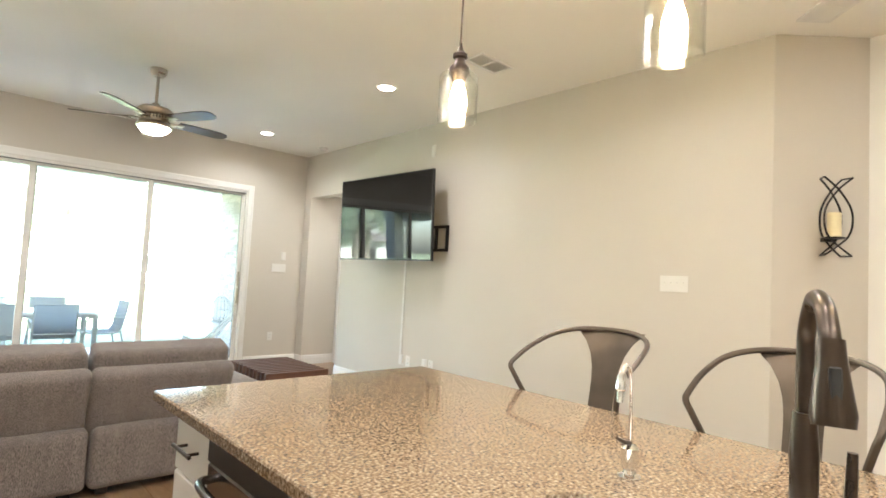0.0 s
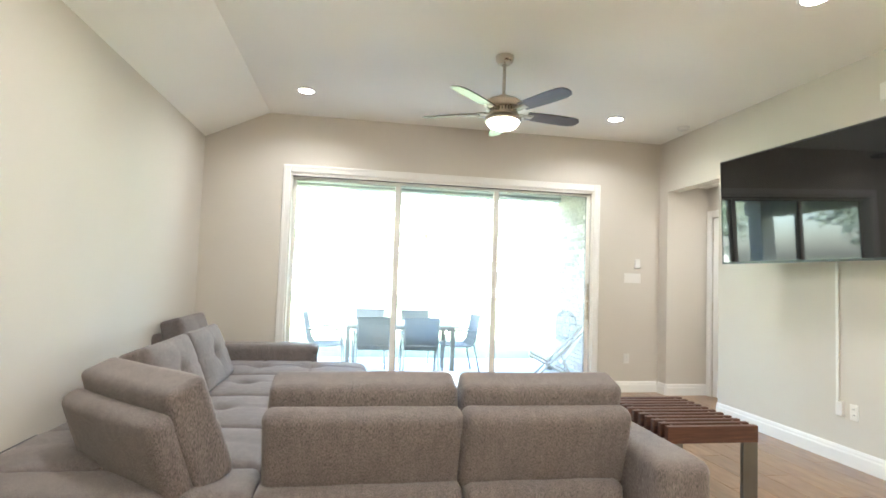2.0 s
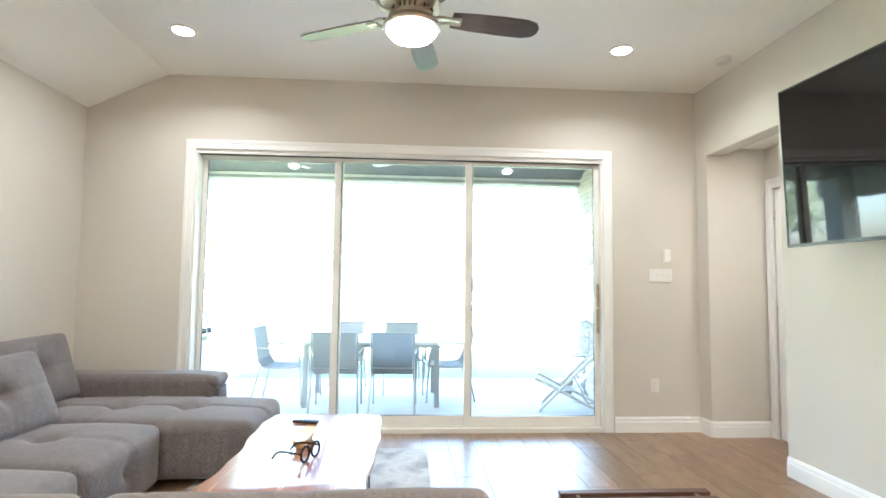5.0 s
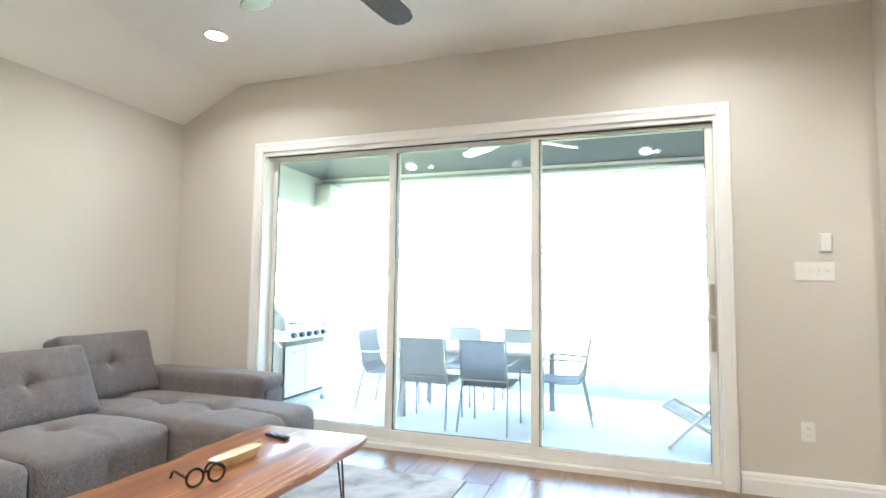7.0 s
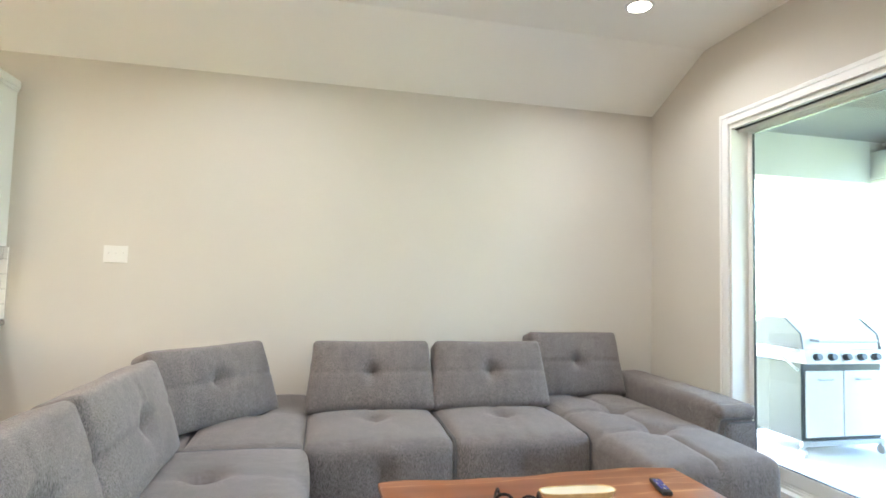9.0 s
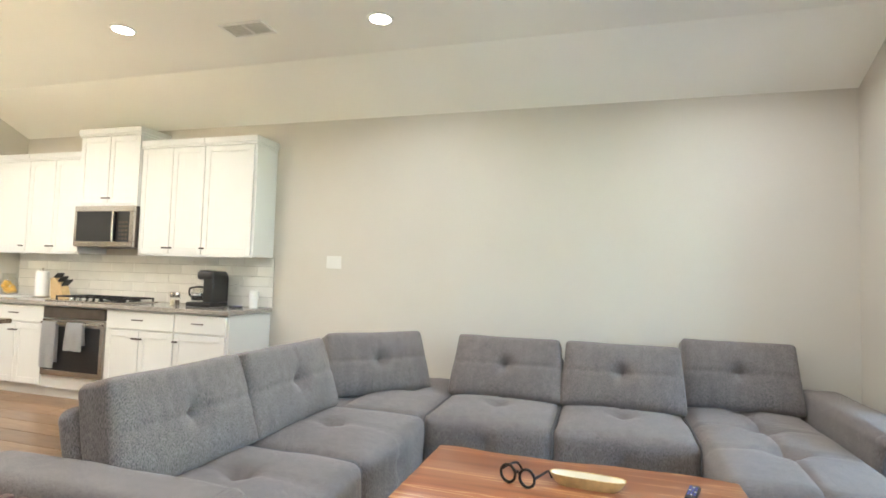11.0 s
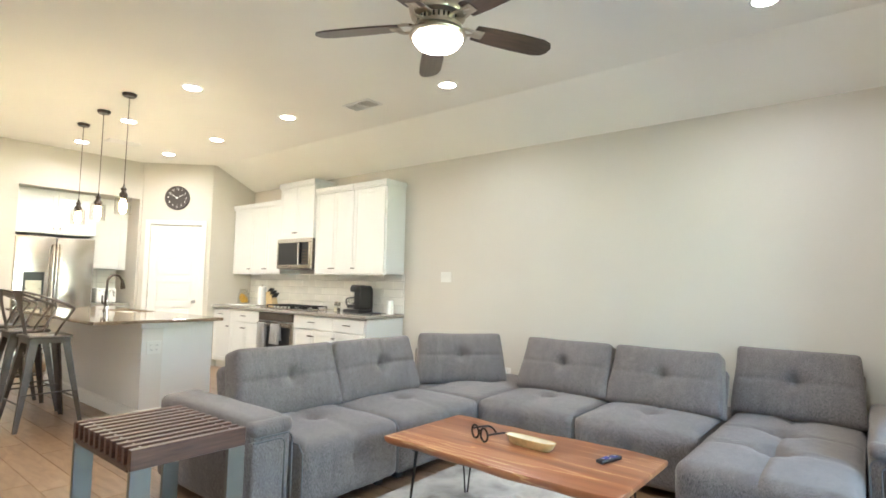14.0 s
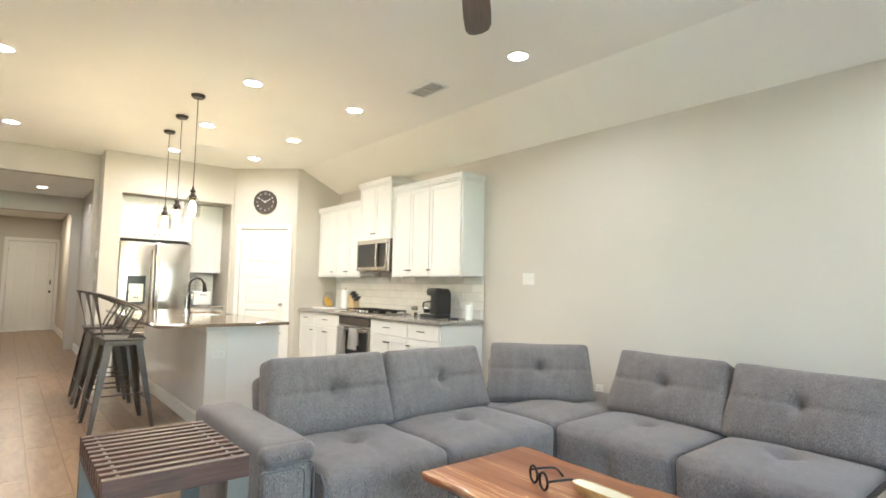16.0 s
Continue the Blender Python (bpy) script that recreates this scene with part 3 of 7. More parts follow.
def ceiling_fan():
    ob = thing("ceiling_fan", pose(0.995, 4.875, 0), "brushed-nickel ceiling fan with five walnut blades and a lit bowl", "ceiling fan")
    bm = bmesh.new()
    lathe(bm, [(0.02, 2.93), (0.045, 2.935), (0.066, 2.96), (0.07, 2.985), (0.07, ZC)], 32)
    part("canopy", bm, M["nickel"], ob, smooth=True)
    bm = bmesh.new()
    cyl(bm, 0.0125, 0.0125, 2.66, 2.95, 16)
    lathe(bm, [(0.0125, 2.70), (0.03, 2.695), (0.034, 2.672), (0.034, 2.655)], 20)
    part("downrod", bm, M["nickel"], ob, smooth=True)
    bm = bmesh.new()
    lathe(bm, [(0, 2.668), (0.05, 2.668), (0.115, 2.655), (0.142, 2.635), (0.145, 2.61), (0.135, 2.59), (0.10, 2.585), (0.10, 2.555), (0.118, 2.548), (0.118, 2.53), (0.07, 2.52), (0.0, 2.52)], 40)
    part("motor_housing", bm, M["nickel"], ob, "brushed nickel motor housing", True)
    bm = bmesh.new()
    for i in range(26):
        a = 2 * math.pi * i / 26
        box(bm, 0.098, 0.104, -0.004, 0.004, 2.558, 2.583, m=Matrix.Rotation(a, 4, "Z"))
    part("vent_slots", bm, M["dark"], ob, "ring of dark motor vents")
    bm = bmesh.new()
    lathe(bm, [(0.07, 2.528), (0.118, 2.526), (0.136, 2.512), (0.143, 2.498), (0.138, 2.486), (0.12, 2.482)], 40)
    part("light_ring", bm, M["nickel"], ob, "nickel ring of the lamp", True)
    bm = bmesh.new()
    lathe(bm, [(0.127, 2.490), (0.122, 2.472), (0.10, 2.446), (0.06, 2.428), (0.0, 2.423)], 40)
    b = part("light_bowl", bm, M["bowl"], ob, "glowing frosted glass bowl", True)
    b.visible_shadow = False
    bmb, bma = bmesh.new(), bmesh.new()
    pts = [(0.20, -0.052), (0.30, -0.062), (0.45, -0.068), (0.585, -0.066), (0.635, -0.05), (0.655, -0.02), (0.655, 0.02), (0.635, 0.05), (0.585, 0.066), (0.45, 0.068), (0.30, 0.062), (0.20, 0.052)]
    extrude_poly(bmb, pts, -0.004, 0.004, m=pose(0, 0, 2.558, -12))
    tube(bma, curve_pts([(0.09, 0, 2.55), (0.14, 0.035, 2.552), (0.19, 0.03, 2.556), (0.24, 0, 2.556)]), 0.012, 8, flat=0.5)
    tube(bma, curve_pts([(0.09, 0, 2.55), (0.14, -0.035, 2.548), (0.19, -0.03, 2.546), (0.24, 0, 2.556)]), 0.012, 8, flat=0.5)
    box(bma, 0.19, 0.25, -0.03, 0.03, -0.009, -0.004, 0.003, m=pose(0, 0, 2.558, -12))
    bmesh.ops.recalc_face_normals(bma, faces=bma.faces)
    blade = part("fan_blade", bmb, M["blade"], ob, "dark walnut fan blade")
    arm = part("blade_arm", bma, M["nickel"], ob, "curved nickel blade arm", True)
    blade.rotation_euler.z = arm.rotation_euler.z = radians(8.5)
    for k in range(1, 5):
        for src in (blade, arm):
            c = src.copy()
            scene.collection.objects.link(c)
            c.parent = ob
            c.rotation_euler.z = radians(8.5 + 72 * k)
    return ob


ceiling_fan()
lamp("fan_lamp", "POINT", pose(0.995, 4.875, 2.455), FAN_W, COOL, radius=0.08)


# ---- sliding door ----
def sliding_door():
    ob = thing("sliding_glass_door", pose(0, YN, 0), "wide three-panel sliding glass door with off-white vinyl frames, closed", "sliding door")
    x0, x1, z1 = WIN[0], WIN[1], WIN[3]
    bm = bmesh.new()
    box(bm, x0, x0 + 0.016, 0.0, 0.18, 0, z1)
    box(bm, x1 - 0.016, x1, 0.0, 0.18, 0, z1)
    box(bm, x0 + 0.016, x1 - 0.016, 0.0, 0.18, z1 - 0.03, z1)
    box(bm, x0 + 0.016, x1 - 0.016, 0.0, 0.19, -0.003, 0.035)
    for y in (0.055, 0.095, 0.135):
        box(bm, x0 + 0.016, x1 - 0.016, y, y + 0.006, z1 - 0.055, z1 - 0.03)
        box(bm, x0 + 0.016, x1 - 0.016, y, y + 0.006, 0.035, 0.05)
    part("outer_frame", bm, M["vinyl"], ob, "off-white outer frame with its tracks")
    # dark strips under the head paint the shade between the tracks
    bm = bmesh.new()
    for y in (0.030, 0.070, 0.110):
        box(bm, x0 + 0.017, x1 - 0.017, y, y + 0.020, z1 - 0.036, z1 - 0.0302)
    part("track_gap", bm, M["dark"], ob, "dark strips standing for shade in the upper track")
    spans = [(x0 + 0.017, 0.42, 0.145), (0.345, 1.565, 0.105), (1.49, x1 - 0.017, 0.065)]
    for i, (a, b, y) in enumerate(spans):
        bm = bmesh.new()
        st = 0.035 if i == 0 else 0.06
        box(bm, a, a + st, y - 0.016, y + 0.016, 0.045, z1 - 0.04, 0.003)
        wr = 0.045 if i == 2 else 0.06
        box(bm, b - wr, b, y - 0.016, y + 0.016, 0.045, z1 - 0.04, 0.003)
        box(bm, a + st, b - wr, y - 0.016, y + 0.016, 0.045, 0.125, 0.003)
        box(bm, a + st, b - wr, y - 0.016, y + 0.016, z1 - 0.060, z1 - 0.04, 0.003)
        fr = part("door_panel", bm, M["vinyl"], ob, "off-white sliding panel frame")
        bm = bmesh.new()
        box(bm, a + st, b - wr, y - 0.003, y + 0.003, 0.125, z1 - 0.060)
        p = part("pane", bm, M["glass"], fr, "clear glass pane")
        p.visible_shadow = False
        bm = bmesh.new()
        for q in ((a + st, a + st + 0.004, 0.125, z1 - 0.060), (b - wr - 0.004, b - wr, 0.125, z1 - 0.060), (a + st, b - wr, 0.125, 0.129), (a + st, b - wr, z1 - 0.064, z1 - 0.060)):
            box(bm, q[0], q[1], y - 0.008, y + 0.008, q[2], q[3])
        part("gasket", bm, M["black"], fr, "thin black glazing gasket")
        if i == 2:
            bm = bmesh.new()
            box(bm, b - 0.038, b - 0.010, y - 0.045, y - 0.032, 0.84, 1.05, 0.004)
            box(bm, b - 0.038, b - 0.010, y - 0.045, y - 0.032, 1.07, 1.27, 0.004)
            box(bm, b - 0.036, b - 0.012, y - 0.034, y - 0.014, 0.86, 0.88)
            box(bm, b - 0.036, b - 0.012, y - 0.034, y - 0.014, 1.22, 1.24)
            part("handle", bm, M["nickel"], fr, "long satin metal pull handle")
    return ob


sliding_door()


# ---- sectional sofa ----
def pad(hx, hy, hz, r, nx=26, ny=22, nz=14, puff=None, tufts=(), seams=(), m=None, bm=None, taper=0.0):
    """A stuffed block, half sizes hx hy hz, corner radius r. puff: {axis: height} for the faces +z ('z') and +y ('y').
    tufts: (face, u, v, depth, width); seams: (face, 'u' or 'v', where, depth)."""
    bm = bm or bmesh.new()
    puff = puff or {}
    H = (hx, hy, hz)
    N = (nx, ny, nz)

    def steps(n, h):
        inner = np.linspace(-1, 1, n - 5)
        k = (h - r) / h
        out = [-1, -1 + (1 - k) * 0.30, -1 + (1 - k) * 0.68] + list(inner * k) + [1 - (1 - k) * 0.68, 1 - (1 - k) * 0.30, 1]
        return out

    S = [steps(max(n, 8), h) for n, h in zip(N, H)]
    verts = {}

    def vert(key, face, p):
        if key in verts:
            return verts[key]
        q = Vector([p[i] * H[i] for i in range(3)])
        c = Vector([max(-(H[i] - r), min(H[i] - r, q[i])) for i in range(3)])
        d = q - c
        if d.length > 1e-9:
            q = c + d.normalized() * r
        x, y, z = (q[i] / H[i] for i in range(3))
        wz = max(0.0, 1 - x ** 4) * max(0.0, 1 - y ** 4)
        if z > 0:
            q.z += puff.get("z", 0) * wz * z
        wy = max(0.0, 1 - x ** 4) * max(0.0, 1 - z ** 4)
        if y > 0:
            q.y += puff.get("y", 0) * wy * y
        if y < 0:
            q.y += puff.get("-y", 0) * wy * y
        for f, u, v, depth, width in tufts:
            if f == "z" and z > 0:
                q.z -= z * depth * math.exp(-(((x - u) * hx) ** 2 + ((y - v) * hy) ** 2) / width ** 2)
            if f == "y" and y > 0:
                q.y -= y * depth * math.exp(-(((x - u) * hx) ** 2 + ((z - v) * hz) ** 2) / width ** 2)
        for f, way, w, depth in seams:
            if f == "z" and z > 0.3:
                dd = ((x - w) * hx) if way == "u" else ((y - w) * hy)
                q.z -= depth * math.exp(-(dd / 0.014) ** 2)
            if f == "y" and y > 0.3:
                dd = ((x - w) * hx) if way == "u" else ((z - w) * hz)
                q.y -= depth * math.exp(-(dd / 0.014) ** 2)
        q.x *= 1 + taper * z
        q += noise.noise_vector(q * 4.0 + Vector((hx * 31, hy * 17, hz))) * 0.006
        verts[key] = bm.verts.new(m @ q if m is not None else q)
        return verts[key]

    for ax in range(3):
        a, b = [(1, 2), (2, 0), (0, 1)][ax]
        for s in (-1, 1):
            ga, gb = S[a], S[b]
            grid = []
            for i, u in enumerate(ga):
                row = []
                for j, v in enumerate(gb):
                    p = [0, 0, 0]
                    p[ax], p[a], p[b] = s, u, v
                    key = (round(p[0], 5), round(p[1], 5), round(p[2], 5))
                    row.append(vert(key, ax, p))
                grid.append(row)
            for i in range(len(ga) - 1):
                for j in range(len(gb) - 1):
                    q = (grid[i][j], grid[i + 1][j], grid[i + 1][j + 1], grid[i][j + 1])
                    if len(set(q)) == 4:
                        bm.faces.new(q if s > 0 else tuple(reversed(q)))
    return bm


def pillow_at(ob, m, w, h=0.447, thick=0.17, panel=True, lean=16, ph=0.38):
    """The back pillow with its rear panel; m stands at the pillow's foot, +y to the front."""
    t = m @ pose(0, 0, 0, lean, 0, 0)
    bm = pad(w / 2, thick / 2, h / 2, 0.031, nx=40, ny=12, nz=34, puff={"y": 0.040, "-y": 0.020}, tufts=[("y", 0, 0.05, 0.052, 0.055), ("y", 0, 0.05, 0.012, 0.018)],
             seams=[("y", "u", 0, 0.004), ("y", "v", 0.05, 0.007)], m=t @ pose(0, 0, h / 2), taper=-0.045)
    p = part("back_pillow", bm, M["fabric"], ob, "tufted grey back pillow", True)
    bm = bmesh.new()
    loop = [(-w / 2 + 0.02, thick / 2 - 0.028, 0.035), (-w / 2 + 0.03, thick / 2 - 0.02, h - 0.06), (-w / 2 + 0.085, thick / 2 - 0.02, h - 0.018), (w / 2 - 0.085, thick / 2 - 0.02, h - 0.018), (w / 2 - 0.03, thick / 2 - 0.02, h - 0.06), (w / 2 - 0.02, thick / 2 - 0.028, 0.035)]
    tube(bm, [t @ Vector(q) for q in loop], 0.0045, 6)
    part("piping", bm, M["thread"], ob, "thin grey piping", True)
    if panel:
        bm = pad(w / 2, 0.055, ph / 2, 0.045, nx=18, ny=8, nz=14, puff={"-y": 0.015}, m=t @ pose(0, -thick / 2 - 0.05, ph / 2 - 0.005))
        part("back_panel", bm, M["fabric"], ob, "plain padded grey back panel", True)


def module(m, w, depth=1.16, top=0.395, pillow=None, pw=None, lean=16, label="grey woven sofa module with a tufted seat and pillow", deck=0.42, prange=None):
    """A seat module: origin at the back's middle on the floor, +y to the front."""
    ob = thing("sofa_module", m, label, "sofa", "modules of the sectional sofa")
    g = 0.005
    fy0 = deck
    hd = (depth - fy0) / 2
    bm = pad(w / 2 - g, hd, (top - 0.05) / 2, 0.045, puff={"z": 0.034, "y": 0.028},
             tufts=[("z", 0, -0.05, 0.062, 0.06), ("y", 0, 0.15, 0.045, 0.055)],
             seams=[("z", "v", -0.05, 0.009), ("z", "u", 0, 0.008), ("y", "u", 0, 0.006)],
             m=pose(0, fy0 + hd, 0.05 + (top - 0.05) / 2))
    part("seat", bm, M["fabric"], ob, "tufted grey seat block", True)
    bm = pad(w / 2 - g, fy0 / 2 + 0.01, (top - 0.06) / 2, 0.04, nx=20, ny=12, nz=10, puff={"z": 0.01}, m=pose(0, fy0 / 2, 0.05 + (top - 0.06) / 2))
    part("rear_deck", bm, M["fabric"], ob, "padded grey deck behind the pillow", True)
    for sx in (-1, 1):
        bm = bmesh.new()
        x = sx * (w / 2 - g)
        tube(bm, [(x, depth - 0.01, 0.07), (x, depth - 0.012, top - 0.05), (x, depth - 0.05, top - 0.008), (x, fy0 + 0.1, top - 0.004)], 0.0045, 6)
        part("piping", bm, M["thread"], ob, "thin grey piping", True)
        for y in (0.1, depth - 0.1):
            bm = bmesh.new()
            box(bm, sx * (w / 2 - 0.09) - 0.03, sx * (w / 2 - 0.09) + 0.03, y - 0.03, y + 0.03, 0.0, 0.06, 0.006)
            part("foot", bm, M["black"], ob, "short black foot")
    if pw:
        x, pwid = pw
        pillow_at(ob, pose(x, pillow, top - 0.005), pwid, lean=lean)
    return ob


def arm(m, length, h, w, label, inner=-1):
    """An armrest: origin at its back end's middle on the floor, +y to the front; a padded cap folds over the front."""
    ob = thing("sofa_end_module", m, label, "sofa arm", "arms of the sectional sofa")
    bm = pad(w / 2 + 0.002, length / 2, (h - 0.04) / 2, 0.05, nx=16, ny=30, nz=18, puff={"z": 0.012}, m=pose(0, length / 2, 0.04 + (h - 0.04) / 2))
    part("arm_body", bm, M["fabric"], ob, "padded grey woven arm", True)
    bm = pad(w / 2 + 0.004, 0.055, 0.044, 0.042, nx=16, ny=12, nz=11, m=pose(0, length - 0.028, h - 0.046, 4))
    part("arm_cap", bm, M["fabric"], ob, "rounded lip of the arm's padding", True)
    bm = pad(w / 2 - 0.029, 0.022, (h - 0.15) / 2, 0.018, nx=14, ny=7, nz=14, puff={"y": 0.006}, m=pose(-inner * 0.026, length - 0.012, 0.05 + (h - 0.15) / 2))
    part("arm_front", bm, M["fabric"], ob, "grey arm front with piped edges", True)
    y = length + 0.008
    for q, top in ((w / 2 - 0.008, h - 0.082), (w / 2 - 0.052, h - 0.104)):
        arc = [(inner * (q - 0.04 + 0.04 * math.cos(a)), y, top - 0.04 + 0.04 * math.sin(a)) for a in np.linspace(0, math.pi / 2, 6)]
        bm = bmesh.new()
        tube(bm, [(inner * q, y, 0.07)] + arc + [(-inner * (w / 2 - 0.012), y, top)], 0.005, 6)
        part("piping", bm, M["thread"], ob, "thin grey piping", True)
    for sx in (-1, 1):
        for fy in (0.08, length - 0.08):
            bm = bmesh.new()
            box(bm, sx * (w / 2 - 0.06) - 0.025, sx * (w / 2 - 0.06) + 0.025, fy - 0.025, fy + 0.025, 0.0, 0.055, 0.006)
            part("foot", bm, M["black"], ob, "short black foot")
    return ob


YS = 3.24     # back of the south row
XS = -1.67    # back of the west row
module(pose(0.79, YS, 0), 0.74, depth=0.90, deck=0.16, pillow=0.245, pw=(0.003, 0.785), label="grey woven sofa module beside the south arm")
module(pose(-0.02, YS, 0), 0.88, depth=0.90, deck=0.16, pillow=0.245, pw=(0.007, 0.835), label="grey woven sofa module in the south row")
corner = module(pose(-1.065, YS, 0), 1.21, depth=0.88, label="grey woven corner module of the sectional sofa", deck=0.30)
pillow_at(corner, pose(1.065, -YS, 0) @ pose(-0.90, 3.63, 0.39, rz=-43), 0.79, lean=20)
module(pose(XS, 4.515, 0, rz=-90), 0.79, pillow=0.56, pw=(0.0, 0.785), depth=1.21, lean=21, label="grey woven sofa module along the west wall")
module(pose(XS, 5.305, 0, rz=-90), 0.79, pillow=0.56, pw=(0.0, 0.785), depth=1.21, lean=21, label="grey woven sofa module next to the chaise")


def chaise():
    ob = thing("chaise", pose(XS, 6.085, 0, rz=-90), "long grey woven chaise module with deep tufts", "sofa", "modules of the sectional sofa")
    w, L, top = 0.77, 1.745, 0.395
    bm = pad(w / 2 - 0.005, (L - 0.02) / 2, (top - 0.05) / 2, 0.06, nx=34, ny=60, nz=12, puff={"z": 0.03, "y": 0.02},
             tufts=[("z", -0.0, -0.10, 0.06, 0.075), ("z", -0.0, 0.42, 0.06, 0.075), ("z", 0.0, -0.62, 0.05, 0.07), ("y", 0, 0.1, 0.03, 0.05)],
             seams=[("z", "u", 0, 0.012), ("z", "v", -0.10, 0.011), ("z", "v", 0.42, 0.012), ("z", "v", -0.62, 0.006), ("y", "u", 0, 0.004)],
             m=pose(0, L / 2, 0.05 + (top - 0.05) / 2))
    part("seat", bm, M["fabric"], ob, "long tufted grey chaise seat", True)
    for sx in (-1, 1):
        for y in (0.1, L - 0.12):
            bm = bmesh.new()
            box(bm, sx * 0.29 - 0.03, sx * 0.29 + 0.03, y - 0.03, y + 0.03, 0.0, 0.06, 0.006)
            part("foot", bm, M["black"], ob, "short black foot")
    pillow_at(ob, pose(0, 0.225, top - 0.01), 0.755, h=0.48, panel=True, lean=16, ph=0.40)
    return ob


chaise()
arm(pose(1.300, 3.00, 0), 1.06, 0.545, 0.25, "grey woven sofa arm beside the slatted bench")
arm(pose(XS, 6.615, 0, rz=-90), 1.24, 0.545, 0.27, "grey woven sofa arm beside the glass door", inner=1)


# ---- slatted bench ----
def slat_bench():
    ob = thing("slatted_bench", pose(1.767, 3.81, 0), "small walnut bench with a slatted top and flat steel legs", "bench")
    hx, hy, z0, z1 = 0.257, 0.343, 0.475, 0.56
    n = 11
    for i in range(n):
        y = -hy + 0.016 + i * (2 * hy - 0.032) / (n - 1)
        bm = bmesh.new()
        thick = 0.0145 if 0 < i < n - 1 else 0.016
        box(bm, -hx, hx, y - thick, y + thick, z0 if i in (0, n - 1) else z0 + 0.012, z1, 0.002)
        part("slat", bm, M["walnut"], ob)
    for x in (-hx + 0.055, hx - 0.055):
        bm = bmesh.new()
        box(bm, x - 0.006, x + 0.006, -hy + 0.031, hy - 0.031, z0 + 0.013, z1 - 0.005)
        part("cross_bar", bm, M["walnut"], ob, "slim cross bar that ties the slats")
    for sx in (-1, 1):
        bm = bmesh.new()
        a, b = sorted((sx * (hx - 0.001), sx * (hx - 0.024)))
        box(bm, a, b, -hy + 0.032, hy - 0.032, z0 - 0.012, z0 + 0.011, 0.002)
        part("end_rail", bm, M["walnut"], ob, "walnut rail under the slat ends")
        a, b = sorted((sx * (hx - 0.001), sx * (hx - 0.086)))
        for y in (-hy + 0.014, hy - 0.014):
            bm = bmesh.new()
            box(bm, a, b, y - 0.012, y + 0.012, 0.0, z0 - 0.001 if abs(y) < hy - 0.03 else z0 - 0.0005, 0.002)
            part("leg", bm, M["tealsteel"], ob, "flat dark steel leg")
        bm = bmesh.new()
        box(bm, a + (0.024 if sx < 0 else 0), b - (0.024 if sx > 0 else 0), -hy + 0.034, hy - 0.034, z0 - 0.010, z0 - 0.001)
        part("top_plate", bm, M["tealsteel"], ob, "flat steel plate under the slats")


slat_bench()


# ---- coffee table and what lies on it ----
TX0, TX1, TY0, TY1, TZ = 0.19, 0.855, 4.43, 5.73, 0.44


def coffee_table():
    ob = thing("coffee_table", pose(0, 0, 0), "live-edge acacia slab coffee table on black hairpin legs", "coffee table")
    rnd = random.Random(4)
    left = [(TX0 + 0.02, TY0), (TX0 - 0.0, TY0 + 0.04)]
    pts = []
    for i in range(25):
        y = TY0 + (TY1 - TY0) * i / 24
        pts.append((TX1 + 0.012 * math.sin(y * 5.1) + 0.006 * math.sin(y * 17 + 1) - (0.006 if i in (0, 24) else 0), y))
    for i in range(25):
        y = TY1 - (TY1 - TY0) * i / 24
        pts.append((TX0 + 0.014 * math.sin(y * 6.3 + 2) + 0.006 * math.sin(y * 19) + (0.006 if i in (0, 24) else 0), y))
    bm = bmesh.new()
    n = len(pts)
    cx, cy = (TX0 + TX1) / 2, (TY0 + TY1) / 2
    rings = []
    for inset, z in ((0.02, TZ - 0.045), (0.004, TZ - 0.03), (0.0, TZ - 0.012), (0.003, TZ - 0.003), (0.008, TZ)):
        ring = []
        for x, y in pts:
            dx = inset * (1 if x < cx else -1)
            dy = inset * (1 if y < cy else -1) if (y < TY0 + 0.03 or y > TY1 - 0.03) else 0
            ring.append(bm.verts.new((x + dx, y + dy, z)))
        rings.append(ring)
    for a, b in zip(rings, rings[1:]):
        for i in range(n):
            bm.faces.new((a[i], a[(i + 1) % n], b[(i + 1) % n], b[i]))
    bm.faces.new(list(reversed(rings[0])))
    bm.faces.new(rings[-1])
    part("tabletop", bm, M["slab"], ob, "reddish acacia slab with a wavy live edge", True)
    for x, y, a in ((TX0 + 0.10, TY0 + 0.16, 225), (TX1 - 0.10, TY0 + 0.16, 315), (TX0 + 0.10, TY1 - 0.16, 135), (TX1 - 0.10, TY1 - 0.16, 45)):
        bm = bmesh.new()
        m = pose(x, y, 0, rz=a)
        h = TZ - 0.047
        tube(bm, [m @ Vector(q) for q in curve_pts([(0.0, -0.05, h), (0.025, -0.02, h * 0.4), (0.04, -0.008, 0.02), (0.043, 0, 0.005), (0.04, 0.008, 0.02), (0.025, 0.02, h * 0.4), (0.0, 0.05, h)], 5)], 0.005, 7)
        box(bm, -0.03, 0.03, -0.07, 0.07, h - 0.003, h, m=m)
        part("hairpin_leg", bm, M["blackm"], ob, "black hairpin leg", True)


coffee_table()


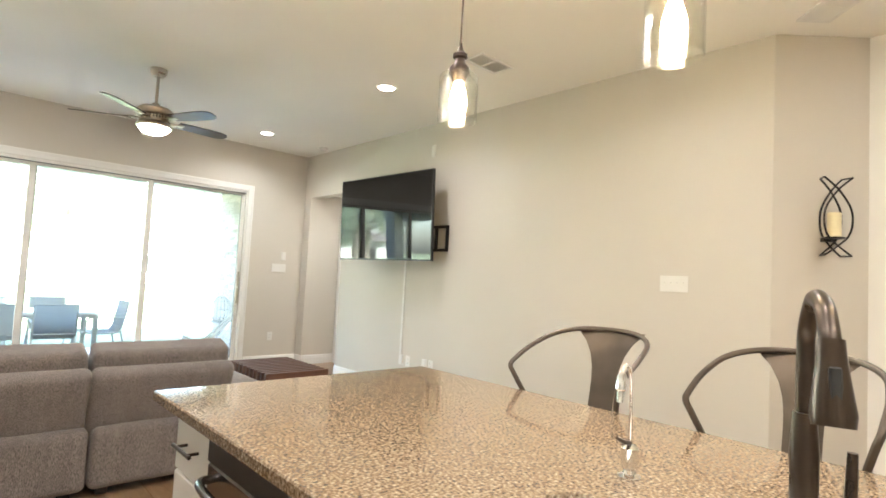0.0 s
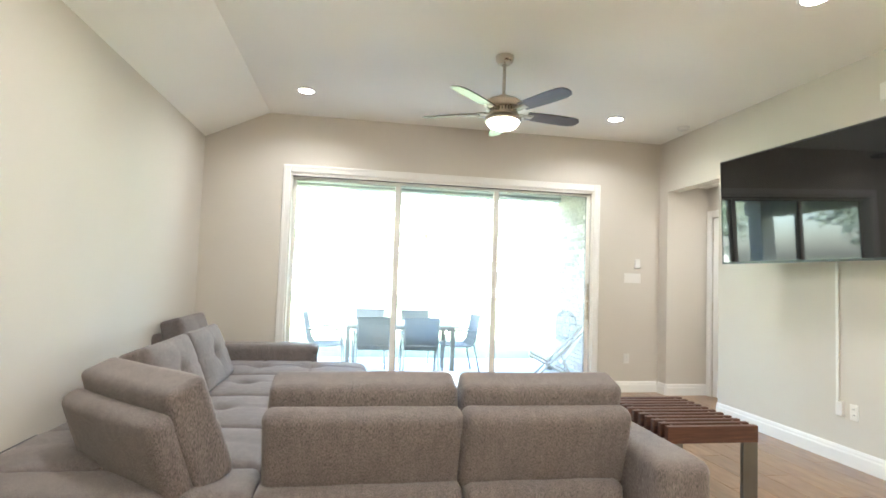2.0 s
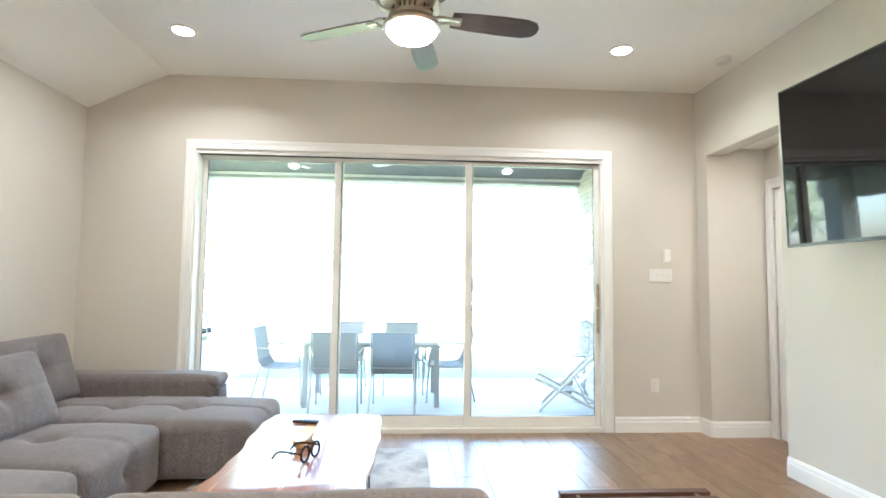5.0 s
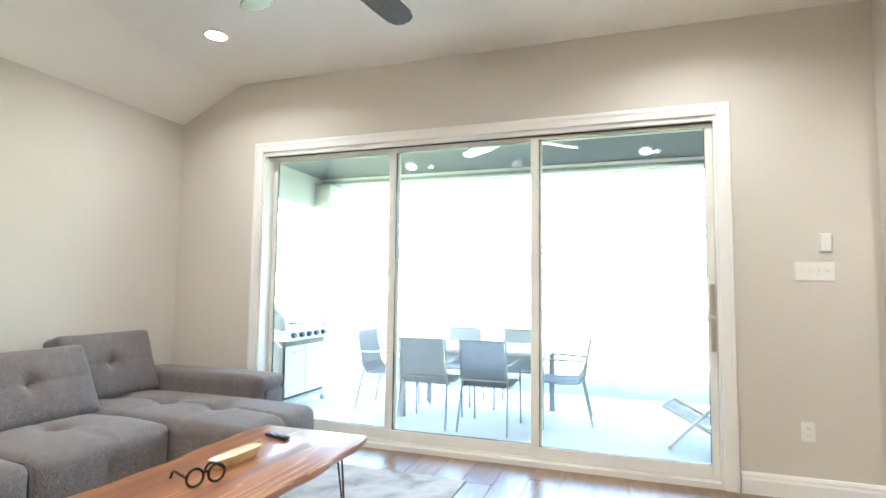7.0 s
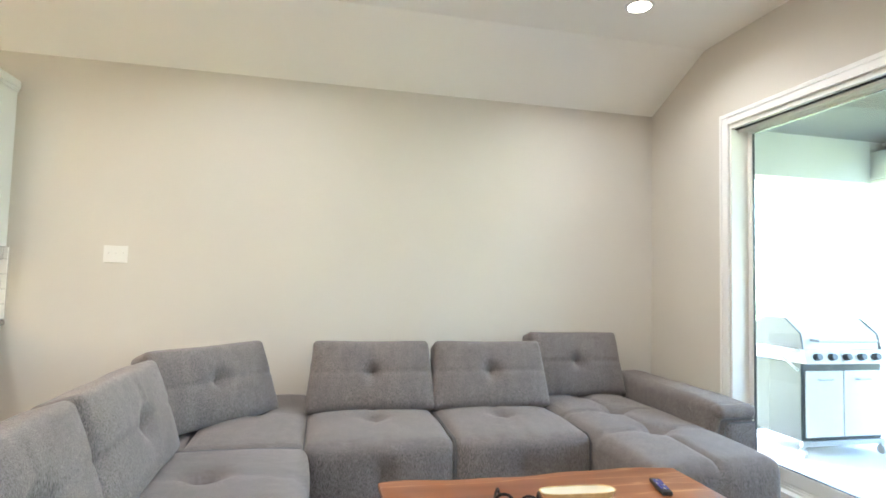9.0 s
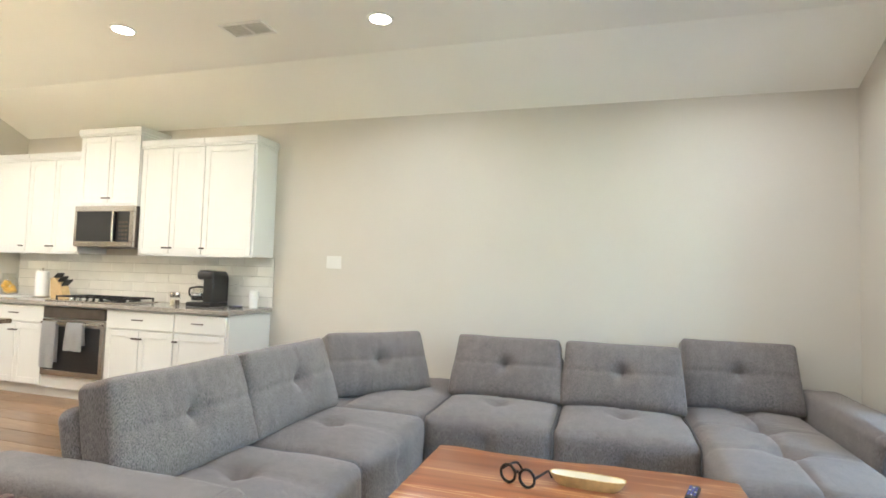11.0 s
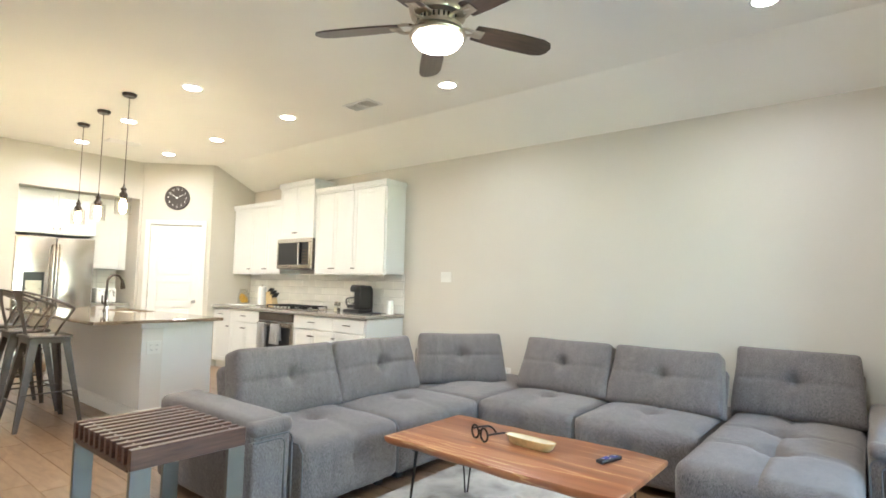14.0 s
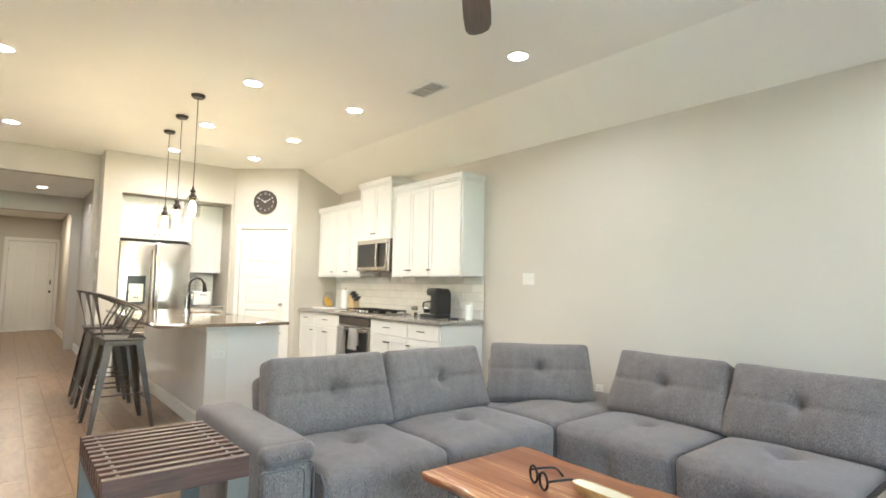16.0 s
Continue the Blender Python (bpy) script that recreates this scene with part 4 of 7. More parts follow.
def glasses_ornament():
    m = pose(0.565, 4.866, TZ, rz=-112)
    ob = thing("eyeglasses_ornament", m, "dark metal ornament shaped like round eyeglasses", "ornament")
    for k in (-1, 1):
        bm = bmesh.new()
        r = 0.033
        tube(bm, [(k * 0.043 + r * math.cos(a), 0, 0.038 + r * math.sin(a)) for a in np.linspace(0, 2 * math.pi, 28, endpoint=False)], 0.0055, 8, closed=True)
        part("rim", bm, M["blackm"], ob, "round dark rim", True)
    for k in (-1, 1):
        bm = bmesh.new()
        tube(bm, curve_pts([(k * 0.077, 0, 0.045), (k * 0.078, -0.06, 0.047), (k * 0.074, -0.12, 0.042), (k * 0.070, -0.155, 0.008)], 5), 0.005, 8)
        part("temple", bm, M["blackm"], ob, "thin dark temple", True)
    bm = bmesh.new()
    tube(bm, [(-0.014, 0, 0.048), (0, 0, 0.053), (0.014, 0, 0.048)], 0.0055, 8)
    part("bridge", bm, M["blackm"], ob, "dark bridge", True)


glasses_ornament()


def dough_bowl():
    m = pose(0.488, 5.13, TZ, rz=87) @ Matrix.Diagonal((0.9, 0.95, 1, 1))
    ob = thing("dough_bowl", m, "long oval wooden bowl with a cream inside", "bowl")
    bmo, bmi = bmesh.new(), bmesh.new()

    def shell(bm, prof):
        n = 40
        rings = []
        for sx, sy, z in prof:
            rings.append([bm.verts.new((sx * math.copysign(abs(math.cos(a)) ** 0.55, math.cos(a)), sy * math.copysign(abs(math.sin(a)) ** 0.65, math.sin(a)), z)) for a in (2 * math.pi * i / n for i in range(n))])
        for a, b in zip(rings, rings[1:]):
            for i in range(n):
                bm.faces.new((a[i], a[(i + 1) % n], b[(i + 1) % n], b[i]))
        bm.faces.new(rings[0] if prof[0][2] <= prof[-1][2] else rings[-1])
        return rings

    shell(bmo, [(0.12, 0.022, 0.0), (0.14, 0.030, 0.012), (0.158, 0.041, 0.038), (0.163, 0.044, 0.046), (0.158, 0.040, 0.047), (0.154, 0.037, 0.044)])
    shell(bmi, [(0.11, 0.018, 0.014), (0.13, 0.027, 0.020), (0.149, 0.035, 0.038), (0.155, 0.038, 0.045)])
    part("bowl_body", bmo, M["gilt"], ob, "wooden bowl body", True)
    part("bowl_lining", bmi, M["cream"], ob, "cream lining", True)


dough_bowl()


def remote(m, label, L=0.15):
    ob = thing("remote_control", m, label, "remote control", "remote controls")
    bm = bmesh.new()
    box(bm, -0.021, 0.021, -L / 2, L / 2, 0.0, 0.018, 0.006, 2)
    part("case", bm, M["black"], ob, smooth=True)
    rnd = random.Random(3)
    for i in range(6):
        for j in (-1, 0, 1):
            bm = bmesh.new()
            box(bm, j * 0.011 - 0.0035, j * 0.011 + 0.0035, -L / 2 + 0.03 + i * 0.017, -L / 2 + 0.037 + i * 0.017, 0.0175, 0.0195)
            part("button", bm, M["plate"] if (2 * i + j) % 5 == 0 else M["button"], ob)
    return ob


M["button"] = mat("blue_button", (0.08, 0.10, 0.45), 0.4)
remote(pose(0.42, 5.52, TZ, rz=75), "black remote control with small pale and blue buttons")


# ---- rug ----
def rug():
    bm = bmesh.new()
    x0, x1, y0, y1 = -0.30, 1.16, 4.22, 6.47
    nx, ny = 60, 90
    g = [[bm.verts.new((x0 + (x1 - x0) * i / nx, y0 + (y1 - y0) * j / ny, 0.010 + 0.002 * noise.noise((i * 0.7, j * 0.7, 0)))) for j in range(ny + 1)] for i in range(nx + 1)]
    for i in range(nx):
        for j in range(ny):
            bm.faces.new((g[i][j], g[i + 1][j], g[i + 1][j + 1], g[i][j + 1]))
    rim = [g[i][0] for i in range(nx + 1)] + [g[nx][j] for j in range(1, ny + 1)] + [g[i][ny] for i in range(nx - 1, -1, -1)] + [g[0][j] for j in range(ny - 1, 0, -1)]
    low = [bm.verts.new((v.co.x, v.co.y, 0.001)) for v in rim]
    for i in range(len(rim)):
        j = (i + 1) % len(rim)
        bm.faces.new((rim[i], low[i], low[j], rim[j]))
    one("rug", bm, M["rug"], "soft cream and grey mottled rug under the coffee table", "rug", True)


rug()


# ---- island ----
GX0, GX1, GY0, GY1, GZ = 0.272, 1.376, -1.10, 1.635, 0.91
SINK = (0.36, 0.69, -0.40, 0.40)


def island():
    ob = thing("kitchen_island", pose(0, 0, 0), "white panelled kitchen island with pilaster corner", "kitchen island")
    x0, x1, y0, y1, h = 0.315, 0.945, -1.07, 1.52, 0.8815
    bm = bmesh.new()
    box(bm, x0 + 0.02, x1, y0, y1, 0.10, h)
    box(bm, x0 + 0.08, x1, y0, y1, 0.0, 0.10)
    part("body", bm, M["cab"], ob, "white painted island body")
    bm = bmesh.new()
    box(bm, x1 - 0.16, x1 + 0.018, y1 + 0.001, y1 + 0.018, 0.0, h)
    part("pilaster", bm, M["knee"], ob, "greige painted corner pilaster")
    bm = bmesh.new()
    box(bm, x1 + 0.001, x1 + 0.018, y0, y1 + 0.0005, 0.0, h)
    part("back_panel", bm, M["gloss"], ob, "smooth white panel behind the stools")
    bm = bmesh.new()
    box(bm, x1 - 0.175, x1 + 0.032, y1 + 0.018, y1 + 0.032, h - 0.05, h, 0.003)
    box(bm, x1 + 0.018, x1 + 0.032, y0, y1 + 0.018, h - 0.05, h, 0.003)
    part("top_rail", bm, M["trim"], ob, "thin rail under the worktop")
    bm = bmesh.new()
    for q in ((x0 + 0.08, x1 - 0.16, y1, y1 + 0.014), (x1 - 0.17, x1 + 0.032, y1 + 0.018, y1 + 0.034), (x1 + 0.018, x1 + 0.034, y0, y1 + 0.018)):
        box(bm, *q, 0, 0.115, 0.003)
        box(bm, q[0], q[1] - (0.007 if q[0] > x1 else 0), q[2], q[3] - (0 if q[0] > x1 else 0.007), 0.115, 0.13, 0.002)
    part("base_board", bm, M["trim"], ob, "white stepped base board")
    # drawers, dishwasher and doors toward the kitchen
    def front(ya, yb, za, zb, name, handle=True, lab=""):
        bm = bmesh.new()
        box(bm, x0, x0 + 0.02, ya + 0.003, yb - 0.003, za + 0.003, zb - 0.003, 0.003)
        d = part(name, bm, M["cab"], ob, lab)
        if handle:
            bm = bmesh.new()
            c, z = (ya + yb) / 2, (za + zb) / 2
            tube(bm, [(x0 - 0.032, c - 0.07, z), (x0 - 0.032, c + 0.07, z)], 0.0055, 10)
            for k in (-0.045, 0.045):
                tube(bm, [(x0 + 0.001, c + k, z), (x0 - 0.032, c + k, z)], 0.0045, 8)
            part("handle", bm, M["bronze"], d, "dark bronze bar handle", True)

    for za, zb in ((0.70, h), (0.41, 0.70), (0.11, 0.41)):
        front(1.235, y1, za, zb, "drawer", lab="flat cream drawer front")
    for ya, yb in ((-0.30, 0.12), (0.12, 0.62)):
        front(ya, yb, 0.70, h, "drawer", False, "flat cream false drawer")
        front(ya, yb, 0.11, 0.70, "door", True, "cream cupboard door")
    front(y0, -0.30, 0.11, h, "door", True, "cream cupboard door")
    return ob


island()


def dishwasher():
    ob = thing("dishwasher", pose(0.315, 0.93, 0), "stainless dishwasher with a black control strip", "dishwasher")
    bm = bmesh.new()
    box(bm, -0.012, 0.019, -0.298, 0.298, 0.11, 0.80, 0.005)
    part("door", bm, M["dishsteel"], ob, "dark stainless door")
    bm = bmesh.new()
    box(bm, -0.014, 0.019, -0.298, 0.298, 0.802, 0.862, 0.004)
    part("control_panel", bm, M["black"], ob, "glossy black control strip")
    bm = bmesh.new()
    tube(bm, curve_pts([(-0.005, -0.27, 0.765), (-0.05, -0.24, 0.765), (-0.062, 0, 0.765), (-0.05, 0.24, 0.765), (-0.005, 0.27, 0.765)]), 0.011, 10)
    part("handle", bm, M["dishsteel"], ob, "curved steel handle", True)


dishwasher()


def plate_with_holes(bm, x0, x1, y0, y1, z0, z1, hole, r=0.06):
    """A slab with one rounded hole; its upper edge eased."""
    hx0, hx1, hy0, hy1 = hole
    ring = []
    k = 6
    for cx, cy, a0 in ((hx1 - r, hy1 - r, 0), (hx0 + r, hy1 - r, 90), (hx0 + r, hy0 + r, 180), (hx1 - r, hy0 + r, 270)):
        ring += [(cx + r * math.cos(radians(a0 + 90 * i / k)), cy + r * math.sin(radians(a0 + 90 * i / k))) for i in range(k + 1)]
    outer = [(x1, y1), (x0, y1), (x0, y0), (x1, y0)]
    rim = {}
    for z, e in ((z0, 0.0), (z1 - 0.004, 0.0), (z1, 0.004)):
        rim[z] = ([bm.verts.new((x + (-e if x == x1 else e), y + (-e if y == y1 else e), z)) for x, y in outer], [bm.verts.new((x, y, z)) for x, y in ring])
    zs = [z0, z1 - 0.004, z1]
    for a, b in zip(zs, zs[1:]):
        for w in (0, 1):
            A, B = rim[a][w], rim[b][w]
            for i in range(len(A)):
                j = (i + 1) % len(A)
                bm.faces.new((A[i], A[j], B[j], B[i]))
    for z in (z0, z1):
        O, R = rim[z]
        n = k + 1
        for q in range(4):
            seg = R[q * n:(q + 1) * n]
            for i in range(n - 1):
                bm.faces.new((O[q], seg[i], seg[i + 1]))
            bm.faces.new((O[q], seg[-1], R[((q + 1) * n) % len(R)], O[(q + 1) % 4]))


bm = bmesh.new()
plate_with_holes(bm, GX0, GX1, GY0, GY1, 0.882, GZ, SINK)
one("island_worktop", bm, M["granite"], "polished speckled brown granite worktop on the island", "worktop")


def sink():
    ob = thing("sink", pose(0, 0, 0), "undermounted steel sink in the granite worktop", "sink")
    a, b, c, d = SINK
    bm = bmesh.new()
    z = 0.881
    box(bm, a - 0.02, a, c - 0.02, d + 0.02, 0.68, z)
    box(bm, b, b + 0.02, c - 0.02, d + 0.02, 0.68, z)
    box(bm, a, b, c - 0.02, c, 0.68, z)
    box(bm, a, b, d, d + 0.02, 0.68, z)
    box(bm, a, b, c, d, 0.68, 0.69)
    part("basin", bm, M["steel"], ob)
    bm = bmesh.new()
    lathe(bm, [(0, 0.691), (0.03, 0.692), (0.042, 0.695), (0.042, 0.691)], 20, x=(a + b) / 2, y=(c + d) / 2)
    part("drain", bm, M["chrome"], ob, "round drain", True)


sink()


def faucet():
    ob = thing("kitchen_faucet", pose(0.745, 0.020, GZ, rz=201), "tall dark bronze gooseneck pull-down faucet on the island", "faucet")
    bm = bmesh.new()
    lathe(bm, [(0, 0), (0.03, 0.0), (0.03, 0.008), (0.022, 0.02), (0.019, 0.05), (0.020, 0.16), (0.016, 0.22), (0.0, 0.22)], 24)
    part("body", bm, M["bronze"], ob, "dark bronze column", True)
    bm = bmesh.new()
    tube(bm, curve_pts([(0, 0, 0.2), (0, 0, 0.30), (0.012, 0, 0.35), (0.07, 0, 0.394), (0.135, 0, 0.384), (0.17, 0, 0.35), (0.18, 0, 0.325)], 6), 0.0125, 12)
    part("neck", bm, M["bronze"], ob, "arched bronze neck", True)
    bm = bmesh.new()
    lathe(bm, [(0, -0.085), (0.023, -0.085), (0.025, -0.07), (0.017, -0.01), (0.015, 0.02), (0, 0.02)], 20, m=pose(0.183, 0, 0.325, 0, -10, 0))
    s = part("spray_head", bm, M["bronze"], ob, "flared spray head", True)
    bm = bmesh.new()
    box(bm, 0.016, 0.022, -0.007, 0.007, -0.055, -0.015, 0.002, m=pose(0.183, 0, 0.325, 0, -10, 0))
    part("spray_button", bm, M["black"], s, "small black button")
    bm = bmesh.new()
    tube(bm, [(0, 0.018, 0.075), (0, 0.05, 0.085), (0, 0.058, 0.10), (0, 0.06, 0.17)], [0.011, 0.011, 0.009, 0.007], 10)
    part("lever", bm, M["bronze"], ob, "side lever", True)


faucet()


def water_tap():
    ob = thing("water_tap", pose(0.847, 0.353, GZ, rz=186), "slim chrome drinking-water tap with a thin arched tube", "faucet")
    bm = bmesh.new()
    lathe(bm, [(0, 0), (0.024, 0), (0.024, 0.005), (0.014, 0.010), (0.013, 0.018), (0.018, 0.022), (0.018, 0.062), (0.010, 0.068), (0.0, 0.068)], 20)
    part("body", bm, M["chrome"], ob, "ringed chrome body", True)
    bm = bmesh.new()
    tube(bm, curve_pts([(0, 0, 0.065), (0.001, 0, 0.12), (0.003, 0, 0.18), (0.014, 0, 0.225), (0.036, 0, 0.236), (0.052, 0, 0.222)], 5), 0.0042, 10)
    part("spout", bm, M["chrome"], ob, "thin arched spout", True)
    bm = bmesh.new()
    lathe(bm, [(0, -0.052), (0.007, -0.052), (0.007, -0.030), (0.011, -0.026), (0.010, 0.0), (0.005, 0.010), (0, 0.010)], 16, m=pose(0.054, 0, 0.216, 0, -8))
    part("nozzle", bm, M["chrome"], ob, "chrome nozzle", True)
    bm = bmesh.new()
    tube(bm, [(0, 0, 0.072), (0.025, -0.004, 0.078), (0.052, -0.008, 0.090)], [0.005, 0.005, 0.0035], 8)
    part("lever", bm, M["bronze"], ob, "thin dark lever", True)


water_tap()


# ---- metal bar stools ----
def stool(m):
    ob = thing("bar_stool", m, "gunmetal bar stool with a bent-tube back, by the island", "bar stool", "bar stools at the island")
    sh = 0.755
    bm = pad(0.165, 0.165, 0.014, 0.012, nx=12, ny=12, nz=8, puff={"z": 0.004}, m=pose(0, 0, sh))
    part("seat", bm, M["gun"], ob, "pressed metal seat", True)
    bm = bmesh.new()
    for sx, sy in ((0, 1), (0, -1), (1, 0), (-1, 0)):
        if sx:
            box(bm, sx * 0.148 - 0.002, sx * 0.148 + 0.002, -0.14, 0.14, sh - 0.055, sh - 0.008)
        else:
            box(bm, -0.14, 0.14, sy * 0.148 - 0.002, sy * 0.148 + 0.002, sh - 0.055, sh - 0.008)
    part("apron", bm, M["gun"], ob, "folded metal apron")
    for sx in (-1, 1):
        for sy in (-1, 1):
            bm = bmesh.new()
            top, bot = 0.14, 0.245
            prof = [(0.028, -0.004), (0.0, 0.0), (-0.004, 0.028)]
            a = []
            for z, o, w in ((sh - 0.008, top, 1.5), (0.38, (top + bot) / 2, 1.2), (0.0, bot, 0.75)):
                cx, cy = sx * o, sy * o
                L = 0.040 * w
                ring = [(cx, cy), (cx - sx * L, cy), (cx - sx * L, cy - sy * 0.004), (cx - sx * 0.004, cy - sy * 0.004), (cx - sx * 0.004, cy - sy * L), (cx, cy - sy * L)]
                a.append([bm.verts.new((x, y, z)) for x, y in ring])
            for p, q in zip(a, a[1:]):
                for i in range(6):
                    bm.faces.new((p[i], p[(i + 1) % 6], q[(i + 1) % 6], q[i]))
            bm.faces.new(a[0]), bm.faces.new(a[-1])
            part("leg", bm, M["gun"], ob, "tapered folded metal leg")
    for z, o in ((0.22, 0.211), (0.29, 0.202)):
        for k in (-1, 1):
            bm = bmesh.new()
            p = [(-o, k * o, z), (o, k * o, z)] if z < 0.25 else [(k * o, -o, z), (k * o, o, z)]
            tube(bm, p, 0.007, 8)
            part("foot_rail", bm, M["gun"], ob, "thin round foot rail", True)
    # back: bent tube from the front of the seat round the back, with a pressed splat
    bm = bmesh.new()
    half = [(-0.150, 0.02, sh - 0.01), (-0.172, 0.06, sh + 0.09), (-0.207, 0.12, sh + 0.205), (-0.219, 0.132, sh + 0.24), (-0.222, 0.105, sh + 0.262), (-0.220, 0.0, sh + 0.31), (-0.195, -0.12, sh + 0.355), (-0.12, -0.20, sh + 0.38)]
    pts = half + [(0, -0.235, sh + 0.385)] + [(-x, y, z) for x, y, z in reversed(half)]
    tube(bm, curve_pts(pts, 5), 0.0095, 9)
    part("back_tube", bm, M["gun"], ob, "bent tube arm and back rail", True)
    bm = bmesh.new()
    rows = []
    for t in np.linspace(0, 1, 9):
        z = sh + 0.005 + t * 0.378
        y = -0.140 - 0.095 * t ** 1.2
        w = 0.047 + 0.098 * t ** 5 + 0.005 * (1 - t)
        rows.append([bm.verts.new((w * u, y + (0.018 * t ** 3) * u * u + d, z)) for d in (-0.002, 0.002) for u in (-1, -0.5, 0, 0.5, 1)])
    for a, b in zip(rows, rows[1:]):
        for o in (0, 5):
            for i in range(4):
                bm.faces.new((a[o + i], a[o + i + 1], b[o + i + 1], b[o + i]))
        bm.faces.new((a[0], b[0], b[5], a[5])), bm.faces.new((a[4], a[9], b[9], b[4]))
    for r in (rows[0], rows[-1]):
        for i in range(4):
            bm.faces.new((r[i], r[i + 1], r[i + 6], r[i + 5]))
    part("back_splat", bm, M["gun"], ob, "pressed metal back splat", True)
    return ob


s1 = stool(pose(1.50, 0.89, 0, rz=92))
copy_thing(s1, pose(1.49, 0.23, 0, rz=90))
copy_thing(s1, pose(1.49, -0.46, 0, rz=88))


# ---- kitchen cupboards along the west wall ----
FX = -1.37        # face of the upper cupboards
BX = -1.10        # face of the base cupboards


def shaker(bm, y0, y1, z0, z1, x, rail=0.055, t=0.018):
    """A framed door in the plane x, toward +x."""
    box(bm, x - t, x - 0.006, y0 + rail, y1 - rail, z0 + rail, z1 - rail)
    for q in ((y0, y0 + rail, z0, z1), (y1 - rail, y1, z0, z1), (y0 + rail, y1 - rail, z0, z0 + rail), (y0 + rail, y1 - rail, z1 - rail, z1)):
        box(bm, x - t, x, *q, 0.002)


def knob(parent, x, y, z):
    bm = bmesh.new()
    tube(bm, [(x, y, z), (x + 0.022, y, z)], 0.006, 8)
    tube(bm, [(x + 0.026, y - 0.026, z), (x + 0.026, y + 0.026, z)], 0.0075, 8)
    part("knob", bm, M["bronze"], parent, "small dark bar knob", True)


def bar(parent, x, y, z, w=0.06):
    bm = bmesh.new()
    tube(bm, [(x + 0.028, y - w, z), (x + 0.028, y + w, z)], 0.005, 8)
    for k in (-0.6, 0.6):
        tube(bm, [(x, y + k * w, z), (x + 0.028, y + k * w, z)], 0.004, 8)
    part("handle", bm, M["bronze"], parent, "dark bronze bar handle", True)


def upper(y0, y1, z0, z1, doors, knobs, label, x=FX, cr0=0.0, cr1=0.0):
    ob = thing("wall_cabinet", pose(0, 0, 0), label, "kitchen cabinet", "white wall cabinets")
    bm = bmesh.new()
    box(bm, XW + 0.002, x - 0.020, y0, y1, z0, z1 - 0.055)
    box(bm, x - 0.022, x - 0.002, y0, y1, z0 - 0.012, z0 + 0.006)
    part("body", bm, M["cab"], ob)
    bm = bmesh.new()
    box(bm, XW + 0.002, x + 0.022, y0 - cr0, y1 + cr1, z1 - 0.055, z1, 0.004)
    box(bm, XW + 0.002, x + 0.012, y0 - cr0 * 0.5, y1 + cr1 * 0.5, z1 - 0.075, z1 - 0.0551, 0.002)
    part("crown", bm, M["cab"], ob, "flat white crown moulding")
    for (a, b), ks in zip(doors, knobs):
        bm = bmesh.new()
        shaker(bm, a + 0.003, b - 0.003, z0 + 0.01, z1 - 0.078, x)
        d = part("door", bm, M["cab"], ob, "white framed door")
        for k in ks:
            knob(d, x, k, z0 + 0.065)


upper(0.85, 1.59, 1.385, 2.49, [(0.85, 1.22), (1.22, 1.59)], [(1.19,), (1.25,)], "tall white wall cabinet with two framed doors")
upper(1.592, 2.15, 1.385, 2.49, [(1.592, 2.13)], [(1.62,)], "white wall cabinet at the counter's open end", cr1=0.02)
upper(0.09, 0.848, 1.865, 2.63, [(0.09, 0.47), (0.47, 0.848)], [(0.445,), (0.495,)], "short white cabinet above the microwave", x=FX + 0.03, cr0=0.02, cr1=0.02)
upper(-0.64, 0.088, 1.385, 2.42, [(-0.64, -0.276), (-0.276, 0.088)], [(-0.30,), (-0.25,)], "white wall cabinet beside the microwave")
upper(-1.165, -0.642, 1.385, 2.42, [(-1.15, -0.642)], [(-0.68,)], "white wall cabinet in the kitchen corner")


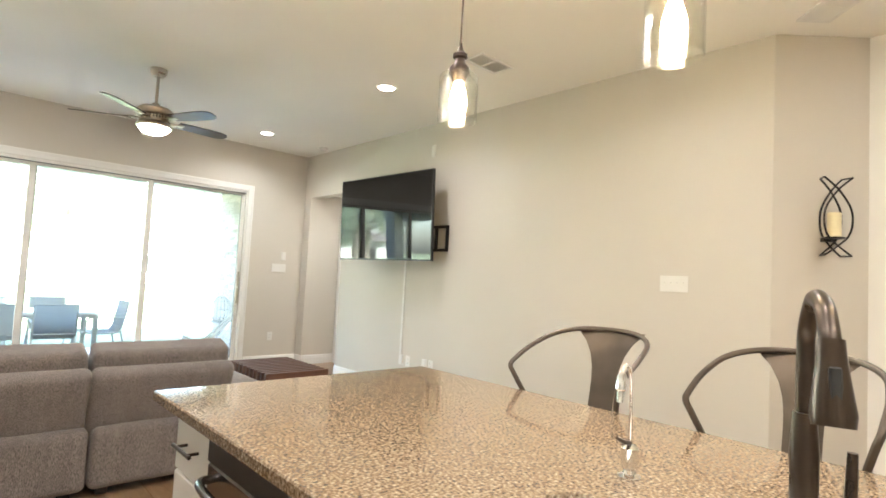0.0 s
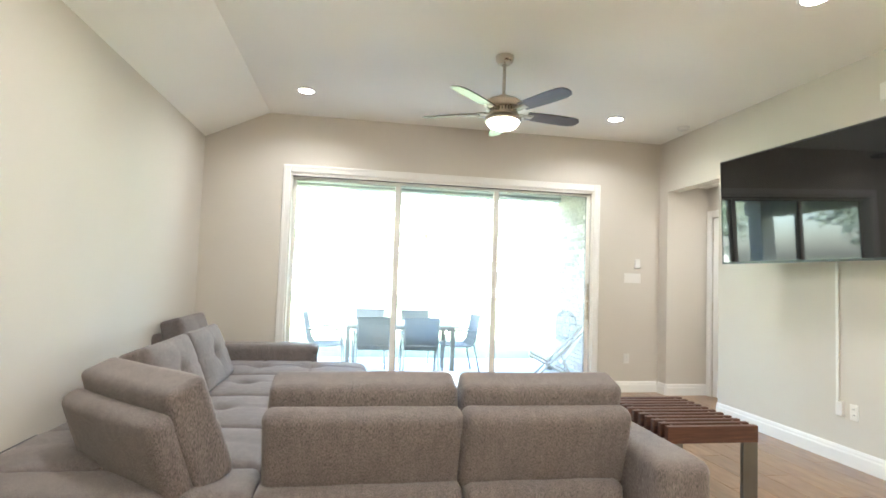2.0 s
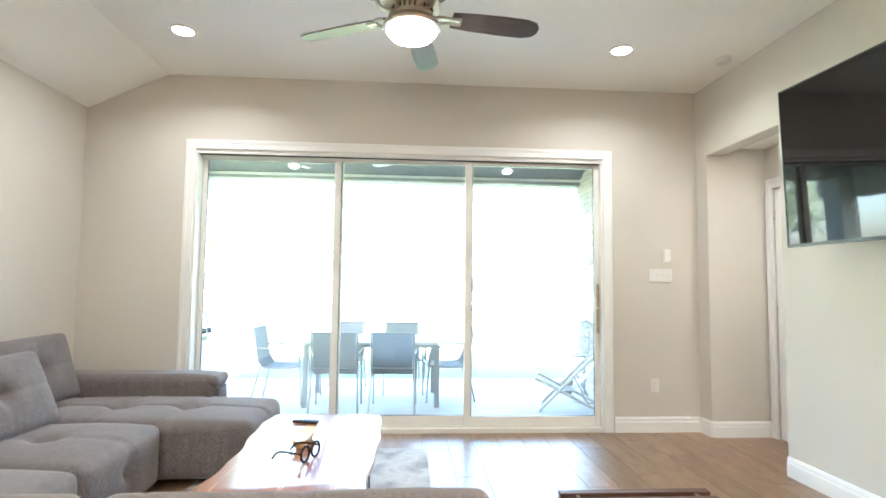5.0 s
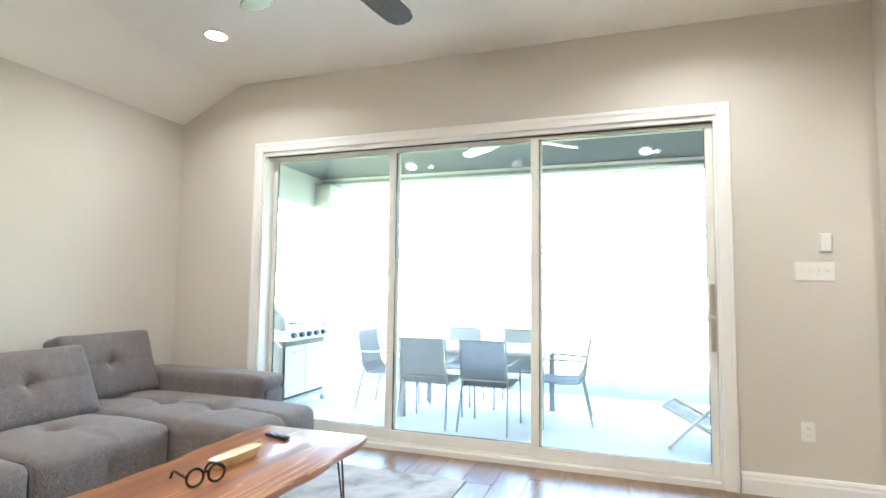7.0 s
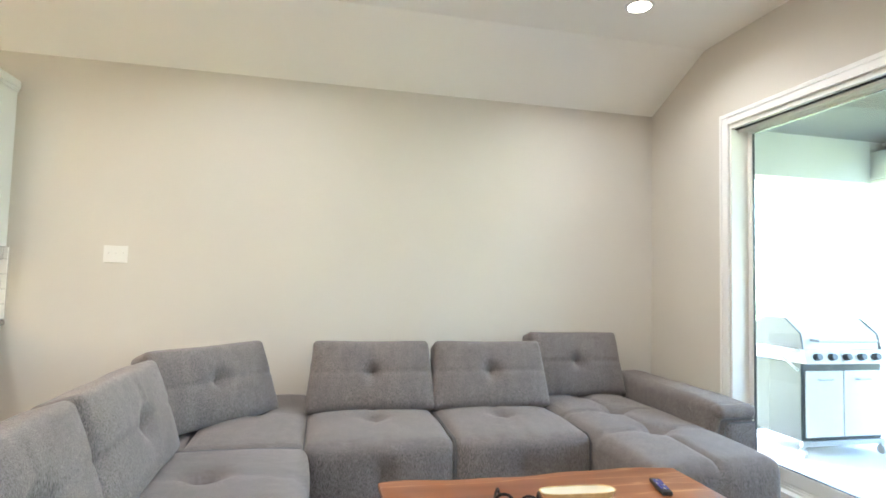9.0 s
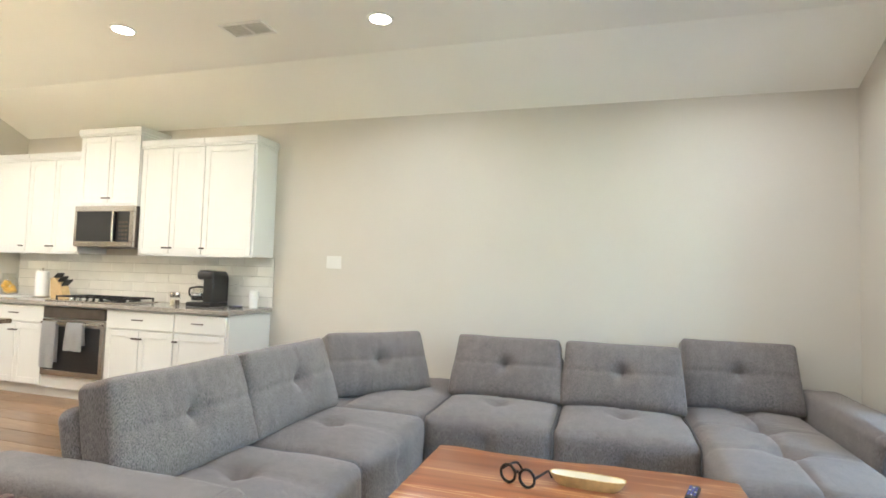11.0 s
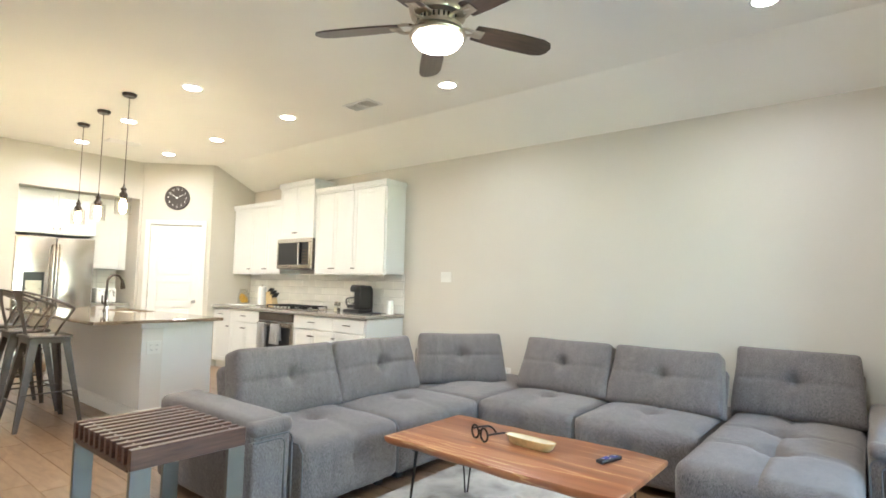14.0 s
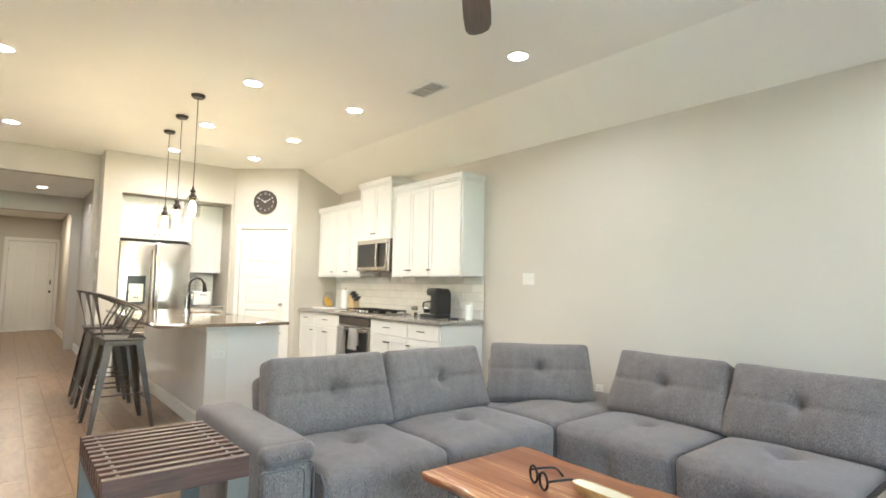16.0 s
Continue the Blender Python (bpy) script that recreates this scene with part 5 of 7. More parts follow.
def microwave():
    ob = thing("microwave", pose(0, 0, 0), "stainless over-range microwave with a dark window", "microwave")
    y0, y1, z0, z1, x = 0.095, 0.845, 1.45, 1.852, -1.31
    bm = bmesh.new()
    box(bm, XW + 0.01, x - 0.03, y0, y1, z0 - 0.005, z1, 0.004)
    part("body", bm, M["gun"], ob, "dark metal casing")
    bm = bmesh.new()
    box(bm, x - 0.029, x, y0, y1, z1 - 0.055, z1, 0.003)
    box(bm, x - 0.029, x, y0, y1, z0, z0 + 0.05, 0.003)
    box(bm, x - 0.029, x, y0, y0 + 0.03, z0 + 0.051, z1 - 0.056, 0.003)
    box(bm, x - 0.029, x, y1 - 0.05, y1, z0 + 0.051, z1 - 0.056, 0.003)
    part("frame", bm, M["steel"], ob, "stainless frame")
    bm = bmesh.new()
    box(bm, x - 0.028, x - 0.004, y0 + 0.031, y1 - 0.24, z0 + 0.051, z1 - 0.056)
    part("window", bm, M["black"], ob, "dark glass window")
    bm = bmesh.new()
    box(bm, x - 0.028, x - 0.003, y1 - 0.20, y1 - 0.051, z0 + 0.051, z1 - 0.056)
    cp = part("control_panel", bm, M["black"], ob, "dark keypad panel")
    for i in range(5):
        for j in range(3):
            bm = bmesh.new()
            box(bm, x - 0.0035, x - 0.0015, y1 - 0.185 + j * 0.042, y1 - 0.155 + j * 0.042, z0 + 0.07 + i * 0.04, z0 + 0.09 + i * 0.04)
            part("key", bm, M["gun"], cp)
    bm = bmesh.new()
    tube(bm, [(x + 0.03, y1 - 0.22, z0 + 0.05), (x + 0.035, y1 - 0.22, (z0 + z1) / 2), (x + 0.03, y1 - 0.22, z1 - 0.05)], 0.011, 10)
    for z in (z0 + 0.06, z1 - 0.06):
        tube(bm, [(x - 0.002, y1 - 0.22, z), (x + 0.03, y1 - 0.22, z)], 0.008, 8)
    part("handle", bm, M["steel"], ob, "vertical steel handle", True)


microwave()


def base_cab(y0, y1, drawers, doors, label):
    ob = thing("base_cabinet", pose(0, 0, 0), label, "kitchen cabinet", "white base cabinets")
    bm = bmesh.new()
    box(bm, XW + 0.002, BX - 0.020, y0, y1, 0.10, 0.872)
    box(bm, XW + 0.002, BX - 0.07, y0, y1, 0.0, 0.10)
    part("body", bm, M["cab"], ob)
    for a, b in drawers:
        bm = bmesh.new()
        box(bm, BX - 0.0195, BX, a + 0.004, b - 0.004, 0.70, 0.858, 0.003)
        d = part("drawer", bm, M["cab"], ob, "flat white drawer front")
        bar(d, BX, (a + b) / 2, 0.785)
    for a, b, k in doors:
        bm = bmesh.new()
        shaker(bm, a + 0.004, b - 0.004, 0.115, 0.685, BX)
        d = part("door", bm, M["cab"], ob, "white framed door")
        knob(d, BX, k, 0.62)


base_cab(1.592, 2.15, [(1.592, 2.13)], [(1.592, 2.13, 1.63)], "white base cabinet at the counter's open end")
base_cab(0.83, 1.59, [(0.83, 1.59)], [(0.83, 1.21, 1.18), (1.21, 1.59, 1.24)], "white base cabinet with two doors beside the oven")
base_cab(-0.68, 0.055, [(-0.68, 0.055)], [(-0.68, -0.31, -0.34), (-0.31, 0.055, -0.28)], "white base cabinet with two doors and one drawer")
base_cab(-1.165, -0.682, [(-1.15, -0.682)], [(-1.15, -0.682, -0.72)], "narrow white base cabinet in the kitchen corner")


def oven():
    ob = thing("oven", pose(0, 0, 0), "stainless built-in oven with a dark glass door", "oven")
    y0, y1 = 0.058, 0.827
    bm = bmesh.new()
    box(bm, XW + 0.01, BX - 0.018, y0, y1, 0.1, 0.868)
    box(bm, XW + 0.01, BX - 0.07, y0, y1, 0.0, 0.1)
    part("body", bm, M["cab"], ob)
    bm = bmesh.new()
    box(bm, BX - 0.017, BX + 0.012, y0 + 0.01, y1 - 0.01, 0.755, 0.86, 0.003)
    part("control_panel", bm, M["gun"], ob, "dark stainless control panel")
    bm = bmesh.new()
    for q in ((y0 + 0.01, y0 + 0.05, 0.22, 0.745), (y1 - 0.05, y1 - 0.01, 0.22, 0.745), (y0 + 0.05, y1 - 0.05, 0.68, 0.745), (y0 + 0.05, y1 - 0.05, 0.22, 0.27)):
        box(bm, BX - 0.017, BX + 0.014, *q, 0.002)
    d = part("oven_door", bm, M["steel"], ob, "stainless door frame")
    bm = bmesh.new()
    box(bm, BX - 0.016, BX + 0.010, y0 + 0.05, y1 - 0.05, 0.27, 0.68)
    part("oven_glass", bm, M["black"], d, "dark oven glass")
    bm = bmesh.new()
    tube(bm, [(BX + 0.05, y0 + 0.04, 0.715), (BX + 0.05, y1 - 0.04, 0.715)], 0.010, 10)
    for y in (y0 + 0.07, y1 - 0.07):
        tube(bm, [(BX + 0.013, y, 0.715), (BX + 0.05, y, 0.715)], 0.008, 8)
    part("handle", bm, M["steel"], d, "steel bar handle", True)


oven()


def towel(y0, y1, z0, label, flare=0.0):
    rnd = random.Random(int(y0 * 100) + 7)
    bm = bmesh.new()
    nu = 14
    path = [(0.034, z0 + 0.05), (0.036, 0.60), (0.038, 0.70), (0.044, 0.724), (0.056, 0.729), (0.066, 0.715), (0.068, 0.60), (0.070, (z0 + 0.6) / 2), (0.072, z0)]
    rows = []
    for k, (x, z) in enumerate(path):
        drop = abs(z - 0.72)
        rows.append([bm.verts.new((BX + x + 0.006 * math.sin(u * 9 + 1) * min(1, drop * 6), y0 + (y1 - y0) * u + (u - 0.5) * flare * drop, z)) for u in np.linspace(0, 1, nu)])
    for a, b in zip(rows, rows[1:]):
        for i in range(nu - 1):
            bm.faces.new((a[i], a[i + 1], b[i + 1], b[i]))
    geom = bmesh.ops.solidify(bm, geom=bm.faces[:], thickness=0.004)
    one("towel", bm, M["towel"], label, "towel", True, group="towels on the oven handle")


towel(0.13, 0.30, 0.30, "long pale grey towel hung over the oven handle")
towel(0.43, 0.62, 0.47, "short grey towel hung over the oven handle", 0.1)

bm = bmesh.new()
box(bm, XW + 0.003, BX + 0.028, -1.168, 2.175, 0.8725, GZ, 0.004)
one("counter_worktop", bm, M["granite2"], "grey speckled granite worktop along the west wall", "worktop")

# backsplash of long tiles
bm = bmesh.new()
box(bm, XW, XW + 0.006, -1.165, 2.17, GZ + 0.001, 1.384)
splash = struct("backsplash", bm, M["grout2"] if "grout2" in M else M["mortar"], "white glazed tile backsplash with thin grey joints")
share = {}
zt = GZ + 0.004
k = 0
while zt < 1.375:
    h = min(0.094, 1.381 - zt)
    y = -1.163 - (0.15 if k % 2 else 0)
    while y < 2.168:
        a, b = max(y, -1.163), min(y + 0.297, 2.168)
        if b - a > 0.02:
            key = (round(b - a, 3), round(h, 3))
            if key not in share:
                bm = bmesh.new()
                box(bm, 0, 0.008, -key[0] / 2, key[0] / 2, -key[1] / 2, key[1] / 2)
                top = [e for e in bm.edges if all(v.co.x > 0.007 for v in e.verts)]
                bmesh.ops.bevel(bm, geom=top, offset=0.0025, segments=1, affect="EDGES")
                me = bpy.data.meshes.new("wall_tile")
                bm.to_mesh(me)
                bm.free()
                me.materials.append(M["tile"])
                share[key] = me
            t = new("wall_tile", share[key])
            t.location = (XW + 0.004, (a + b) / 2, zt + h / 2)
            t.parent = splash
        y += 0.300
    zt += 0.097
    k += 1


def cooktop():
    ob = thing("gas_cooktop", pose(-1.385, 0.44, GZ), "black gas cooktop with iron grates and steel knobs", "cooktop")
    bm = bmesh.new()
    box(bm, -0.24, 0.24, -0.45, 0.45, 0.0, 0.012, 0.004)
    part("top_plate", bm, M["steel"], ob, "stainless plate")
    for y in (-0.29, 0.0, 0.29):
        bm = bmesh.new()
        for q in ((-0.21, 0.15, y - 0.135, y - 0.123), (-0.21, 0.15, y + 0.123, y + 0.135), (-0.21, -0.198, y - 0.123, y + 0.123), (0.138, 0.15, y - 0.123, y + 0.123), (-0.198, 0.138, y - 0.006, y + 0.006)):
            box(bm, *q, 0.034, 0.048)
        for x in (-0.12, 0.05):
            box(bm, x - 0.006, x + 0.006, y - 0.123, y + 0.123, 0.034, 0.0475)
        for x in (-0.204, 0.144):
            for yy in (y - 0.129, y + 0.129):
                box(bm, x - 0.006, x + 0.006, yy - 0.006, yy + 0.006, 0.012, 0.034)
        part("grate", bm, M["blackm"], ob, "black iron grate")
        for x in (-0.12, 0.05):
            bm = bmesh.new()
            lathe(bm, [(0, 0.03), (0.035, 0.03), (0.04, 0.024), (0.045, 0.012), (0, 0.012)], 18, x=x, y=y)
            part("burner", bm, M["blackm"], ob, "round burner cap", True)
    for i in range(5):
        bm = bmesh.new()
        lathe(bm, [(0, 0.04), (0.015, 0.04), (0.018, 0.036), (0.020, 0.012), (0, 0.012)], 16, x=0.195, y=-0.16 + i * 0.08)
        part("knob", bm, M["chrome"], ob, "round steel knob", True)


cooktop()


def coffee_maker():
    ob = thing("coffee_maker", pose(-1.47, 1.62, GZ, rz=0), "black drip coffee maker with a glass pot", "coffee maker")
    bm = bmesh.new()
    box(bm, -0.11, 0.13, -0.14, 0.14, 0.0, 0.045, 0.012, 2)
    box(bm, -0.11, 0.11, 0.025, 0.14, 0.04, 0.31, 0.02, 3)
    box(bm, -0.11, -0.07, -0.02, 0.14, 0.045, 0.28, 0.012, 2)
    part("body", bm, M["black"], ob, smooth=True)
    bm = bmesh.new()
    box(bm, -0.10, 0.12, -0.045, 0.14, 0.25, 0.335, 0.03, 3)
    part("brew_head", bm, M["black"], ob, "rounded black brewing head", True)
    bm = bmesh.new()
    box(bm, 0.0, 0.10, -0.03, 0.09, 0.333, 0.345, 0.004)
    part("top_lid", bm, M["chrome"], ob, "chrome lid trim")
    bm = bmesh.new()
    lathe(bm, [(0.0, 0.05), (0.06, 0.05), (0.068, 0.07), (0.07, 0.11), (0.06, 0.15), (0.048, 0.175), (0.045, 0.175), (0.056, 0.148), (0.066, 0.11), (0.064, 0.072), (0.0, 0.056)], 24, x=0.04, y=-0.07)
    p = part("coffee_pot", bm, M["jarglass"], ob, "glass coffee pot", True)
    bm = bmesh.new()
    lathe(bm, [(0, 0.195), (0.03, 0.193), (0.048, 0.18), (0.048, 0.174), (0, 0.174)], 20, x=0.04, y=-0.07)
    tube(bm, curve_pts([(0.04, -0.118, 0.175), (0.05, -0.165, 0.165), (0.05, -0.17, 0.11), (0.045, -0.14, 0.08)], 5), 0.009, 8)
    part("pot_handle", bm, M["black"], p, "black lid and handle", True)
    bm = bmesh.new()
    lathe(bm, [(0.0, 0.058), (0.062, 0.058), (0.064, 0.072), (0.066, 0.10), (0.0, 0.10)], 24, x=0.04, y=-0.07)
    part("coffee", bm, M["black"], p, "dark coffee in the pot", True)
    bm = bmesh.new()
    lathe(bm, [(0.0705, 0.104), (0.0725, 0.104), (0.0715, 0.120), (0.0695, 0.120)], 24, x=0.04, y=-0.07, close=True)
    part("pot_band", bm, M["chrome"], p, "chrome band round the pot", True)


coffee_maker()


def canister(m, label, material, r, h, name, cat):
    bm = bmesh.new()
    lathe(bm, [(0, 0), (r, 0), (r, h - 0.006), (r - 0.006, h), (0.02, h), (0.018, h - 0.01), (0, h - 0.01)], 28)
    return one(name, bm, material, label, cat, True, m)


def towel_roll():
    ob = thing("paper_towel_holder", pose(-1.53, -0.58, GZ), "white paper towel roll on an upright holder", "paper towel")
    bm = bmesh.new()
    lathe(bm, [(0, 0), (0.075, 0), (0.075, 0.008), (0, 0.01)], 24)
    cyl(bm, 0.006, 0.006, 0.008, 0.30, 8)
    lathe(bm, [(0, 0.315), (0.01, 0.312), (0.012, 0.305), (0.006, 0.298), (0, 0.298)], 12)
    part("stand", bm, M["steel"], ob, "thin metal stand", True)
    bm = bmesh.new()
    lathe(bm, [(0.018, 0.011), (0.06, 0.011), (0.062, 0.02), (0.062, 0.27), (0.06, 0.278), (0.018, 0.278)], 28)
    part("roll", bm, M["paper"], ob, "white paper roll", True)


towel_roll()


def knife_block():
    ob = thing("knife_block", pose(-1.50, -0.27, GZ, rz=5), "pale wood knife block holding black-handled knives", "knife block")
    bm = bmesh.new()
    extrude_poly(bm, [(-0.07, 0), (0.09, 0), (0.05, 0.13), (-0.05, 0.22), (-0.09, 0.2)], -0.045, 0.045, m=pose(0, 0, 0, 90, 0, 90))
    part("block", bm, M["blond"], ob)
    for i in range(3):
        for j in range(3):
            bm = bmesh.new()
            box(bm, -0.008, 0.008, -0.012, 0.012, 0, 0.085 + 0.012 * j, 0.004, m=pose(-0.028 + i * 0.028, -0.065 + j * 0.048, 0.205 - j * 0.040, -48))
            part("knife_handle", bm, M["black"], ob, "black knife handle")


knife_block()


def lemon_jar():
    ob = thing("lemon_jar", pose(-1.47, -0.98, GZ + 0.012), "clear glass jar filled with lemons", "jar")
    bm = bmesh.new()
    lathe(bm, [(0, 0.002), (0.07, 0.002), (0.085, 0.03), (0.088, 0.10), (0.075, 0.16), (0.06, 0.185), (0.06, 0.225), (0.064, 0.23), (0.056, 0.225), (0.056, 0.185), (0.071, 0.157), (0.084, 0.10), (0.081, 0.032), (0.066, 0.007), (0, 0.007)], 28)
    g = part("jar", bm, M["jarglass"], ob, "clear glass jar", True)
    rnd = random.Random(8)
    for i in range(9):
        a = i * 2.4
        r = 0.035 if i % 3 else 0.0
        bm = bmesh.new()
        bmesh.ops.create_uvsphere(bm, u_segments=12, v_segments=8, radius=0.029, matrix=pose(r * math.cos(a), r * math.sin(a), 0.04 + i * 0.0105, rnd.random() * 90, rnd.random() * 90) @ Matrix.Diagonal((1, 1, 1.25, 1)))
        part("lemon", bm, M["lemon"], ob, "yellow lemon", True)


lemon_jar()
bm = bmesh.new()
box(bm, -0.13, 0.13, -0.22, 0.22, 0, 0.012, 0.004)
one("cutting_board", bm, M["white"], "thin white cutting board under the lemon jar", "cutting board", m=pose(-1.42, -0.93, GZ))

for i, (y, h) in enumerate(((1.335, 0.125), (1.265, 0.125))):
    ob = thing("spice_grinder", pose(-1.40 - 0.01 * i, y, GZ), "clear glass and steel spice grinder", "grinder", "grinders by the cooktop")
    bm = bmesh.new()
    lathe(bm, [(0, 0), (0.022, 0), (0.022, 0.07), (0.019, 0.075), (0, 0.075)], 18)
    part("glass_body", bm, M["jarglass"], ob, "clear glass body", True)
    bm = bmesh.new()
    lathe(bm, [(0, 0.003), (0.019, 0.003), (0.019, 0.05), (0, 0.05)], 16)
    part("contents", bm, M["cream"] if i else M["gun"], ob, "spice inside", True)
    bm = bmesh.new()
    lathe(bm, [(0.0195, 0.0755), (0.023, 0.08), (0.023, h - 0.01), (0.018, h), (0, h)], 18)
    part("cap", bm, M["steel"], ob, "steel cap", True)
canister(pose(-1.60, 2.03, GZ), "white upright speaker on the worktop", M["white"], 0.042, 0.16, "smart_speaker", "speaker")
remote(pose(-1.45, 1.95, GZ, rz=70), "small black remote on the kitchen worktop", 0.12)


# ---- nook: fridge, cupboards, counter ----
def fridge():
    ob = thing("refrigerator", pose(0.705, -1.96, 0), "stainless french-door refrigerator with an ice dispenser", "refrigerator")
    w, h, d = 0.45, 1.80, 0.64
    bm = bmesh.new()
    box(bm, -w, w, -d, -0.075, 0.02, h - 0.01, 0.004)
    for sx in (-0.4, 0.4):
        box(bm, sx - 0.03, sx + 0.03, -0.2, -0.1, 0.0, 0.02)
    part("body", bm, M["gun"], ob, "dark grey fridge body")
    zs = 0.62
    for a, b in ((-w, -0.004), (0.004, w)):
        bm = bmesh.new()
        box(bm, a + 0.002, b - 0.002, -0.072, 0.0, zs, h, 0.012, 3)
        dr = part("fridge_door", bm, M["steel"], ob, "stainless upper door", True)
        x = -0.035 if a < -0.1 else 0.035
        bm = bmesh.new()
        tube(bm, curve_pts([(x, 0.0, zs + 0.08), (x, 0.05, zs + 0.14), (x, 0.058, zs + 0.6), (x, 0.05, h - 0.16), (x, 0.0, h - 0.10)], 4), 0.013, 10)
        part("handle", bm, M["steel"], dr, "long curved steel handle", True)
        if b > 0.1:
            bm = bmesh.new()
            box(bm, 0.115, 0.34, 0.0, 0.006, 0.95, 1.33, 0.003)
            di = part("dispenser", bm, M["black"], dr, "black dispenser surround")
            bm = bmesh.new()
            box(bm, 0.14, 0.315, 0.004, 0.010, 0.97, 1.22, 0.002)
            part("dispenser_tray", bm, M["nickel"], dr, "grey dispenser recess")
    for a, b in ((0.03, 0.32), (0.325, zs - 0.006)):
        bm = bmesh.new()
        box(bm, -w + 0.002, w - 0.002, -0.072, 0.0, a, b, 0.012, 3)
        dr = part("freezer_drawer", bm, M["steel"], ob, "stainless lower drawer", True)
        bm = bmesh.new()
        tube(bm, curve_pts([(-0.38, 0, b - 0.06), (-0.34, 0.05, b - 0.06), (0, 0.06, b - 0.06), (0.34, 0.05, b - 0.06), (0.38, 0, b - 0.06)], 4), 0.012, 10)
        part("handle", bm, M["steel"], dr, "steel drawer handle", True)


fridge()


def nook_cab(x0, x1, y, z0, z1, doors, knobs, label, depth=0.33, kind="wall_cabinet"):
    ob = thing(kind, pose(0, 0, 0), label, "kitchen cabinet", "white nook cabinets")
    bm = bmesh.new()
    box(bm, x0, x1, y - depth, y - 0.02, z0, z1)
    part("body", bm, M["cab"], ob)
    for (a, b), k in zip(doors, knobs):
        bm = bmesh.new()
        q = pose(0, y, 0, rz=90)
        # door plane turned to face +y
        bmd = bmesh.new()
        shaker(bm, -b + 0.003, -a - 0.003, z0 + 0.008, z1 - 0.03, 0.0)
        bmesh.ops.transform(bm, matrix=q, verts=bm.verts)
        bmd.free()
        d = part("door", bm, M["cab"], ob, "white framed door")
        bm = bmesh.new()
        tube(bm, [(k, y, z0 + 0.07), (k, y + 0.022, z0 + 0.07)], 0.004, 8)
        tube(bm, [(k, y + 0.024, z0 + 0.05), (k, y + 0.024, z0 + 0.09)], 0.005, 8)
        part("knob", bm, M["bronze"], d, "small dark bar knob", True)


nook_cab(0.235, 1.165, -2.04, 1.845, 2.435, [(0.235, 0.70), (0.70, 1.165)], [0.665, 0.735], "white cabinet above the refrigerator", 0.6)
nook_cab(-0.265, 0.232, -2.27, 1.40, 2.435, [(-0.225, 0.225)], [0.19], "white wall cabinet beside the refrigerator")
nook_cab(-0.265, 0.232, -2.06, 0.10, 0.870, [(-0.25, 0.225)], [0.19], "white base cabinet beside the refrigerator", 0.58, "base_cabinet")
bm = bmesh.new()
box(bm, -0.268, 0.236, -2.648, -2.03, 0.872, GZ, 0.004)
one("nook_worktop", bm, M["granite2"], "short grey granite worktop beside the refrigerator", "worktop")
bm = bmesh.new()
box(bm, -0.27, 0.25, -2.65, -2.642, GZ + 0.001, 1.399)
nsplash = struct("backsplash_nook", bm, M["mortar"], "white tiles behind the short worktop")
for k in range(5):
    for j in range(2):
        bm = bmesh.new()
        box(bm, -0.268 + j * 0.26, -0.012 + j * 0.26, -2.6425, -2.637, GZ + 0.004 + k * 0.097, GZ + 0.097 + k * 0.097, 0.001)
        part("wall_tile", bm, M["tile"], nsplash)


def bread_box():
    ob = thing("toaster", pose(0.02, -2.22, GZ), "white square-cornered countertop appliance", "small appliance")
    bm = bmesh.new()
    box(bm, -0.13, 0.13, -0.1, 0.1, 0.008, 0.215, 0.018, 3)
    part("body", bm, M["white"], ob, smooth=True)
    bm = bmesh.new()
    box(bm, -0.05, 0.04, 0.1, 0.102, 0.155, 0.165)
    box(bm, 0.085, 0.10, 0.1, 0.106, 0.17, 0.185, 0.002)
    part("markings", bm, M["gun"], ob, "small grey mark and button")
    bm = bmesh.new()
    for sx in (-0.1, 0.1):
        for sy in (-0.07, 0.07):
            cyl(bm, 0.01, 0.01, 0, 0.009, 10, x=sx, y=sy)
    part("foot", bm, M["black"], ob, "small rubber feet")


bread_box()


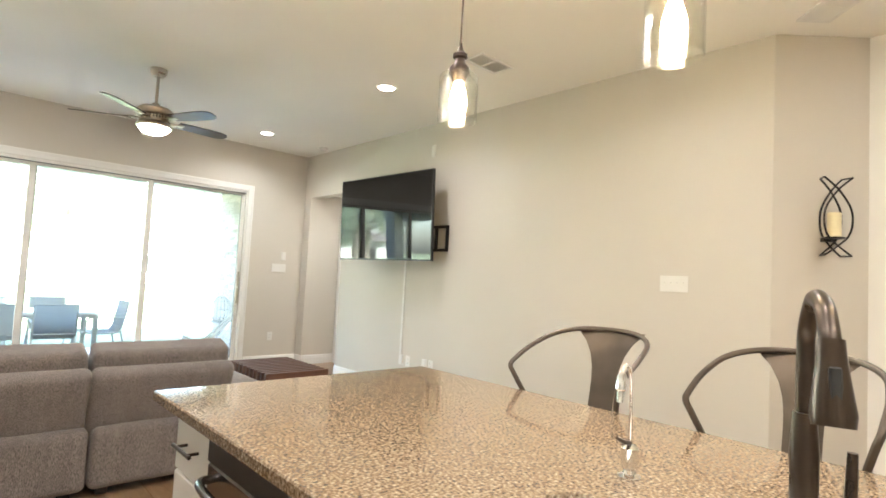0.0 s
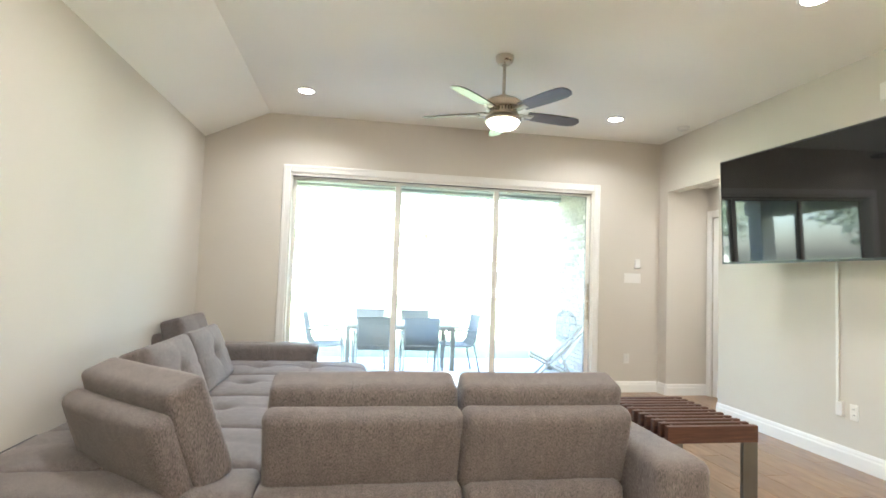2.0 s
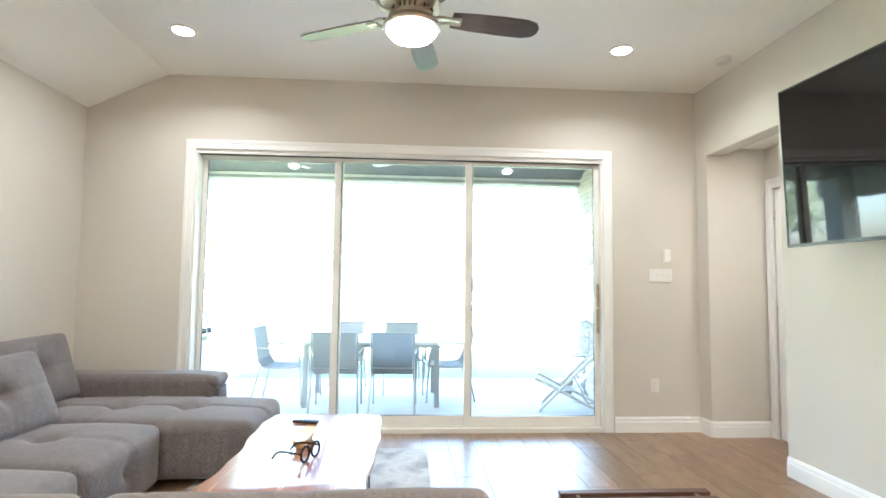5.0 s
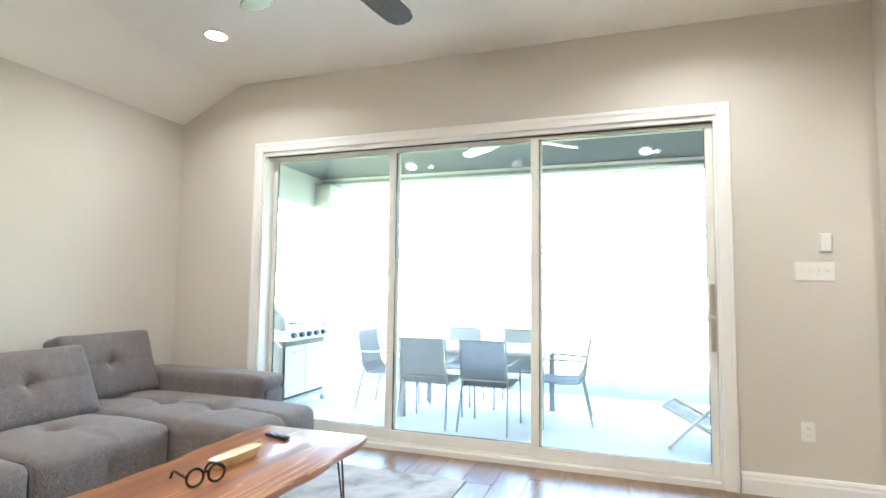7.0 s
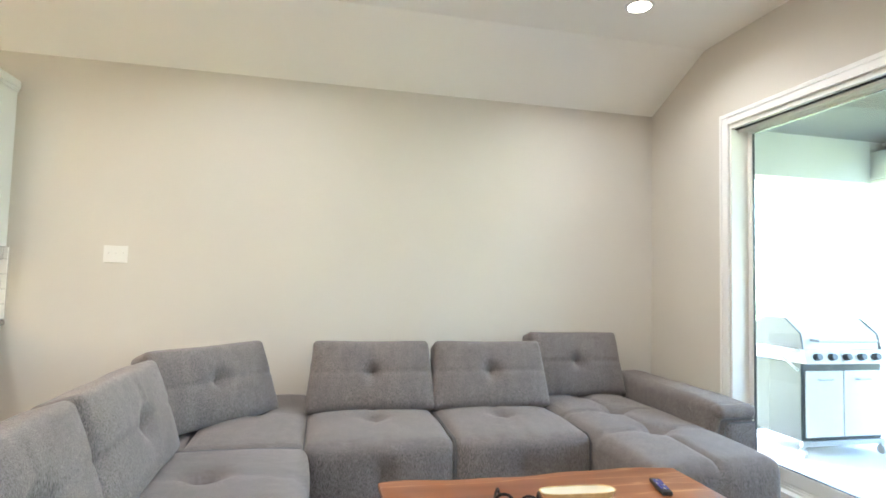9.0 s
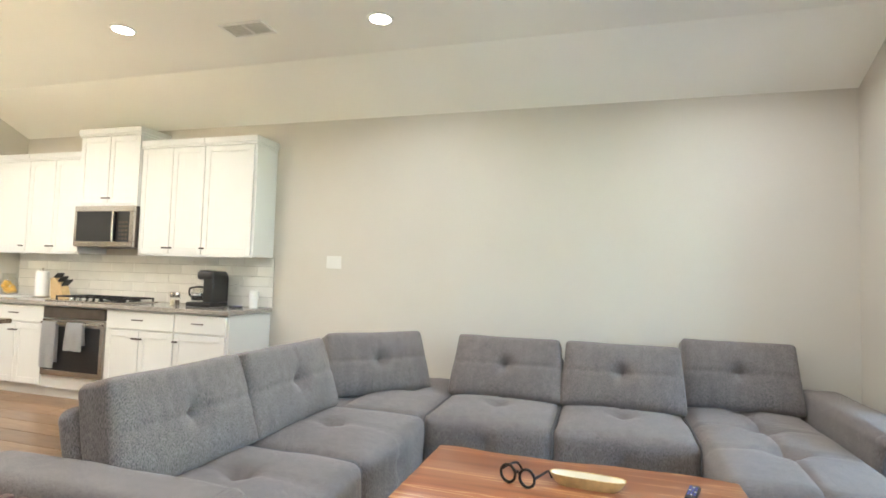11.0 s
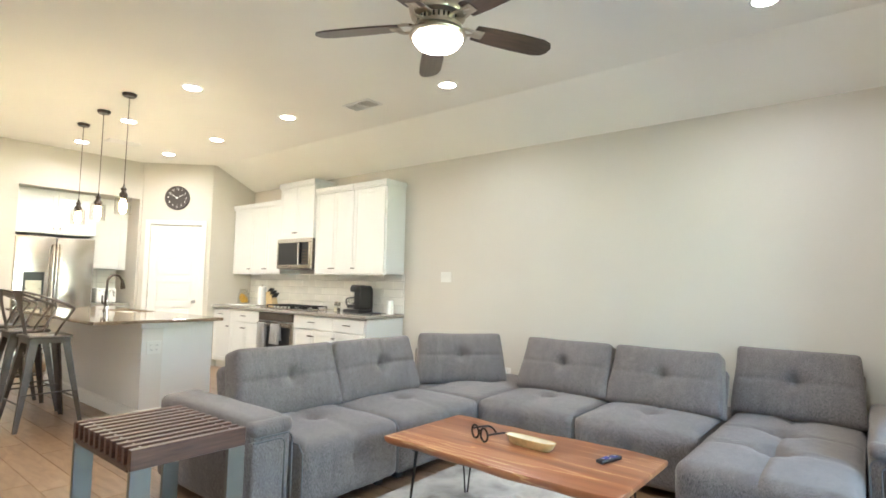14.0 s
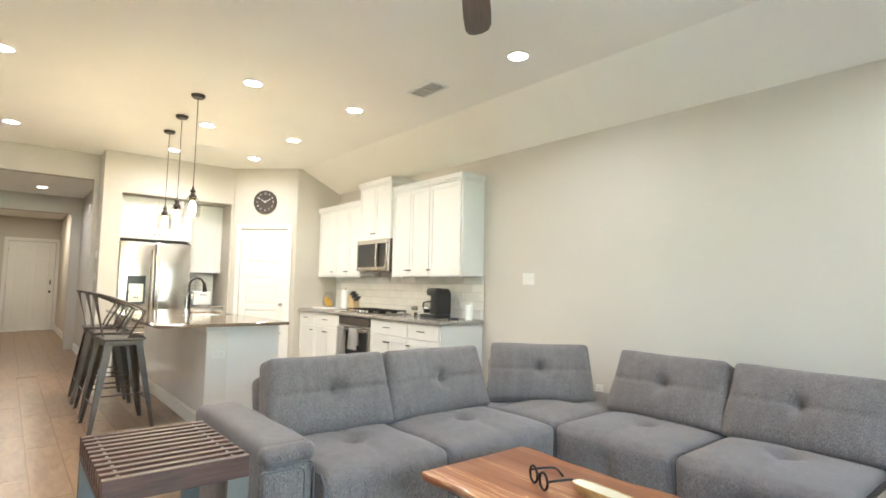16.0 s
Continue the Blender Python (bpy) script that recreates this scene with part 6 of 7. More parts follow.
# ---- doors ----
def panel_door(name, m, w, h, panels, knob_x, label, cased=True, knobm=None, hinge=True):
    """A panelled door, standing in its wall's own frame: x along the wall, -y toward the viewer."""
    ob = thing(name, m, label, "door")
    ob["kind"] = "structure"
    bm = bmesh.new()
    box(bm, 0.002, w - 0.002, 0.012, 0.045, 0.008, h - 0.003)
    part("door_leaf", bm, M["trim"], ob, "white door leaf")
    xs = sorted({p[0] for p in panels} | {p[1] for p in panels})
    zs = sorted({p[2] for p in panels} | {p[3] for p in panels})
    bm = bmesh.new()
    # stiles and rails proud of the leaf
    cols = [(0.002, xs[0])] + [(xs[i], xs[i + 1]) for i in range(1, len(xs) - 1, 2)] + [(xs[-1], w - 0.002)]
    for a, b in cols:
        box(bm, a, b, 0.0, 0.0119, 0.008, h - 0.003, 0.003)
    bays = [(xs[i], xs[i + 1]) for i in range(0, len(xs), 2)]
    rows = [(0.008, zs[0])] + [(zs[i], zs[i + 1]) for i in range(1, len(zs) - 1, 2)] + [(zs[-1], h - 0.003)]
    for a, b in rows:
        for p, q in bays:
            box(bm, p, q, 0.0, 0.0119, a, b, 0.003)
    part("rail", bm, M["trim"], ob, "raised stiles and rails")
    for p in panels:
        bm = bmesh.new()
        box(bm, p[0] + 0.03, p[1] - 0.03, 0.004, 0.0119, p[2] + 0.03, p[3] - 0.03, 0.004)
        part("door_panel", bm, M["trim"], ob, "raised field")
    bm = bmesh.new()
    lathe(bm, [(0, 0.06), (0.016, 0.058), (0.027, 0.045), (0.024, 0.03), (0.010, 0.024), (0.010, 0.008), (0.028, 0.006), (0.028, 0), (0, 0)], 20, m=pose(knob_x, 0, 0.95, 90))
    part("door_knob", bm, knobm or M["chrome"], ob, "round satin door knob", True)
    if hinge:
        hx = 0.004 if knob_x > w / 2 else w - 0.004
        for z in (0.25, 1.05, h - 0.22):
            bm = bmesh.new()
            cyl(bm, 0.006, 0.006, z - 0.045, z + 0.045, 8, x=hx, y=-0.004)
            part("hinge", bm, M["nickel"], ob, "small metal hinge", True)
    return ob


# frame of the slanting wall: x from PB to PA (left to right as seen), -y toward the kitchen
dwall = Matrix(((-0.7071, -0.7071, 0, PB.x), (0.7071, -0.7071, 0, PB.y), (0, 0, 1, 0), (0, 0, 0, 1)))
off = PL - 0.86
pw_ = 0.73
five = [(0.11, pw_ - 0.11, 0.22 + i * 0.365, 0.22 + i * 0.365 + 0.28) for i in range(5)]
panel_door("pantry_door", dwall @ pose(off + 0.0, 0.006, 0), pw_, 2.075, five, pw_ - 0.07, "closed white five-panel pantry door with a round knob")
bm = bmesh.new()
casing(bm, dwall, off, off + pw_, 2.08, w=0.065)
struct("trim_pantry", bm, M["trim"], "white casing round the pantry door")

fw = 0.93
fd = []
for a, b in ((0.12, fw / 2 - 0.05), (fw / 2 + 0.05, fw - 0.12)):
    for c, d in ((0.24, 0.86), (0.98, 1.68), (1.78, 2.02)):
        fd.append((a, b, c, d))
hallm = pose(2.305, HEND + 0.0, 0, rz=180)
panel_door("front_door", hallm @ pose(0, -0.0, 0), fw, 2.165, fd, fw - 0.08, "closed white six-panel entrance door at the hall's end", knobm=M["bronze"])
bm = bmesh.new()
casing(bm, pose(1.37, HEND, 0) @ Matrix.Diagonal((1, -1, 1, 1)), 0, 0.94, 2.17, w=0.08)
struct("trim_front_door", bm, M["trim"], "pale casing round the entrance door")
bm = bmesh.new()
box(bm, 1.44, 1.465, HEND + 0.003, HEND + 0.03, 1.12, 1.24, 0.004)
one("door_lock", bm, M["bronze"], "small dark keypad lock on the entrance door", "lock", m=pose(0, 0, 0))

# door at the back of the small passage
six = []
for a, b in ((0.11, 0.38), (0.47, 0.74)):
    for c, d in ((0.24, 0.80), (0.92, 1.58), (1.68, 1.90)):
        six.append((a, b, c, d))
panel_door("passage_door", pose(4.09, 6.63, 0, rz=-90), 0.85, 2.09, six, 0.78, "closed white panelled door in the small passage")
bm = bmesh.new()
casing(bm, pose(4.09, 6.64, 0, rz=-90), 0, 0.87, 2.10, w=0.08)
struct("trim_passage", bm, M["trim"], "white casing round the passage door")


# ---- television on its swivel mount ----
def television():
    a, b = Vector((3.225, 5.345, 0)), Vector((3.303, 3.790, 0))
    d = (b - a).normalized()
    back = Vector((-d.y, d.x, 0))
    m = Matrix(((d.x, back.x, 0, a.x), (d.y, back.y, 0, a.y), (0, 0, 1, 0), (0, 0, 0, 1))) @ pose(0, 0, 1.95) @ pose(0, 0, 0, 2.0) @ pose(0, 0, -1.95)
    L = (b - a).length
    ob = thing("television", pose(0, 0, 0), "large flat black television swung out on a wall bracket", "television")
    z0, z1 = 1.487, 2.425
    bm = bmesh.new()
    box(bm, 0.009, L - 0.009, -0.001, 0.002, z0 + 0.018, z1 - 0.009, m=m)
    part("screen", bm, M["screen"], ob, "glossy black screen")
    bm = bmesh.new()
    for q in ((0, L, z0, z0 + 0.017), (0, L, z1 - 0.008, z1), (0, 0.008, z0 + 0.017, z1 - 0.008), (L - 0.008, L, z0 + 0.017, z1 - 0.008)):
        box(bm, q[0], q[1], -0.004, 0.012, q[2], q[3], m=m)
    box(bm, 0, L, 0.0121, 0.032, z0, z1, m=m)
    box(bm, 0.3, L - 0.3, 0.032, 0.062, z0 + 0.08, z0 + 0.6, 0.01, m=m)
    part("casing", bm, M["black"], ob, "thin black casing")
    bm = bmesh.new()
    # wall plate, arms and rails
    for y in (3.815, 3.98):
        box(bm, XE - 0.022, XE - 0.001, y - 0.017, y + 0.017, 1.60, 1.875, 0.002)
    for z in (1.60, 1.845):
        box(bm, XE - 0.026, XE - 0.003, 3.798, 4.30, z, z + 0.03, 0.002)
    for z in (1.66, 1.80):
        tube(bm, [(XE - 0.015, 4.25, z), (XE - 0.12, 4.45, z), (XE - 0.19, 4.50, z)], 0.014, 8)
    box(bm, XE - 0.22, XE - 0.195, 4.3, 4.7, 1.6, 1.9, 0.004)
    part("wall_bracket", bm, M["blackm"], ob, "black steel wall bracket")


television()
bm = bmesh.new()
box(bm, XE - 0.012, XE - 0.0005, 4.466, 4.494, 0.43, 1.60, 0.004)
one("cable_channel", bm, M["plate"], "white cable channel running down the wall", "cable cover")


def wall_plate(m, w, h, kind, label, cat="wall plate"):
    """Plate in the plane y = 0, toward -y."""
    ob = thing("wall_plate" if kind != "outlet" else "wall_outlet", m, label, cat)
    bm = bmesh.new()
    box(bm, -w / 2, w / 2, -0.006, 0, -h / 2, h / 2, 0.002)
    part("plate", bm, M["plate"], ob)
    if kind == "outlet":
        n = max(1, round(w / 0.07))
        for i in range(n):
            x = (i - (n - 1) / 2) * 0.046
            for z in (-0.02, 0.02):
                bm = bmesh.new()
                box(bm, x - 0.016, x + 0.016, -0.0085, -0.005, z - 0.014, z + 0.014, 0.003)
                s = part("socket", bm, M["plate"], ob, "white socket face")
                bm = bmesh.new()
                for k in (-0.006, 0.006):
                    box(bm, x + k - 0.0012, x + k + 0.0012, -0.009, -0.0084, z - 0.002, z + 0.007)
                part("slot", bm, M["dark"], s, "dark slots")
    elif kind == "switch":
        n = max(1, round((w - 0.02) / 0.047))
        for i in range(n):
            x = (i - (n - 1) / 2) * 0.046
            bm = bmesh.new()
            box(bm, x - 0.0165, x + 0.0165, -0.0065, -0.005, -0.033, 0.033, 0.001)
            box(bm, x - 0.005, x + 0.005, -0.016, -0.006, 0.0, 0.014, 0.002)
            part("toggle", bm, M["plate"], ob, "small white toggle")
    elif kind == "box":
        bm = bmesh.new()
        box(bm, -w / 2 + 0.006, w / 2 - 0.006, -0.02, -0.005, -h / 2 + 0.006, h / 2 - 0.006, 0.003)
        part("cover", bm, M["plate"], ob, "raised cover")
    return ob


NORTH = lambda x, z: pose(x, YN, z)
EAST = lambda y, z: pose(XE, y, z, rz=-90)
WEST = lambda y, z: pose(XW, y, z, rz=90)
wall_plate(NORTH(3.215, 1.35), 0.21, 0.115, "switch", "white four-toggle switch plate beside the glass door", "light switch")
wall_plate(NORTH(3.275, 1.522), 0.07, 0.115, "box", "white blank box above the switch plate")
wall_plate(NORTH(3.15, 0.395), 0.072, 0.115, "outlet", "white double outlet under the switch plate", "outlet")
wall_plate(WEST(2.80, 1.358), 0.15, 0.115, "switch", "white two-toggle switch plate on the west wall", "light switch")
wall_plate(WEST(3.62, 0.39), 0.072, 0.115, "outlet", "white double outlet behind the sofa corner", "outlet")
wall_plate(EAST(1.45, 1.365), 0.20, 0.115, "switch", "white triple switch plate near the sconce", "light switch")
wall_plate(EAST(4.46, 0.40), 0.072, 0.115, "box", "white box that ends the cable channel")
wall_plate(EAST(4.35, 0.395), 0.07, 0.115, "outlet", "white outlet next to the cable box", "outlet")
wall_plate(EAST(4.07, 0.40), 0.072, 0.115, "box", "white wall box with a cover")
wall_plate(EAST(3.975, 0.40), 0.07, 0.115, "outlet", "white outlet beside the covered wall box", "outlet")
wall_plate(EAST(4.10, 2.70), 0.055, 0.13, "box", "narrow white sensor high on the wall", "sensor")
wall_plate(pose(0.862, 1.538, 0.66, rz=180), 0.12, 0.115, "outlet", "white two-gang outlet on the island's pilaster", "outlet")
wall_plate(pose(1.39, -2.12, 1.60, rz=90), 0.06, 0.11, "box", "small white thermostat beside the hall", "thermostat")
wall_plate(pose(1.39, -2.18, 1.30, rz=90), 0.072, 0.115, "switch", "white switch below the thermostat", "light switch")
wall_plate(pose(XW + 0.012, 1.76, 1.10, rz=90), 0.072, 0.115, "outlet", "white outlet in the tiled backsplash", "outlet")
wall_plate(pose(HX0, -4.2, 2.45, rz=90), 0.11, 0.13, "box", "white door chime high on the hall wall", "door chime")


# ---- clock ----
def clock():
    ob = thing("wall_clock", dwall @ pose(off + pw_ / 2 - 0.005, 0, 2.485), "round dark brown wall clock with pale numerals", "clock")
    f = pose(0, 0, 0, 90)
    r = 0.178
    bm = bmesh.new()
    lathe(bm, [(0, 0.002), (r, 0.002), (r, 0.022), (r - 0.006, 0.03), (r - 0.014, 0.030), (r - 0.016, 0.020), (0, 0.020)], 48, m=f)
    part("case", bm, M["clockbrown"], ob, "dark brown round case", True)
    for i in range(1, 13):
        a = radians(90 - 30 * i)
        cu = bpy.data.curves.new("numeral", "FONT")
        cu.body = str(i)
        cu.size, cu.extrude, cu.align_x, cu.align_y = 0.040, 0.0008, "CENTER", "CENTER"
        tmp = new("numeral", cu)
        dg = bpy.context.evaluated_depsgraph_get()
        me = bpy.data.meshes.new_from_object(tmp.evaluated_get(dg))
        bpy.data.objects.remove(tmp)
        me.materials.clear()
        me.materials.append(M["plate"])
        o = new("numeral", me)
        o.matrix_basis = pose(0.128 * math.cos(a), -0.0215, 0.128 * math.sin(a), 90)
        o.parent = ob
        tagged(o, "pale numeral")
    for ang, L, w in ((150, 0.125, 0.007), (28, 0.095, 0.0085)):
        bm = bmesh.new()
        extrude_poly(bm, [(-0.02, -w / 2), (L, -w / 2.5), (L, w / 2.5), (-0.02, w / 2)], 0.0225 + w / 5, 0.0245 + w / 5, m=f @ pose(0, 0, 0, rz=ang))
        part("clock_needle", bm, M["plate"], ob, "pale pointer")
    bm = bmesh.new()
    lathe(bm, [(0, 0.029), (0.009, 0.028), (0.009, 0.021), (0, 0.021)], 14, m=f)
    part("hub", bm, M["plate"], ob, "pale hub", True)


M["clockbrown"] = mat("clock_brown", (0.045, 0.033, 0.028), 0.5, broad=(20, 0.1))
clock()


# ---- wall sconce with a candle ----
def sconce():
    # frame of the slanting wall: x along it, -y into the room
    a, b = Vector((XE, 0.84, 0)), Vector((3.98, 0.42, 0))
    d = (b - a).normalized()
    m = Matrix(((d.x, -d.y, 0, a.x), (d.y, d.x, 0, a.y), (0, 0, 1, 0), (0, 0, 0, 1))) @ pose(0.325, 0, 1.815)
    ob = thing("candle_sconce", m, "dark iron wall sconce of crossed arcs holding a cream candle", "sconce")
    for y in (-0.05, -0.12):
        for k in (-1, 1):
            bm = bmesh.new()
            w = 0.085 if y < -0.1 else 0.065
            tube(bm, curve_pts([(-k * w, y, 0.245), (-k * 0.005, y, 0.175), (k * w * 0.8, y, 0.07), (k * w, y, -0.02), (k * w * 0.75, y, -0.11), (0, y, -0.175), (-k * w * 0.95, y, -0.235)], 5), 0.006, 7)
            part("arc_bar", bm, M["blackm"], ob, "curved iron bar", True)
    for k in (-1, 1):
        for z, w in ((0.245, 0.075), (-0.235, 0.072)):
            bm = bmesh.new()
            tube(bm, [(k * w * 1.15, -0.12, z), (k * w * 0.85, -0.05, z)], 0.005, 7)
            part("cross_bar", bm, M["blackm"], ob, "short iron cross bar", True)
    bm = bmesh.new()
    box(bm, -0.03, 0.03, -0.05, -0.001, -0.145, -0.12, 0.003)
    part("wall_lug", bm, M["blackm"], ob, "iron lug on the wall")
    bm = bmesh.new()
    lathe(bm, [(0, -0.13), (0.052, -0.13), (0.058, -0.122), (0.05, -0.12), (0, -0.12)], 24, y=-0.085)
    part("candle_dish", bm, M["blackm"], ob, "round iron dish", True)
    bm = bmesh.new()
    lathe(bm, [(0, -0.119), (0.037, -0.119), (0.037, 0.025), (0.033, 0.03), (0.012, 0.02), (0, 0.019)], 24, y=-0.085)
    part("candle", bm, M["candle"], ob, "cream pillar candle", True)


sconce()


# ---- outdoors: lawn, patio, its roof, furniture ----
PG = -0.13        # top of the patio slab
bm = bmesh.new()
R = 600
vs = [bm.verts.new((x, y, -0.20)) for x, y in ((-R, YN + 0.19), (R, YN + 0.19), (R, R), (-R, R))]
bm.faces.new(vs)
vs = [bm.verts.new((x, y, -0.20)) for x, y in ((-R, -R), (XW - TH - 0.01, -R), (XW - TH - 0.01, YN + 0.19), (-R, YN + 0.19))]
bm.faces.new(vs)
vs = [bm.verts.new((x, y, -0.20)) for x, y in ((5.4, -R), (R, -R), (R, YN + 0.19), (5.4, YN + 0.19))]
bm.faces.new(vs)
vs = [bm.verts.new((x, y, -0.20)) for x, y in ((XW - TH - 0.01, -R), (5.4, -R), (5.4, HEND - TH - 0.01), (XW - TH - 0.01, HEND - TH - 0.01))]
bm.faces.new(vs)
bmesh.ops.remove_doubles(bm, verts=bm.verts, dist=0.001)
struct("ground", bm, M["grass"], "green lawn round the house")
bm = bmesh.new()
box(bm, -2.3, 3.7, YN + 0.195, 10.3, -0.4, PG, 0.01)
struct("patio_slab", bm, M["concrete"], "pale concrete patio slab")
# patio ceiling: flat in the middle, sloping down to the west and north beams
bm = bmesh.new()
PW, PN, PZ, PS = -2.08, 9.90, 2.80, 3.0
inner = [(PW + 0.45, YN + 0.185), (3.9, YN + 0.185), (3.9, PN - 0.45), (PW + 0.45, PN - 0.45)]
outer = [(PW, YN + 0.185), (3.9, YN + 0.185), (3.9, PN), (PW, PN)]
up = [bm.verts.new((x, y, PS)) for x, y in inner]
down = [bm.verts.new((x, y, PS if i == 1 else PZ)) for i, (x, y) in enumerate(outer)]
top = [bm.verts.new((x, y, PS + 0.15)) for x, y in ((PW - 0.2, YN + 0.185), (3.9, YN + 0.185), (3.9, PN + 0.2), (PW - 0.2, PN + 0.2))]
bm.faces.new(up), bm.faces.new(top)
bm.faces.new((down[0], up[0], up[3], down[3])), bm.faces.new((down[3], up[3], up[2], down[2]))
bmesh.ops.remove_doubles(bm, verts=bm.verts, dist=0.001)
struct("patio_ceiling", bm, M["outceil"], "patio ceiling with sloping edges, shade put into its grey")
bm = bmesh.new()
box(bm, PW, 3.6, PN, 10.12, 2.70, 2.94, 0.005)
struct("patio_beam", bm, M["beamshade"], "beam along the patio's edge, its shade put into the grey")
bm = bmesh.new()
box(bm, PW, 3.6, PN - 0.022, PN - 0.001, 2.765, 2.80, 0.003)
box(bm, PW, 3.6, PN - 0.012, PN - 0.001, 2.70, 2.725, 0.003)
struct("patio_trim", bm, M["outwhite"], "thin white mouldings on the patio's beam")
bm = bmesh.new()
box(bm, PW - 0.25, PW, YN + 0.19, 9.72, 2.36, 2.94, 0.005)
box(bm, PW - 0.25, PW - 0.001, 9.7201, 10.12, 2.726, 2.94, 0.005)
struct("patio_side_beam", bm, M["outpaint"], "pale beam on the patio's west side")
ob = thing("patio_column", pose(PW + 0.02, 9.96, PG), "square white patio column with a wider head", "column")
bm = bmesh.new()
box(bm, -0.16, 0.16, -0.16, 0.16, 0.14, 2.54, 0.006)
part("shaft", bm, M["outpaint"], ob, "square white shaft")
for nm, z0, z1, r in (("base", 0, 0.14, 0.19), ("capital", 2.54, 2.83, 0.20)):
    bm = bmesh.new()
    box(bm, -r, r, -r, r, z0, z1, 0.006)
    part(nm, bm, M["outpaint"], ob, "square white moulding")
# unseen roof slab, added to keep the sun out; wide west eave shades the grill
bm = bmesh.new()
prof = [(-3.5, 2.57), (0.9, 4.5), (4.4, 2.96)]
lo = [bm.verts.new((x, -9, z + 0.32)) for x, z in prof]
hi = [bm.verts.new((x, 10.5, z + 0.32)) for x, z in prof]
bm.faces.new(lo), bm.faces.new(hi)
for i in range(3):
    j = (i + 1) % 3
    bm.faces.new((lo[i], lo[j], hi[j], hi[i]))
struct("roof", bm, M["roof"], "unseen roof added to keep sun off house and patio")

# brick end wall of the patio
bm = bmesh.new()
BWX = 3.5
box(bm, BWX + 0.012, BWX + 0.20, YN + 0.185, 10.06, PG, 2.97)
bw = struct("brick_wall", bm, M["mortar"], "pale mixed brick wall at the patio's east end")
bm0 = bmesh.new()
box(bm0, -0.012, 0.012, -0.098, 0.098, -0.0285, 0.0285)
topf = [e for e in bm0.edges if all(v.co.x < -0.011 for v in e.verts)]
bmesh.ops.bevel(bm0, geom=topf, offset=0.003, segments=1, affect="EDGES")
brick_me = bpy.data.meshes.new("brick")
bm0.to_mesh(brick_me)
bm0.free()
brick_me.materials.append(M["brick"])
rnd = random.Random(11)
rest = bmesh.new()
count = 0
z, row = PG + 0.033, 0
while z < 2.94:
    y = YN + 0.30 + (0.103 if row % 2 else 0)
    while y < 10.0:
        dx = rnd.uniform(-0.003, 0.003)
        if count < 300 and z > 0.95:
            b = new("brick", brick_me)
            b.location = (BWX + 0.001 + dx, min(y, 9.95), z)
            b.parent = bw
            count += 1
        else:
            box(rest, BWX - 0.011 + dx, BWX + 0.0119, min(y, 9.95) - 0.098, min(y, 9.95) + 0.098, z - 0.0285, z + 0.0285)
        y += 0.206
    z += 0.067
    row += 1
part("brick_rest", rest, M["brick"], bw, "further pale bricks", kind="stuff")

# lights and fan under the patio roof
for x, y in ((-0.60, 9.74), (2.38, 9.74)):
    ob = thing("patio_light", pose(x, y, 2.869, -24), "round recessed light in the patio ceiling", "ceiling light", "patio lights")
    bm = bmesh.new()
    lathe(bm, [(0.052, -0.004), (0.055, -0.010), (0.078, -0.008), (0.083, 0.0)], 24)
    part("trim_ring", bm, M["trim"], ob, smooth=True)
    bm = bmesh.new()
    cyl(bm, 0.054, 0.054, -0.006, -0.003, 24)
    part("diffuser", bm, M["can"], ob, "glowing round diffuser")

ob = thing("patio_fan", pose(1.145, 7.955, 0.06), "white outdoor ceiling fan at rest", "ceiling fan")
bm = bmesh.new()
lathe(bm, [(0, 2.52), (0.06, 2.525), (0.10, 2.55), (0.11, 2.60), (0.06, 2.63), (0.015, 2.64), (0.015, 2.90), (0.06, 2.92), (0.06, 2.94)], 28)
part("motor", bm, M["white"], ob, "white motor and rod", True)
for k in range(3):
    bm = bmesh.new()
    extrude_poly(bm, [(0.09, -0.04), (0.35, -0.075), (0.62, -0.06), (0.66, 0), (0.62, 0.06), (0.35, 0.075), (0.09, 0.04)], -0.006, 0.006, m=pose(0, 0, 2.575, 0, 0, 29 + 120 * k) @ pose(0, 0, 0, 11, 5))
    part("fan_blade", bm, M["white"], ob, "white fan blade")


# outdoor dining set
def patio_table():
    ob = thing("patio_table", pose(0.61, 8.86, PG) @ Matrix.Diagonal((1.03, 1.0, 1.0, 1)), "long grey metal patio table with a pale top", "patio table")
    bm = bmesh.new()
    box(bm, -0.72, 0.72, -0.45, 0.45, 0.70, 0.73, 0.005)
    part("tabletop", bm, M["outwhite"], ob, "pale slatted top")
    bm = bmesh.new()
    for y in (-0.45, 0.41):
        box(bm, -0.74, 0.74, y, y + 0.04, 0.665, 0.699)
    for x in (-0.74, 0.70):
        box(bm, x, x + 0.04, -0.41, 0.41, 0.665, 0.699)
    part("apron", bm, M["alu"], ob, "grey metal apron")
    for x in (-0.71, 0.71):
        for y in (-0.42, 0.42):
            bm = bmesh.new()
            box(bm, x - 0.028, x + 0.028, y - 0.028, y + 0.028, 0, 0.664)
            part("leg", bm, M["alu"], ob, "square grey leg")


patio_table()


